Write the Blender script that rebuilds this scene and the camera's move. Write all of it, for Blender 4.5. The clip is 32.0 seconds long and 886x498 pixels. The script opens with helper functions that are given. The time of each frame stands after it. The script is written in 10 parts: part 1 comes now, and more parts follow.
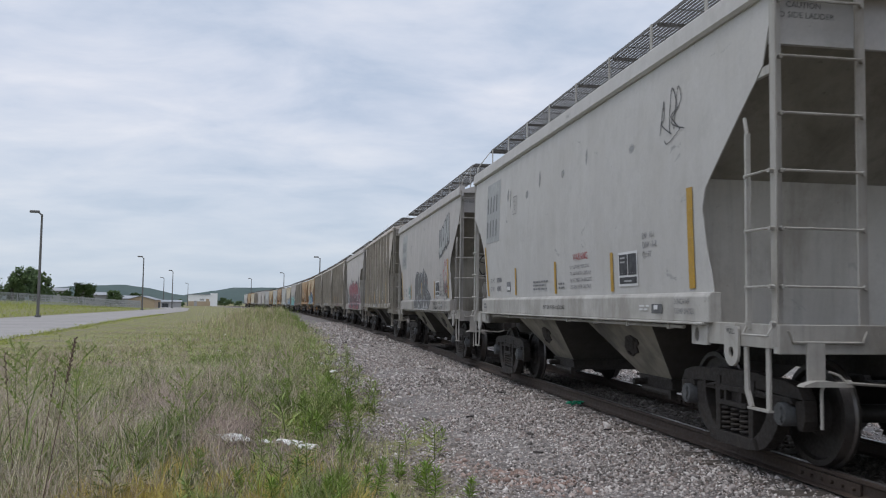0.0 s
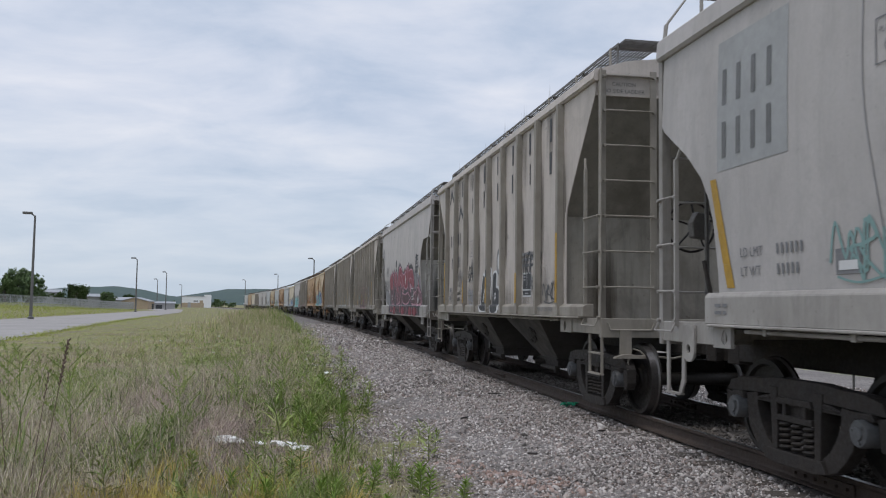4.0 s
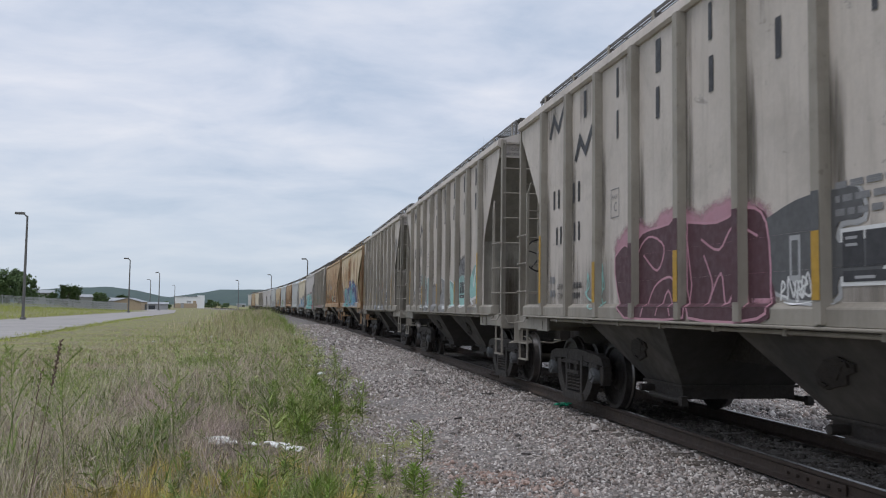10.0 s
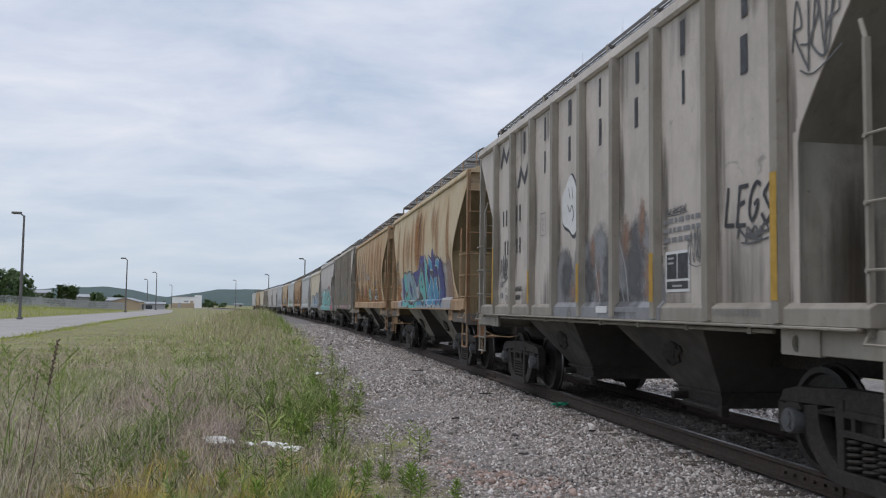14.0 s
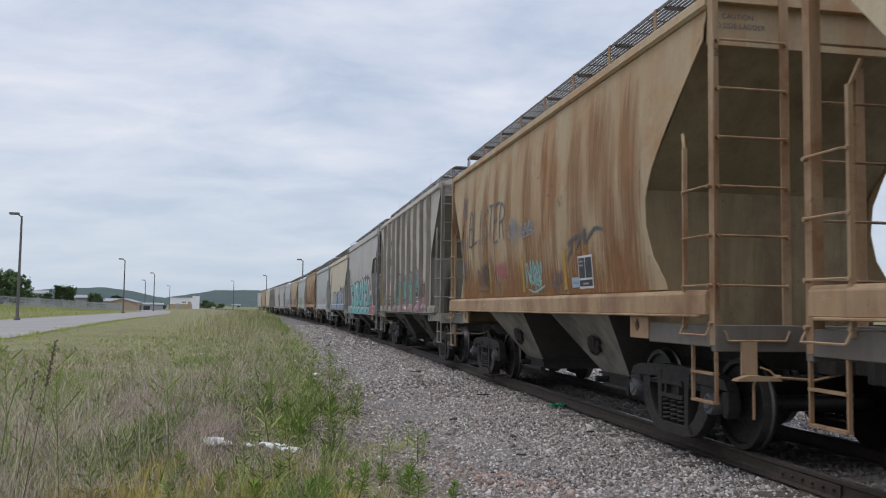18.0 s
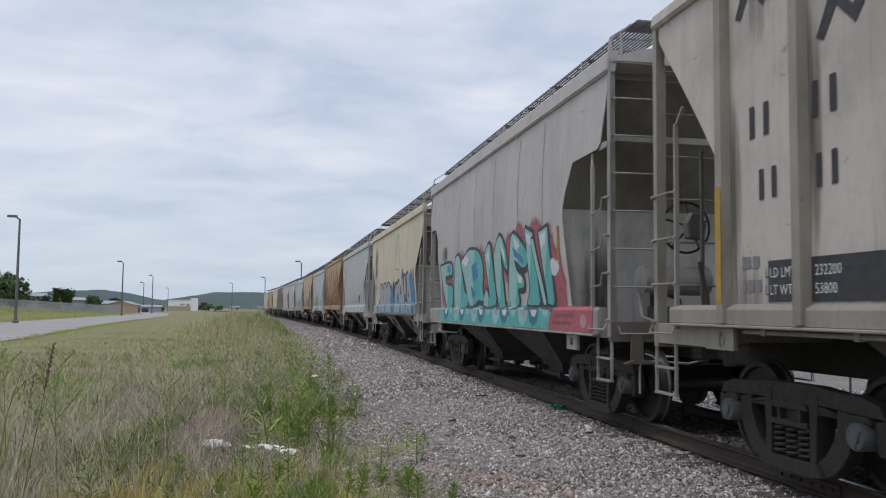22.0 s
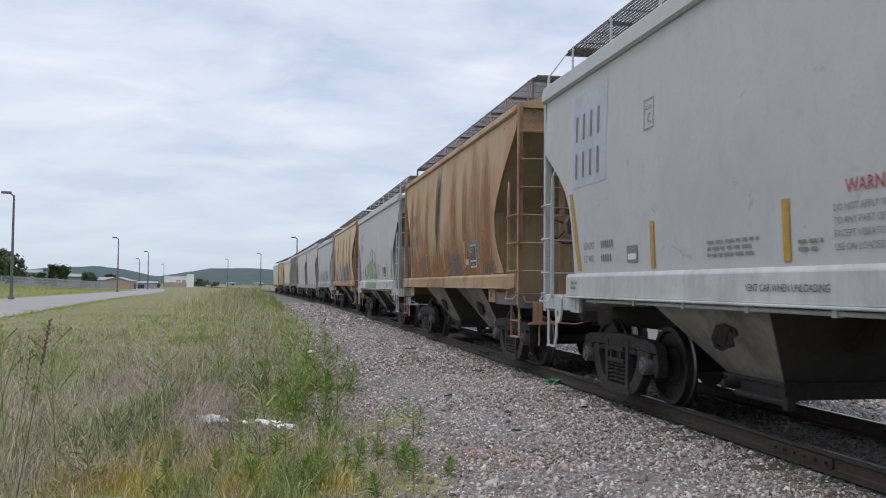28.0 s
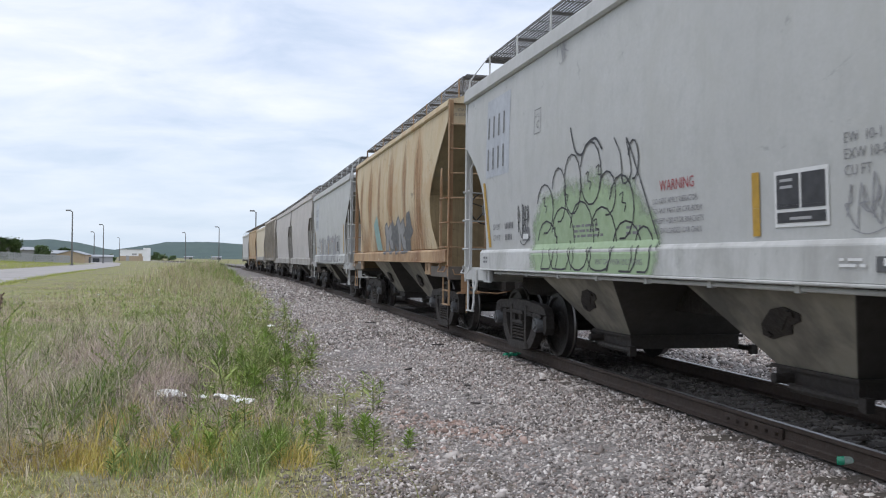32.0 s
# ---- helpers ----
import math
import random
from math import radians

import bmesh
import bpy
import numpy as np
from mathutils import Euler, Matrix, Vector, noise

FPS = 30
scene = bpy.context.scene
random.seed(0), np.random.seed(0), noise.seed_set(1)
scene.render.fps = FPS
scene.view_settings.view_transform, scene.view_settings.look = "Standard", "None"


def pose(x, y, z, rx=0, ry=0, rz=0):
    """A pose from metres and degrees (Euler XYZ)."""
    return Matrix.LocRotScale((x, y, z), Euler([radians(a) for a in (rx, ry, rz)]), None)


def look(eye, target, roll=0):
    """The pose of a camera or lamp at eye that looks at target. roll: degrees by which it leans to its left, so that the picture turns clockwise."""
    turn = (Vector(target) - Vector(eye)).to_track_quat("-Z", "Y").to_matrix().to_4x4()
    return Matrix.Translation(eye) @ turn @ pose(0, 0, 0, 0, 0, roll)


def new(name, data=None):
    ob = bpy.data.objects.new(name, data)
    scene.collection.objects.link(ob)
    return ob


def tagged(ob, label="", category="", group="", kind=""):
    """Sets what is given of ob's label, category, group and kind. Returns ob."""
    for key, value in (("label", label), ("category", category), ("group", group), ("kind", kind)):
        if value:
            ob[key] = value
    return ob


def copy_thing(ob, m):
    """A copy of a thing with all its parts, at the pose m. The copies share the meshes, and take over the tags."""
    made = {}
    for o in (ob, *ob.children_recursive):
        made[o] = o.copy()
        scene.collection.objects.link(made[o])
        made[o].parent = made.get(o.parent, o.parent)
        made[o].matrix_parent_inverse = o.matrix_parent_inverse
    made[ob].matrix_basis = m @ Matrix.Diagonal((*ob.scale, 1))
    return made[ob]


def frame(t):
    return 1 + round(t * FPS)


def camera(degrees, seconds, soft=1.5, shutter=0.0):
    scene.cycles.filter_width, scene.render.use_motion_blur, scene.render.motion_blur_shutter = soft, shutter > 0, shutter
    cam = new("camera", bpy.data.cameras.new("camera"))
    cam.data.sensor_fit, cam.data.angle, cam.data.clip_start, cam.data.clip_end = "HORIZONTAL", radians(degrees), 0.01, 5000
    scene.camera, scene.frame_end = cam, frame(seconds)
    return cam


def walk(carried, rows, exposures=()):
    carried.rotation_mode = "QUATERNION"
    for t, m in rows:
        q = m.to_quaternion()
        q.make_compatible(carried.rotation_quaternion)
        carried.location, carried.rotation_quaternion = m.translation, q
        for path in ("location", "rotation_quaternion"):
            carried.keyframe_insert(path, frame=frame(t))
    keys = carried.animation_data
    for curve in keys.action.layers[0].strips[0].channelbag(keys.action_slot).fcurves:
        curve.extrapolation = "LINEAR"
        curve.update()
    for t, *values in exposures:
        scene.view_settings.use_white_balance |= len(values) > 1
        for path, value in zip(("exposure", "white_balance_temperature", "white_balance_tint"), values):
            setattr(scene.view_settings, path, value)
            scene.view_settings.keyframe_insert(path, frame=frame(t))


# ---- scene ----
# World: x across the track, y along it away from the eye, z = 0 on the rail heads.
EYE = (0.0, 0.0, 1.367)
cam = camera(53.66, 32.0, soft=1.1, shutter=0.12)


def eye_row(t, yaw, pitch, roll):
    a, b = radians(yaw), radians(pitch)
    way = Vector((math.sin(a) * math.cos(b), math.cos(a) * math.cos(b), math.sin(b)))
    return t, look(EYE, Vector(EYE) + way, roll)


CAM_ROWS = [
    (0, 9.51, 3.71, 0.82), (1, 9.60, 3.71, 0.81), (2, 9.71, 3.74, 0.80), (3, 9.81, 3.78, 0.79), (3.5, 9.85, 3.79, 0.78),
    (5.5, 9.99, 3.83, 0.78), (6, 10.03, 3.83, 0.77), (7, 10.11, 3.85, 0.76), (8, 10.17, 3.86, 0.75), (9, 10.24, 3.85, 0.74),
    (10, 10.30, 3.84, 0.76), (11, 10.34, 3.83, 0.78), (12, 10.38, 3.84, 0.78), (13, 10.43, 3.83, 0.77), (14, 10.47, 3.83, 0.76),
    (14.5, 10.49, 3.83, 0.76), (16.5, 10.56, 3.86, 0.76), (17, 10.58, 3.88, 0.77), (18, 10.60, 3.89, 0.78), (19, 10.63, 3.90, 0.76),
    (20, 10.65, 3.91, 0.72), (20.5, 10.67, 3.91, 0.70), (21, 10.69, 3.89, 0.69), (21.5, 10.70, 3.92, 0.64), (22, 10.70, 3.98, 0.60),
    (22.5, 10.71, 3.85, 0.58), (23, 10.76, 3.38, 0.57), (23.5, 10.80, 3.08, 0.56), (24, 10.84, 2.88, 0.55), (24.5, 10.87, 2.76, 0.55),
    (25, 10.89, 2.67, 0.55), (25.5, 10.90, 2.59, 0.55), (27.5, 10.93, 2.43, 0.50), (28, 10.99, 2.39, 0.47), (28.5, 11.05, 2.36, 0.45),
    (29, 11.12, 2.32, 0.48), (29.5, 11.47, 1.96, 0.55), (30, 11.94, 1.57, 0.61), (30.5, 12.36, 1.29, 0.61), (31, 12.80, 1.09, 0.59),
    (31.5, 13.21, 0.90, 0.58), (32, 13.60, 0.74, 0.60)]
walk(cam, [eye_row(*r) for r in CAM_ROWS], exposures=[(0, 0.08), (22, 0.10), (24, 0.20), (29, 0.26), (30.5, 0.40), (32, 0.46)])

# ---- light ----
SUN_ELEVATION, SUN_TURN = 68, 238
world = bpy.data.worlds.new("overcast_sky")
scene.world = world
world.use_nodes = True


def build_sky():
    nt = world.node_tree
    nt.nodes.clear()
    N, L = nt.nodes.new, nt.links.new
    tc = N("ShaderNodeTexCoord")
    sky = N("ShaderNodeTexSky")
    sky.sky_type, sky.sun_disc = "NISHITA", False
    sky.sun_elevation, sky.sun_rotation = radians(SUN_ELEVATION), radians(SUN_TURN)
    sky.dust_density, sky.ozone_density = 1.5, 2.0
    sep = N("ShaderNodeSeparateXYZ")
    L(tc.outputs["Generated"], sep.inputs[0])
    # clouds lie on a flat sheet overhead: direction divided by its height
    zmax = N("ShaderNodeMath"); zmax.operation = "MAXIMUM"; zmax.inputs[1].default_value = 0.0
    L(sep.outputs["Z"], zmax.inputs[0])
    zadd = N("ShaderNodeMath"); zadd.operation = "ADD"; zadd.inputs[1].default_value = 0.22
    L(zmax.outputs[0], zadd.inputs[0])
    div = N("ShaderNodeVectorMath"); div.operation = "DIVIDE"
    comb = N("ShaderNodeCombineXYZ")
    for k in range(3):
        L(zadd.outputs[0], comb.inputs[k])
    L(tc.outputs["Generated"], div.inputs[0]); L(comb.outputs[0], div.inputs[1])
    mapn = N("ShaderNodeMapping")
    mapn.inputs["Scale"].default_value = (0.9, 1.25, 0.0)
    mapn.inputs["Rotation"].default_value = (0, 0, radians(14))
    L(div.outputs[0], mapn.inputs["Vector"])
    n1 = N("ShaderNodeTexNoise"); n1.inputs["Scale"].default_value = 2.6; n1.inputs["Detail"].default_value = 8; n1.inputs["Roughness"].default_value = 0.58
    n1.inputs["Distortion"].default_value = 0.3
    n2 = N("ShaderNodeTexNoise"); n2.inputs["Scale"].default_value = 0.9; n2.inputs["Detail"].default_value = 4
    L(mapn.outputs[0], n1.inputs["Vector"]); L(mapn.outputs[0], n2.inputs["Vector"])
    add = N("ShaderNodeMath"); add.operation = "ADD"
    L(n1.outputs["Fac"], add.inputs[0]); L(n2.outputs["Fac"], add.inputs[1])
    ramp = N("ShaderNodeValToRGB")
    e = ramp.color_ramp.elements
    e[0].position, e[0].color = 0.36, (0.44, 0.53, 0.68, 1)
    e[1].position, e[1].color = 0.66, (0.825, 0.835, 0.90, 1)
    m = e.new(0.50); m.color = (0.625, 0.68, 0.80, 1)
    half = N("ShaderNodeMath"); half.operation = "MULTIPLY"; half.inputs[1].default_value = 0.5
    L(add.outputs[0], half.inputs[0]); L(half.outputs[0], ramp.inputs[0])
    # paler, greyer veil towards the horizon
    hz = N("ShaderNodeMapRange"); hz.inputs["From Min"].default_value = 0.0; hz.inputs["From Max"].default_value = 0.22
    hz.inputs["To Min"].default_value = 0.75; hz.inputs["To Max"].default_value = 0.0
    L(sep.outputs["Z"], hz.inputs["Value"])
    mixh = N("ShaderNodeMix"); mixh.data_type = "RGBA"
    L(hz.outputs[0], mixh.inputs["Factor"]); L(ramp.outputs[0], mixh.inputs["A"])
    mixh.inputs["B"].default_value = (0.53, 0.62, 0.72, 1)
    b1 = N("ShaderNodeBackground"); b1.inputs["Strength"].default_value = 0.06
    L(sky.outputs[0], b1.inputs["Color"])
    b2 = N("ShaderNodeBackground"); b2.inputs["Strength"].default_value = 1.06
    L(mixh.outputs["Result"], b2.inputs["Color"])
    # an overcast vault grows brighter overhead
    up = N("ShaderNodeMapRange"); up.inputs["From Min"].default_value, up.inputs["From Max"].default_value = 0.35, 1.0
    up.inputs["To Min"].default_value, up.inputs["To Max"].default_value = 1.06, 1.75
    L(sep.outputs["Z"], up.inputs["Value"])
    L(up.outputs[0], b2.inputs["Strength"])
    mx = N("ShaderNodeMixShader"); mx.inputs[0].default_value = 0.86
    L(b1.outputs[0], mx.inputs[1]); L(b2.outputs[0], mx.inputs[2])
    out = N("ShaderNodeOutputWorld")
    L(mx.outputs[0], out.inputs["Surface"])


build_sky()
sun_data = bpy.data.lights.new("sun", "SUN")
sun_data.energy, sun_data.angle, sun_data.color = 0.85, radians(18), (1.0, 0.95, 0.88)
sun = new("sun", sun_data)
_a, _e = radians(SUN_TURN), radians(SUN_ELEVATION)
sun.matrix_world = look((0, 0, 60), (0 - 10 * math.sin(_a) * math.cos(_e), 0 - 10 * math.cos(_a) * math.cos(_e), 60 - 10 * math.sin(_e)))


# ---- materials ----
def mat(name, color, rough=0.7, metal=0.0, var=0.15, scale=3.0, bump=0.0, bump_scale=60.0, second=None, streak=None, stain=None, spots=None, rand=0.0, spec=None):
    """A node material. second: colour mixed in by noise; streak: (colour, amount, across, along) rain streaks down the z axis;
    stain: (colour, amount, scale) large worn patches; spots: (colour, amount, scale) small marks."""
    m = bpy.data.materials.new(name)
    m.use_nodes = True
    nt = m.node_tree
    N, L = nt.nodes.new, nt.links.new
    bsdf = nt.nodes["Principled BSDF"]
    bsdf.inputs["Roughness"].default_value, bsdf.inputs["Metallic"].default_value = rough, metal
    if spec is not None:
        bsdf.inputs["Specular IOR Level"].default_value = spec
    tc = N("ShaderNodeTexCoord")

    def noise_fac(sc, detail=5, squash=None, lo=0.35, hi=0.65, rgh=0.6):
        n = N("ShaderNodeTexNoise")
        n.inputs["Scale"].default_value, n.inputs["Detail"].default_value, n.inputs["Roughness"].default_value = sc, detail, rgh
        src = tc.outputs["Object"]
        if squash:
            mp = N("ShaderNodeMapping"); mp.inputs["Scale"].default_value = squash
            L(src, mp.inputs["Vector"]); src = mp.outputs[0]
        if rand:
            oi = N("ShaderNodeObjectInfo")
            ad = N("ShaderNodeVectorMath"); ad.operation = "ADD"
            ml = N("ShaderNodeMath"); ml.operation = "MULTIPLY"; ml.inputs[1].default_value = 57.0
            L(oi.outputs["Random"], ml.inputs[0])
            L(src, ad.inputs[0]); L(ml.outputs[0], ad.inputs[1]); src = ad.outputs[0]
        L(src, n.inputs["Vector"])
        r = N("ShaderNodeMapRange"); r.inputs["From Min"].default_value, r.inputs["From Max"].default_value = lo, hi
        L(n.outputs["Fac"], r.inputs["Value"])
        return r.outputs[0]

    def mix(a, b, fac, amount):
        x = N("ShaderNodeMix"); x.data_type = "RGBA"
        f = N("ShaderNodeMath"); f.operation = "MULTIPLY"; f.inputs[1].default_value = amount
        L(fac, f.inputs[0]); L(f.outputs[0], x.inputs["Factor"])
        if isinstance(a, tuple): x.inputs["A"].default_value = (*a, 1)
        else: L(a, x.inputs["A"])
        x.inputs["B"].default_value = (*b, 1)
        return x.outputs["Result"]

    dark = tuple(c * (1 - var) for c in color)
    col = mix(color, second or dark, noise_fac(scale), 1.0 if second is None else 0.8)
    col = mix(col, tuple(c * (1 - var * 0.8) for c in color), noise_fac(scale * 14, 6), 0.5)
    if stain:
        col = mix(col, stain[0], noise_fac(stain[2], 6, lo=0.48, hi=0.66), stain[1])
    if streak:
        col = mix(col, streak[0], noise_fac(1.0, 4, (streak[2], streak[2], streak[3]), 0.45, 0.72), streak[1])
    if spots:
        col = mix(col, spots[0], noise_fac(spots[2], 3, lo=0.62, hi=0.70), spots[1])
    L(col, bsdf.inputs["Base Color"])
    rr = N("ShaderNodeMapRange"); rr.inputs["To Min"].default_value, rr.inputs["To Max"].default_value = max(rough - 0.12, 0.05), min(rough + 0.12, 1)
    L(noise_fac(scale * 4, 4), rr.inputs["Value"]); L(rr.outputs[0], bsdf.inputs["Roughness"])
    if bump:
        bn = N("ShaderNodeTexNoise"); bn.inputs["Scale"].default_value = bump_scale; bn.inputs["Detail"].default_value = 5
        L(tc.outputs["Object"], bn.inputs["Vector"])
        bp = N("ShaderNodeBump"); bp.inputs["Strength"].default_value = bump; bp.inputs["Distance"].default_value = 0.02
        L(bn.outputs["Fac"], bp.inputs["Height"]); L(bp.outputs[0], bsdf.inputs["Normal"])
    return m


def coat_paint(name, color, second, runs, run_amt, dirt, dirt_amt, scuff=(0.2, 0.2, 0.2), scuff_amt=0.3, rough=0.65, patch_amt=0.5):
    """Old car paint: mottled coat, fine rain streaks, broad runs, blotches, scuffs and shallow dents; every car its own."""
    m = bpy.data.materials.new(name)
    m.use_nodes = True
    nt = m.node_tree
    N, L = nt.nodes.new, nt.links.new
    b = nt.nodes["Principled BSDF"]
    tc, oi = N("ShaderNodeTexCoord"), N("ShaderNodeObjectInfo")
    ml = N("ShaderNodeMath"); ml.operation = "MULTIPLY"; ml.inputs[1].default_value = 91.0
    L(oi.outputs["Random"], ml.inputs[0])
    ad = N("ShaderNodeVectorMath"); ad.operation = "ADD"
    L(tc.outputs["Object"], ad.inputs[0]); L(ml.outputs[0], ad.inputs[1])

    def fac(scale, lo, hi, detail=6, rgh=0.6, warp=0.0):
        mp = N("ShaderNodeMapping"); mp.inputs["Scale"].default_value = scale
        L(ad.outputs[0], mp.inputs["Vector"])
        n = N("ShaderNodeTexNoise"); n.inputs["Scale"].default_value = 1.0
        n.inputs["Detail"].default_value, n.inputs["Roughness"].default_value, n.inputs["Distortion"].default_value = detail, rgh, warp
        L(mp.outputs[0], n.inputs["Vector"])
        r = N("ShaderNodeMapRange"); r.inputs["From Min"].default_value, r.inputs["From Max"].default_value = lo, hi
        L(n.outputs["Fac"], r.inputs["Value"])
        return r.outputs[0]

    def over(a, c, f, amount):
        x = N("ShaderNodeMix"); x.data_type = "RGBA"
        k = N("ShaderNodeMath"); k.operation = "MULTIPLY"; k.inputs[1].default_value = amount
        L(f, k.inputs[0]); L(k.outputs[0], x.inputs["Factor"])
        if isinstance(a, tuple): x.inputs["A"].default_value = (*a, 1)
        else: L(a, x.inputs["A"])
        x.inputs["B"].default_value = (*c, 1)
        return x.outputs["Result"]

    c = over(color, second, fac((0.8, 0.8, 0.8), 0.35, 0.65, 7), 1.0)
    c = over(c, tuple(k * 0.86 for k in color), fac((24, 24, 24), 0.4, 0.7, 6, 0.7), 0.7)
    c = over(c, tuple(k * 0.8 for k in second), fac((4, 4, 3), 0.5, 0.7, 8, 0.7), 0.5)
    c = over(c, runs, fac((0.9, 0.9, 0.7), 0.50, 0.64, 9, 0.68, 0.4), patch_amt)
    c = over(c, runs, fac((1.5, 1.5, 0.22), 0.47, 0.72, 9, 0.66, 0.5), run_amt * 0.85)
    c = over(c, dirt, fac((5.5, 5.5, 0.35), 0.52, 0.80, 9, 0.7, 0.5), dirt_amt * 0.8)
    c = over(c, dirt, fac((17, 17, 0.7), 0.60, 0.80, 4, 0.6, 0.8), dirt_amt * 0.5)
    c = over(c, scuff, fac((1.9, 1.9, 3.4), 0.63, 0.68, 9, 0.72, 0.6), scuff_amt)
    c = over(c, runs, fac((15, 15, 11), 0.66, 0.71, 4), run_amt * 0.8)
    L(c, b.inputs["Base Color"])
    rr = N("ShaderNodeMapRange"); rr.inputs["To Min"].default_value, rr.inputs["To Max"].default_value = rough - 0.12, rough + 0.15
    L(fac((3, 3, 2), 0.3, 0.7), rr.inputs["Value"]); L(rr.outputs[0], b.inputs["Roughness"])
    bp = N("ShaderNodeBump"); bp.inputs["Strength"].default_value = 0.5; bp.inputs["Distance"].default_value = 0.02
    L(fac((1.3, 1.3, 0.8), 0.2, 0.8, 3), bp.inputs["Height"])
    b2 = N("ShaderNodeBump"); b2.inputs["Strength"].default_value = 0.12; b2.inputs["Distance"].default_value = 0.004
    L(fac((40, 40, 40), 0.2, 0.8, 4), b2.inputs["Height"]); L(bp.outputs[0], b2.inputs["Normal"])
    L(b2.outputs[0], b.inputs["Normal"])
    return m


def island_mat(name, colors, rough=0.9, bump=0.0):
    """A material whose colour changes from piece to piece of one joined mesh."""
    m = bpy.data.materials.new(name)
    m.use_nodes = True
    nt = m.node_tree
    N, L = nt.nodes.new, nt.links.new
    bsdf = nt.nodes["Principled BSDF"]
    bsdf.inputs["Roughness"].default_value = rough
    bsdf.inputs["Specular IOR Level"].default_value = 0.2
    g = N("ShaderNodeNewGeometry")
    r = N("ShaderNodeValToRGB")
    r.color_ramp.interpolation = "LINEAR"
    e = r.color_ramp.elements
    e[0].position, e[0].color = 0.0, (*colors[0], 1)
    e[1].position, e[1].color = 1.0, (*colors[-1], 1)
    for i, c in enumerate(colors[1:-1], 1):
        q = e.new(i / (len(colors) - 1)); q.color = (*c, 1)
    L(g.outputs["Random Per Island"], r.inputs[0])
    tc = N("ShaderNodeTexCoord")
    n = N("ShaderNodeTexNoise"); n.inputs["Scale"].default_value = 30.0
    L(tc.outputs["Object"], n.inputs["Vector"])
    x = N("ShaderNodeMix"); x.data_type = "RGBA"; x.blend_type = "MULTIPLY"; x.inputs["Factor"].default_value = 0.5
    L(r.outputs[0], x.inputs["A"]); L(n.outputs["Color"], x.inputs["B"])
    hs = N("ShaderNodeHueSaturation"); hs.inputs["Saturation"].default_value = 1.0; hs.inputs["Value"].default_value = 1.25
    bw = N("ShaderNodeRGBToBW"); L(n.outputs["Color"], bw.inputs[0]); L(bw.outputs[0], x.inputs["B"])
    L(x.outputs["Result"], hs.inputs["Color"]); L(hs.outputs[0], bsdf.inputs["Base Color"])
    return m


M_TRUCK = mat("truck_iron", (0.023, 0.019, 0.0165), 0.8, 0.05, 0.4, 6, 0.35, 30, second=(0.040, 0.031, 0.025), spots=((0.05, 0.04, 0.031), 0.5, 5.0))
M_WHEEL = mat("wheel_steel", (0.023, 0.0195, 0.017), 0.55, 0.3, 0.3, 8)
M_TREAD = mat("wheel_tread", (0.15, 0.14, 0.135), 0.38, 0.9, 0.2, 20)
M_CAP = mat("bearing_cap", (0.11, 0.112, 0.115), 0.6, 0.2, 0.3, 12)
M_RAIL = mat("rail_rust", (0.052, 0.037, 0.029), 0.8, 0.2, 0.35, 4, 0.2, 50, second=(0.075, 0.052, 0.039))
M_RAILTOP = mat("rail_head", (0.30, 0.285, 0.275), 0.36, 0.9, 0.2, 6)
M_TIE = mat("tie_wood", (0.07, 0.058, 0.048), 0.9, 0, 0.4, 5, 0.5, 30, second=(0.12, 0.102, 0.087))
M_GRATE = mat("grating_steel", (0.15, 0.142, 0.135), 0.6, 0.4, 0.2, 8)
M_YELLOW = mat("yellow_reflector", (0.46, 0.27, 0.03), 0.6, 0, 0.25, 10)
M_BLACK = mat("black_stencil", (0.045, 0.045, 0.05), 0.8, 0, 0.2, 15)
M_GREYSTENCIL = mat("faded_stencil", (0.22, 0.22, 0.23), 0.85, 0, 0.25, 18)
M_HOSE = mat("rubber_hose", (0.02, 0.02, 0.022), 0.7)


# ---- building helpers ----
def make(name, verts, faces, material, parent=None, label="", smooth=False, key=None):
    """One mesh object from lists of vertices and faces."""
    me = bpy.data.meshes.new(name)
    me.from_pydata([tuple(v) for v in verts], [], faces)
    me.materials.append(material)
    if smooth:
        me.shade_smooth()
    me.update()
    ob = new(name, me)
    if parent:
        ob.parent = parent
    if label:
        tagged(ob, label)
    return ob


def link_mesh(name, me, parent=None, label=""):
    ob = new(name, me)
    if parent:
        ob.parent = parent
    if label:
        tagged(ob, label)
    return ob


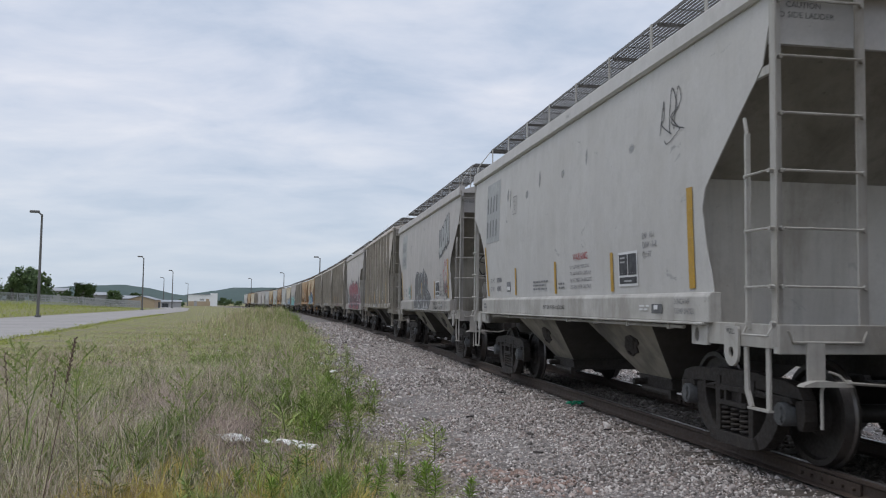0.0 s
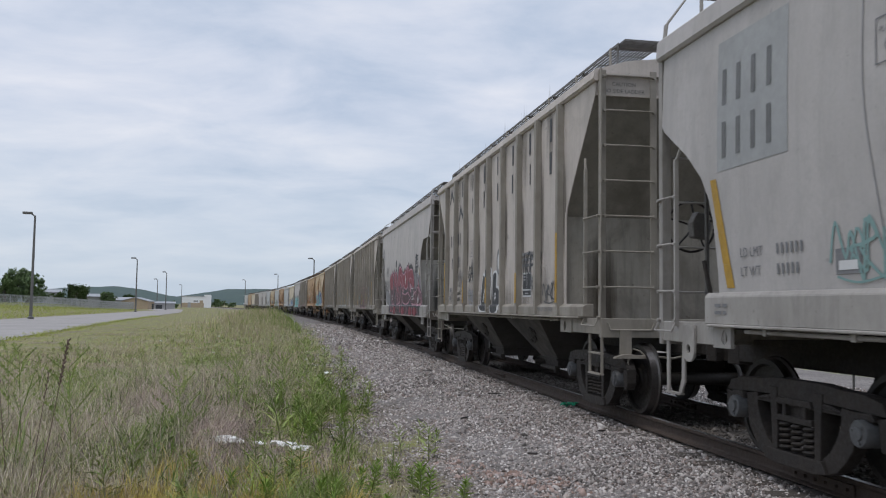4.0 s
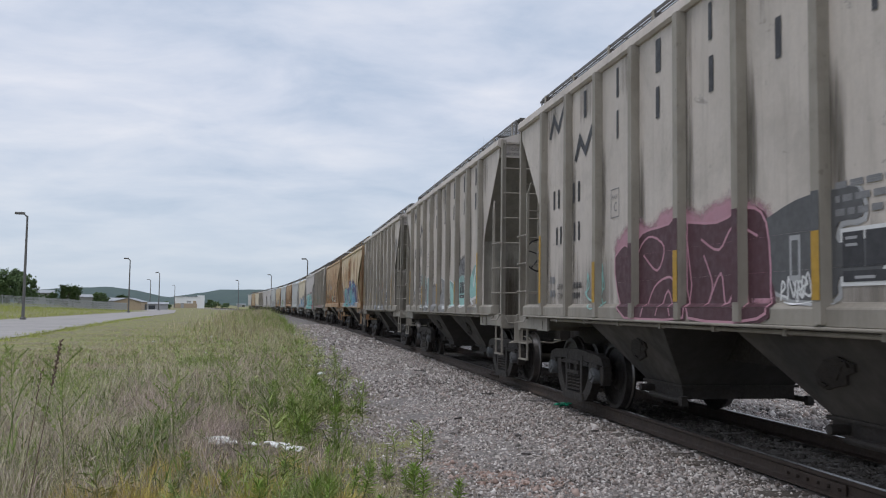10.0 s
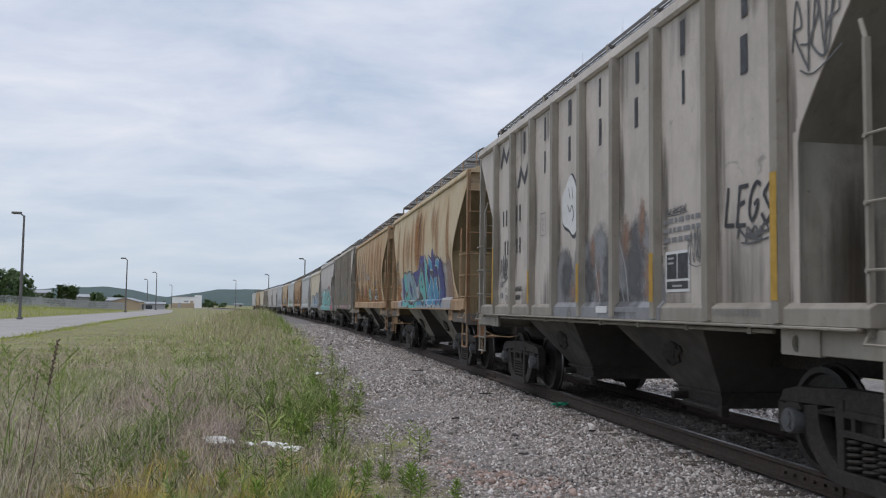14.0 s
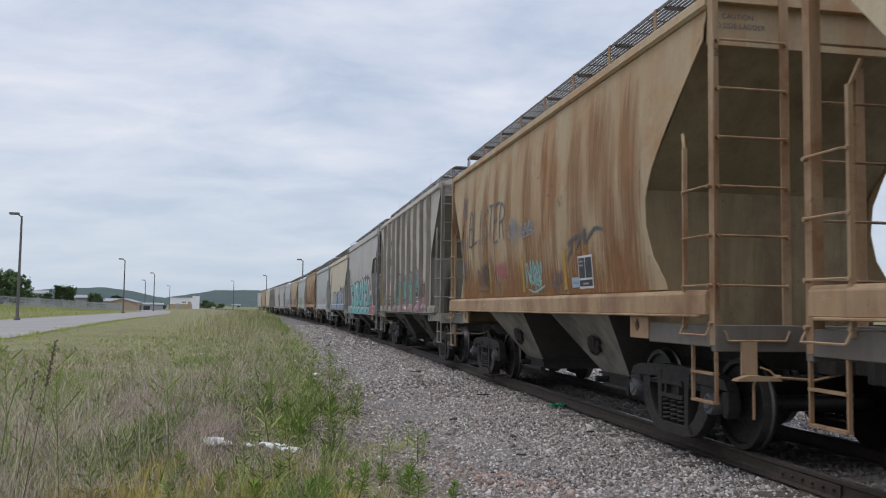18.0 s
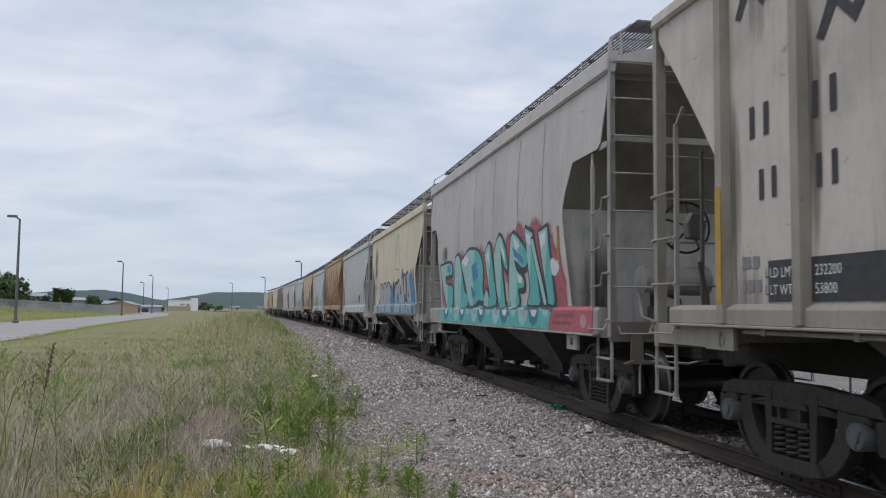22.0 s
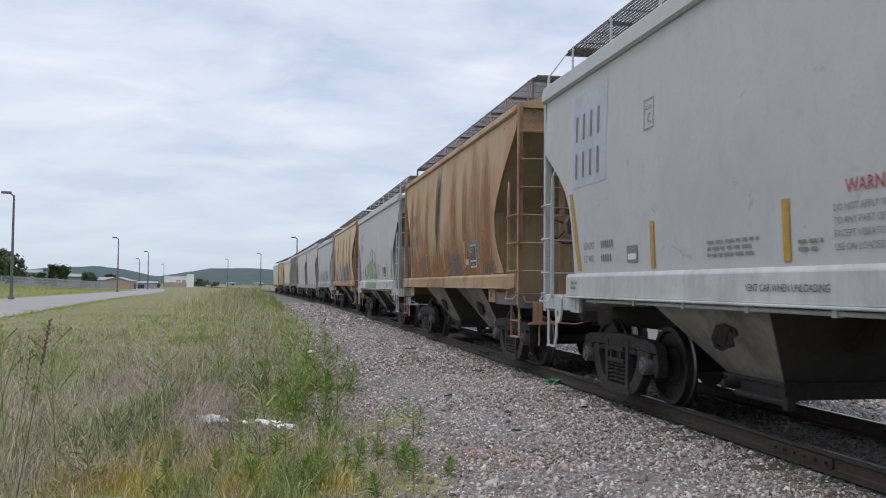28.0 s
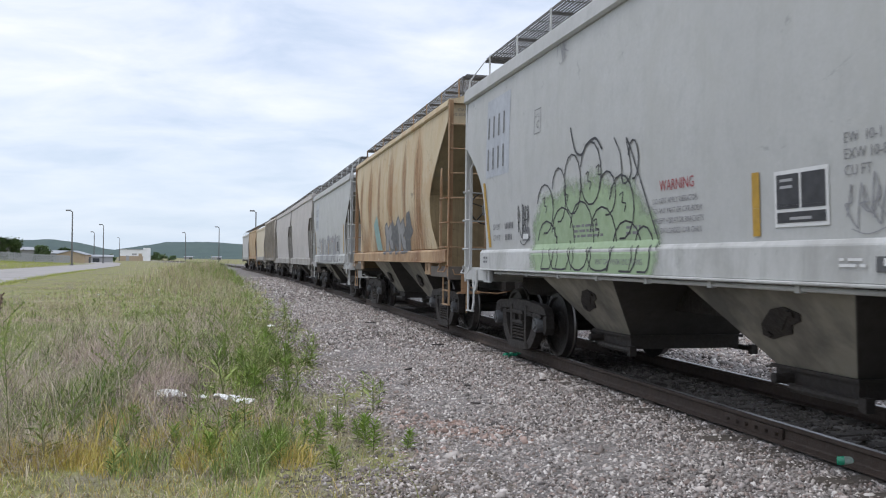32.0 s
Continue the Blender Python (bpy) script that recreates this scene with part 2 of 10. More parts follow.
class Geo:
    """Collects simple solids into one mesh."""

    def __init__(self):
        self.v, self.f = [], []

    def add(self, verts, faces):
        o = len(self.v)
        self.v += [tuple(v) for v in verts]
        self.f += [tuple(i + o for i in f) for f in faces]
        return self

    def box(self, x0, x1, y0, y1, z0, z1):
        v = [(x, y, z) for z in (z0, z1) for y in (y0, y1) for x in (x0, x1)]
        return self.add(v, [(0, 2, 3, 1), (4, 5, 7, 6), (0, 1, 5, 4), (2, 6, 7, 3), (0, 4, 6, 2), (1, 3, 7, 5)])

    def prism(self, poly, axis, a, b):
        """A flat polygon (list of pairs) pushed from a to b along axis 'x', 'y' or 'z'."""
        def p(u, w, d):
            return {"x": (d, u, w), "y": (u, d, w), "z": (u, w, d)}[axis]
        n = len(poly)
        v = [p(u, w, a) for u, w in poly] + [p(u, w, b) for u, w in poly]
        f = [tuple(range(n))[::-1], tuple(range(n, 2 * n))] + [(i, (i + 1) % n, n + (i + 1) % n, n + i) for i in range(n)]
        return self.add(v, f)

    def rod(self, a, b, r, n=6):
        a, b = Vector(a), Vector(b)
        d = (b - a).normalized()
        u = d.orthogonal().normalized()
        w = d.cross(u)
        v = [a + r * (math.cos(2 * math.pi * i / n) * u + math.sin(2 * math.pi * i / n) * w) for i in range(n)]
        v += [p + (b - a) for p in v]
        f = [tuple(range(n))[::-1], tuple(range(n, 2 * n))] + [(i, (i + 1) % n, n + (i + 1) % n, n + i) for i in range(n)]
        return self.add(v, f)

    def path(self, pts, r, n=6):
        for a, b in zip(pts, pts[1:]):
            self.rod(a, b, r, n)
        return self

    def lathe(self, prof, n=24, axis="x", at=(0, 0, 0)):
        """Rings (offset along axis, radius) closed at both ends."""
        v, f = [], []
        for d, r in prof:
            for i in range(n):
                c, s = r * math.cos(2 * math.pi * i / n), r * math.sin(2 * math.pi * i / n)
                q = {"x": (d, c, s), "y": (c, d, s), "z": (c, s, d)}[axis]
                v.append((q[0] + at[0], q[1] + at[1], q[2] + at[2]))
        for k in range(len(prof) - 1):
            for i in range(n):
                j = (i + 1) % n
                f.append((k * n + i, k * n + j, (k + 1) * n + j, (k + 1) * n + i))
        f.append(tuple(range(n))[::-1])
        f.append(tuple(range((len(prof) - 1) * n, len(prof) * n)))
        return self.add(v, f)

    def mesh(self, name, material, smooth=False, bevel=0.0, auto=None):
        me = bpy.data.meshes.new(name)
        me.from_pydata(self.v, [], self.f)
        bm = bmesh.new(); bm.from_mesh(me)
        bmesh.ops.recalc_face_normals(bm, faces=bm.faces)
        if bevel:
            es = [e for e in bm.edges if len(e.link_faces) == 2 and e.calc_face_angle(0) > 0.6]
            bmesh.ops.bevel(bm, geom=es, offset=bevel, segments=1, affect="EDGES", clamp_overlap=True)
        bm.to_mesh(me); bm.free()
        me.materials.append(material)
        if smooth:
            me.shade_smooth()
        if auto:
            me.shade_smooth(); me.set_sharp_from_angle(angle=radians(auto))
        return me


def part(name, geo, material, parent, label="", **kw):
    return link_mesh(name, geo.mesh(name, material, **kw), parent, label)


# ---- the line of the track ----
TRACK_X, BEND_FROM, BEND_R = 5.38, 20.0, 2100.0


def track_at(s, off=0.0):
    """Place and heading (to the left, radians) of the track s metres along it, off metres to its right."""
    if s <= BEND_FROM:
        return TRACK_X + off, s, 0.0
    q = (s - BEND_FROM) / BEND_R
    r = BEND_R + off
    return TRACK_X - BEND_R + r * math.cos(q), BEND_FROM + r * math.sin(q), q


def run(t):
    """How far the train has rolled after t seconds."""
    return 6.231 * t + 0.00394 * t * t


# ---- freight car parts ----
HALF_W = 1.385
WHEEL_R = 0.457
SHARED = {}


def shared(key, maker):
    if key not in SHARED:
        SHARED[key] = maker()
    return SHARED[key]


def sideframe_geo(side):
    """Cast side frame: top chord, sweeping lower chords round two openings, columns, spring basket and pedestal jaws; side -1 faces the lineside."""
    x0, x1 = (side * 0.945, side * 1.07)
    g = Geo()
    arch = [(-1.19, 0.60), (-1.12, 0.70), (-0.92, 0.745), (-0.62, 0.755), (-0.36, 0.78)]
    under = [(-0.34, 0.63), (-0.50, 0.61), (-0.66, 0.575), (-0.80, 0.56), (-1.06, 0.56), (-1.12, 0.55)]
    g.prism(arch + [(-y, z) for y, z in arch[::-1]] + [(-y, z) for y, z in under] + under[::-1], "x", x0, x1)
    for s in (-1, 1):
        # pedestal jaw outside the axle, broad leg inside it that sweeps down to the spring basket
        g.prism([(s * 1.20, 0.60), (s * 1.21, 0.42), (s * 1.17, 0.33), (s * 1.10, 0.34), (s * 1.08, 0.44), (s * 1.07, 0.58)], "x", x0, x1)
        g.prism([(s * 0.82, 0.60), (s * 0.81, 0.42), (s * 0.77, 0.30), (s * 0.68, 0.19), (s * 0.57, 0.10), (s * 0.44, 0.05), (s * 0.33, 0.06), (s * 0.37, 0.17), (s * 0.47, 0.24), (s * 0.56, 0.35), (s * 0.62, 0.48), (s * 0.63, 0.62)], "x", x0, x1)
        g.prism([(s * 0.28, 0.08), (s * 0.36, 0.10), (s * 0.375, 0.45), (s * 0.40, 0.70), (s * 0.28, 0.70)], "x", x0 - side * 0.04, x1 + side * 0.012)
        g.prism([(s * 1.07, 0.56), (s * 1.03, 0.61), (s * 0.85, 0.61), (s * 0.81, 0.56)], "x", x0, x1 + side * 0.03)
        g.box(min(x0, x1 + side * 0.02), max(x0, x1 + side * 0.02), s * 0.94 - 0.10, s * 0.94 + 0.10, 0.545, 0.59)
        # rims cast round the openings
        g.prism([(s * 0.40, 0.60), (s * 0.60, 0.585), (s * 0.62, 0.57), (s * 0.40, 0.585)], "x", x0, x1 + side * 0.018)
        g.box(min(x0, x1 + side * 0.025), max(x0, x1 + side * 0.025), s * 0.15 - 0.025, s * 0.15 + 0.025, 0.45, 0.60)
    g.prism([(-0.46, 0.06), (-0.30, 0.035), (0.30, 0.035), (0.46, 0.06), (0.40, 0.155), (-0.40, 0.155)], "x", x0 - side * 0.08, x1 + side * 0.035)
    g.box(min(x0, x1 + side * 0.03), max(x0, x1 + side * 0.03), -0.27, 0.27, 0.415, 0.465)   # bolster end: a frame of four bars
    g.prism([(-0.27, 0.565), (0.27, 0.565), (0.24, 0.62), (-0.24, 0.62)], "x", x0 - side * 0.04, x1 + side * 0.03)
    return g


def spring_geo(side):
    """One coil spring."""
    g = Geo()
    turns, n = 5, 8
    pts = [(side * 1.01 + 0.085 * math.cos(2 * math.pi * i / n), 0.085 * math.sin(2 * math.pi * i / n), 0.165 + 0.245 * i / (turns * n)) for i in range(turns * n + 1)]
    v = []
    for x, y, z in pts:   # one continuous wire of four corners
        dx, dy = (x - side * 1.01) / 0.085, y / 0.085
        v += [(x + 0.017 * dx, y + 0.017 * dy, z), (x, y, z + 0.017), (x - 0.017 * dx, y - 0.017 * dy, z), (x, y, z - 0.017)]
    m = len(pts)
    f = [(4 * i + k, 4 * i + (k + 1) % 4, 4 * i + 4 + (k + 1) % 4, 4 * i + 4 + k) for i in range(m - 1) for k in range(4)] + [(3, 2, 1, 0), (4 * m - 4, 4 * m - 3, 4 * m - 2, 4 * m - 1)]
    return g.add(v, f)


def wheelset_geo():
    g = Geo()
    for s in (-1, 1):
        # tread cone, flange, dished plate and hub
        g.lathe([(s * 0.68, WHEEL_R + 0.026), (s * 0.705, WHEEL_R + 0.024), (s * 0.722, WHEEL_R), (s * 0.81, WHEEL_R - 0.006), (s * 0.812, WHEEL_R - 0.055), (s * 0.775, WHEEL_R - 0.075), (s * 0.765, 0.20), (s * 0.80, 0.15), (s * 0.83, 0.145), (s * 0.83, 0.09)], 32, "x")
        g.lathe([(s * 0.68, WHEEL_R + 0.024), (s * 0.682, WHEEL_R - 0.06), (s * 0.73, 0.2), (s * 0.70, 0.12)], 32, "x")
    g.lathe([(-1.1, 0.075), (-0.7, 0.085), (0.7, 0.085), (1.1, 0.075)], 12, "x")
    return g


def cap_geo(s):
    g = Geo().lathe([(s * 0.95, 0.108), (s * 1.13, 0.108), (s * 1.145, 0.098), (s * 1.145, 0.055), (s * 1.16, 0.05), (s * 1.16, 0.02)], 20, "x")
    for k in range(3):
        a = 2 * math.pi * k / 3
        g.rod((s * 1.14, 0.07 * math.cos(a), 0.07 * math.sin(a)), (s * 1.16, 0.07 * math.cos(a), 0.07 * math.sin(a)), 0.014, 6)
    return g


def bolster_geo():
    g = Geo().box(-1.04, 1.04, -0.18, 0.18, 0.42, 0.66)
    g.lathe([(0.62, 0.30), (0.74, 0.28)], 16, "z")
    for s in (-1, 1):   # brake beams
        g.rod((-0.75, s * 0.38, 0.36), (0.75, s * 0.38, 0.36), 0.035)
        for x in (-0.75, 0.75):
            g.box(x - 0.05, x + 0.05, s * 0.40 - 0.04, s * 0.40 + 0.04, 0.26, 0.56)
    return g


WHEELSETS = []


def truck(car, y):
    """Bogie with two wheelsets; the wheelsets turn."""
    root = link_mesh("truck", shared("bolster", lambda: bolster_geo().mesh("bolster", M_TRUCK, bevel=0.012)), car)
    root.location = (0, y, 0)
    for s in (-1, 1):
        link_mesh("side_frame", shared(("frame", s), lambda: sideframe_geo(s).mesh("side_frame", M_TRUCK, bevel=0.016)), root)
        for yy in (-0.18, 0.0, 0.18):
            link_mesh("coil_spring", shared(("spring", s), lambda: spring_geo(s).mesh("coil_spring", M_TRUCK)), root).location = (0, yy, 0)
    for a in (-0.94, 0.94):
        w = link_mesh("wheelset", shared("wheelset", wheelset_mesh), root, "steel wheels with bright worn treads")
        w.location = (0, a, WHEEL_R)
        WHEELSETS.append((w, a))


def wheelset_mesh():
    me = wheelset_geo().mesh("wheelset", M_WHEEL, auto=35)
    me.materials.append(M_TREAD)
    me.materials.append(M_CAP)
    # worn running surface and bearing caps take their own materials
    bm = bmesh.new(); bm.from_mesh(me)
    for f in bm.faces:
        c = f.calc_center_median()
        r = math.hypot(c.y, c.z)
        if r > WHEEL_R - 0.02 and 0.70 < abs(c.x) < 0.82:
            f.material_index = 1
    for s in (-1, 1):
        g = cap_geo(s)
        vs = [bm.verts.new(v) for v in g.v]
        for f in g.f:
            nf = bm.faces.new([vs[i] for i in f]); nf.material_index = 2
    bmesh.ops.recalc_face_normals(bm, faces=bm.faces)
    bm.to_mesh(me); bm.free()
    me.shade_smooth(); me.set_sharp_from_angle(angle=radians(35))
    return me


# notch profiles of the side sheets: (half length, height) from eave down to the side sill
PROFILES = {
    "plain": [(6.33, 4.22), (6.31, 3.96), (6.20, 3.52), (6.08, 3.40), (5.64, 3.02), (5.12, 2.57), (5.04, 2.37), (5.10, 1.99), (5.20, 1.68), (5.22, 1.52)],
    "round": [(6.22, 4.42), (6.12, 4.15), (5.80, 3.72), (5.42, 3.30), (5.08, 2.92), (4.90, 2.62), (4.88, 2.30), (5.00, 1.98), (5.25, 1.70), (5.30, 1.60)],
    "ribbed": [(6.25, 4.55), (6.20, 4.40), (4.98, 2.82), (4.95, 2.70), (4.95, 1.42)],
    "boxy": [(6.34, 4.50), (6.22, 3.92), (6.11, 3.50), (6.02, 3.44), (5.06, 3.42), (4.66, 3.05), (4.63, 2.66), (4.74, 2.07), (4.88, 1.40)],
}
# the trailing end of these cars is cut away less
TRAILING = {"plain": [(6.25, 4.22), (6.25, 3.38), (6.20, 3.31), (5.62, 2.94), (5.32, 2.68), (5.17, 2.45), (5.10, 2.24), (5.06, 1.97), (5.00, 1.52)],
            "boxy": [(6.28, 4.50), (6.22, 3.60), (6.10, 3.44), (5.47, 3.40), (5.18, 3.10), (5.12, 2.60), (5.00, 2.25), (4.84, 1.44)]}
SILL = {"plain": (1.24, 1.54), "round": (1.34, 1.58), "ribbed": (1.26, 1.44), "boxy": (1.08, 1.42)}
SILL_LONG = {"plain": 5.22, "round": 6.28, "ribbed": 5.86, "boxy": 6.04}
# middles of the leading and the trailing truck
TRUCK_AT = {"plain": (-5.06, 4.25), "round": (-4.86, 4.05), "ribbed": (-5.32, 4.32), "boxy": (-5.20, 4.30)}
# middles of the two discharge hoppers
CHUTE_AT = {"plain": (-2.31, 1.60), "round": (-2.31, 1.60), "ribbed": (-1.95, 1.95), "boxy": (-2.1, 1.8)}
# end ladder: lowest rung, spacing, inner rail
RUNGS = {"plain": (1.57, 0.497, 0.54), "round": (1.62, 0.47, 0.60), "ribbed": (1.66, 0.47, 0.62), "boxy": (1.67, 0.47, 0.66)}
BOARD_UP = {"plain": 0.71, "round": 0.53, "ribbed": 0.45, "boxy": 0.52}


def width_at(kind, z):
    """Half width of the body at height z."""
    u = min(max((z - 1.5) / (PROFILES[kind][0][1] - 1.5), 0), 1)
    bulge = {"plain": 0.03, "round": 0.07, "ribbed": 0.0, "boxy": 0.05}[kind]
    lean = {"plain": -0.02, "round": -0.05, "ribbed": 0.0, "boxy": -0.03}[kind]
    return HALF_W + bulge * (math.sin(math.pi * u) - 0.45) + lean * abs(u - 0.45)


TUB = {"plain": ((6.18, 3.75), (4.90, 2.70)), "round": ((6.14, 4.02), (4.84, 2.72)), "ribbed": ((6.18, 4.28), (4.86, 2.74)), "boxy": ((5.86, 4.44), (4.58, 2.83))}


def tub_length(kind, z, e=-1):
    """Half length of the hopper body inside: end panel, slope sheet, upright bulkhead."""
    (l1, z1), (l0, z0) = TUB[kind]
    l0 += {"plain": 0.12, "boxy": 0.30}[kind] if e > 0 and kind in TRAILING else 0.0
    return l0 + (l1 - l0) * min(max((z - z0) / (z1 - z0), 0), 1)


def side_length(kind, z, e=-1):
    """Half length of the side sheet at height z, towards the end e."""
    prof = TRAILING[kind] if kind in TRAILING and e > 0 else PROFILES[kind]
    l = prof[-1][0]
    for (l0, z0), (l1, z1) in zip(prof, prof[1:]):
        if z1 <= z <= z0:
            l = l0 + (l1 - l0) * (z0 - z) / (z0 - z1)
            break
    return max(l, tub_length(kind, z, e) + 0.012)


def side_sheet_geo(kind, s):
    prof = PROFILES[kind]
    top = prof[0][1]
    zs = sorted({round(z, 3) for _, z in prof + (TRAILING[kind] if kind in TRAILING else [])} | {1.9, 2.3, 3.1, 3.5} | {prof[-1][1], TUB[kind][0][1], TUB[kind][1][1]}, reverse=True)
    ny = 12
    g = Geo()
    v, f = [], []
    for z in zs:
        w = width_at(kind, z)
        for k in range(ny + 1):
            y = -side_length(kind, z) + (side_length(kind, z) + side_length(kind, z, 1)) * k / ny
            dent = 0.003 * noise.noise(Vector((y * 0.9, z * 0.9, s * 3 + len(SHARED))))
            v += [(s * (w + dent), y, z), (s * (w - 0.012), y, z)]
    m = 2 * (ny + 1)
    for r in range(len(zs) - 1):
        for k in range(ny):
            a = r * m + 2 * k
            f += [(a, a + 2, a + m + 2, a + m), (a + 1, a + m + 1, a + m + 3, a + 3)]
        a, b = r * m, r * m + 2 * ny
        f += [(a, a + m, a + m + 1, a + 1), (b, b + 1, b + m + 1, b + m)]
    return g.add(v, f)


def end_sheet_geo(kind, e, zs):
    """Sheet across one end between heights zs: the slope sheet or the upright bulkhead."""
    g = Geo()
    v, f = [], []
    for z in zs:
        w, l = width_at(kind, z) - 0.014, tub_length(kind, z, e)
        v += [(-w, e * l, z), (w, e * l, z), (-w, e * (l - 0.015), z), (w, e * (l - 0.015), z)]
    for k in range(len(zs) - 1):
        a, b = 4 * k, 4 * k + 4
        f += [(a, a + 1, b + 1, b), (a + 2, b + 2, b + 3, a + 3), (a, b, b + 2, a + 2), (a + 1, a + 3, b + 3, b + 1)]
    n = len(zs)
    f += [(0, 2, 3, 1), (4 * n - 4, 4 * n - 3, 4 * n - 1, 4 * n - 2)]
    return g.add(v, f)


def cross_beam_geo(e):
    """Beam across the end of the flat grey cars, at the foot of the end panel."""
    return Geo().box(-1.3, 1.3, e * 6.16 - 0.03, e * 6.16 + 0.03, 3.52, 3.60)


def end_panel_geo(kind, e):
    """Upright panel above the slope sheet, with a folded lower lip."""
    l, z0 = TUB[kind][0]
    z1 = PROFILES[kind][0][1]
    w = width_at(kind, z1) - 0.016
    g = Geo().box(-w, w, min(e * (l - 0.015), e * l), max(e * (l - 0.015), e * l), z0, z1)
    return g.box(-w, w, min(e * (l - 0.03), e * (l + 0.02)), max(e * (l - 0.03), e * (l + 0.02)), z0 - 0.03, z0 + 0.005)


def stay_geo(kind, e, x):
    """Channel that carries the slope sheet from the platform."""
    (l1, z1), _ = TUB[kind]
    return Geo().box(x - 0.05, x + 0.05, min(e * (l1 - 0.24), e * (l1 - 0.12)), max(e * (l1 - 0.24), e * (l1 - 0.12)), 1.18, z1 - 0.10)


def chord_geo(kind, s):
    """Top chord: the pressed band along the eave, standing out over a groove where the side sheet begins."""
    l, zt = PROFILES[kind][0]
    w = width_at(kind, zt)
    low, high = {"plain": (0.10, 0.15), "boxy": (0.14, 0.13), "round": (0.10, 0.06), "ribbed": (0.12, 0.05)}[kind]
    return Geo().prism([(s * (w - 0.05), zt - low), (s * (w + 0.03), zt - low), (s * (w + 0.06), zt - low + 0.03), (s * (w + 0.04), zt + high - 0.03), (s * (w + 0.01), zt + high), (s * (w - 0.10), zt + high)], "y", -l - 0.02, l + 0.02)


def roof_geo(kind):
    l = PROFILES[kind][0][0]
    zt = PROFILES[kind][0][1]
    w = width_at(kind, zt) + 0.02
    g = Geo()
    w -= 0.06
    poly = [(-w, zt - 0.02), (w, zt - 0.02), (w, zt + 0.05), (w * 0.72, zt + 0.17), (w * 0.3, zt + 0.24), (-w * 0.3, zt + 0.24), (-w * 0.72, zt + 0.17), (-w, zt + 0.05)]
    g.prism(poly, "y", -l - 0.01, l + 0.01)
    return g


def hatch_geo(kind, k):
    zt = PROFILES[kind][0][1]
    return Geo().lathe([(zt + 0.16, 0.36), (zt + 0.29, 0.36), (zt + 0.33, 0.30), (zt + 0.34, 0.05)], 18, "z", (0, -3.9 + 2.6 * k, 0))


def board_geo(kind, s):
    """Open grating of the running board: long bars on edge over cross angles, nearly closed when seen along it."""
    l, zt = PROFILES[kind][0]
    zt += BOARD_UP[kind]
    g = Geo()
    for x in np.linspace(0.45, 1.02, 12):
        g.box(s * x - 0.007, s * x + 0.007, -l + 0.12, l - 0.12, zt - 0.024, zt)
    for k in range(25):
        y = -l + 0.12 + (2 * l - 0.24) * k / 24
        d = 0.016 if k % 3 == 0 else 0.004
        g.box(min(s * 0.45, s * 1.02), max(s * 0.45, s * 1.02), y - d, y + d, zt - (0.06 if k % 3 == 0 else 0.026), zt - 0.012)
    return g


def crossover_geo(kind, e):
    """Grating across the roof end."""
    l, zt = PROFILES[kind][0]
    zt += BOARD_UP[kind]
    g = Geo()
    for y in np.linspace(l - 0.32, l + 0.08, 7):
        g.box(-1.02, 1.02, e * y - 0.006, e * y + 0.006, zt - 0.03, zt)
    for x in np.linspace(-1.02, 1.02, 14):
        g.box(x - 0.006, x + 0.006, min(e * (l - 0.32), e * (l + 0.08)), max(e * (l - 0.32), e * (l + 0.08)), zt - 0.026, zt - 0.004)
    return g


def board_support_geo(kind, s, k):
    """Flat upright between the eave and the running board; k from 0 to 8 along the car."""
    l, zr = PROFILES[kind][0]
    y = -l + 0.36 + (2 * l - 0.72) * k / 8
    return Geo().box(s * 1.06 - 0.006, s * 1.06 + 0.006, y - 0.032, y + 0.032, zr + 0.05, zr + BOARD_UP[kind] - 0.004)


def board_edge_geo(kind, s):
    """Edge angle of the running board; on the round and ribbed cars a thin upright carries its ends."""
    l, zr = PROFILES[kind][0]
    up = BOARD_UP[kind]
    g = Geo()
    g.box(s * 1.04 - 0.006, s * 1.04 + 0.006, -l + 0.1, l - 0.1, zr + up - 0.036, zr + up + 0.002)
    if kind in ("round", "ribbed"):
        for e in (-1, 1):
            g.rod((s * 1.04, e * (l - 0.11), zr + up - 0.01), (s * 1.06, e * (l - 0.10), zr + 0.04), 0.014)
    return g


def sill_geo(kind, s):
    l = SILL_LONG[kind]
    g = Geo()
    d = 0.035 if kind != "ribbed" else 0.06
    w0, w1 = s * (HALF_W - 0.10), s * (HALF_W + d)
    z0, z1 = SILL[kind]
    g.prism([(w0, z0), (w1, z0), (w1, z1 - 0.04), (s * (HALF_W + 0.0), z1), (w0, z1)], "y", -l, l)
    g.box(min(s * (HALF_W - 0.02), s * (HALF_W + d + 0.03)), max(s * (HALF_W - 0.02), s * (HALF_W + d + 0.03)), -l + 0.1, l - 0.1, z0 - 0.025, z0 + 0.002)
    return g


def platform_geo(e):
    """Floor plate of the end platform."""
    return Geo().box(-1.27, 1.27, min(e * 4.9, e * 6.298), max(e * 4.9, e * 6.298), 1.16, 1.19)


def platform_beam_geo(s, e):
    return Geo().box(min(s * 1.28, s * 1.37), max(s * 1.28, s * 1.37), min(e * 4.9, e * 6.298), max(e * 4.9, e * 6.298), 1.04, 1.25)


def end_sill_geo(e):
    return Geo().box(-1.37, 1.37, min(e * 6.30, e * 6.39), max(e * 6.30, e * 6.39), 1.00, 1.25)


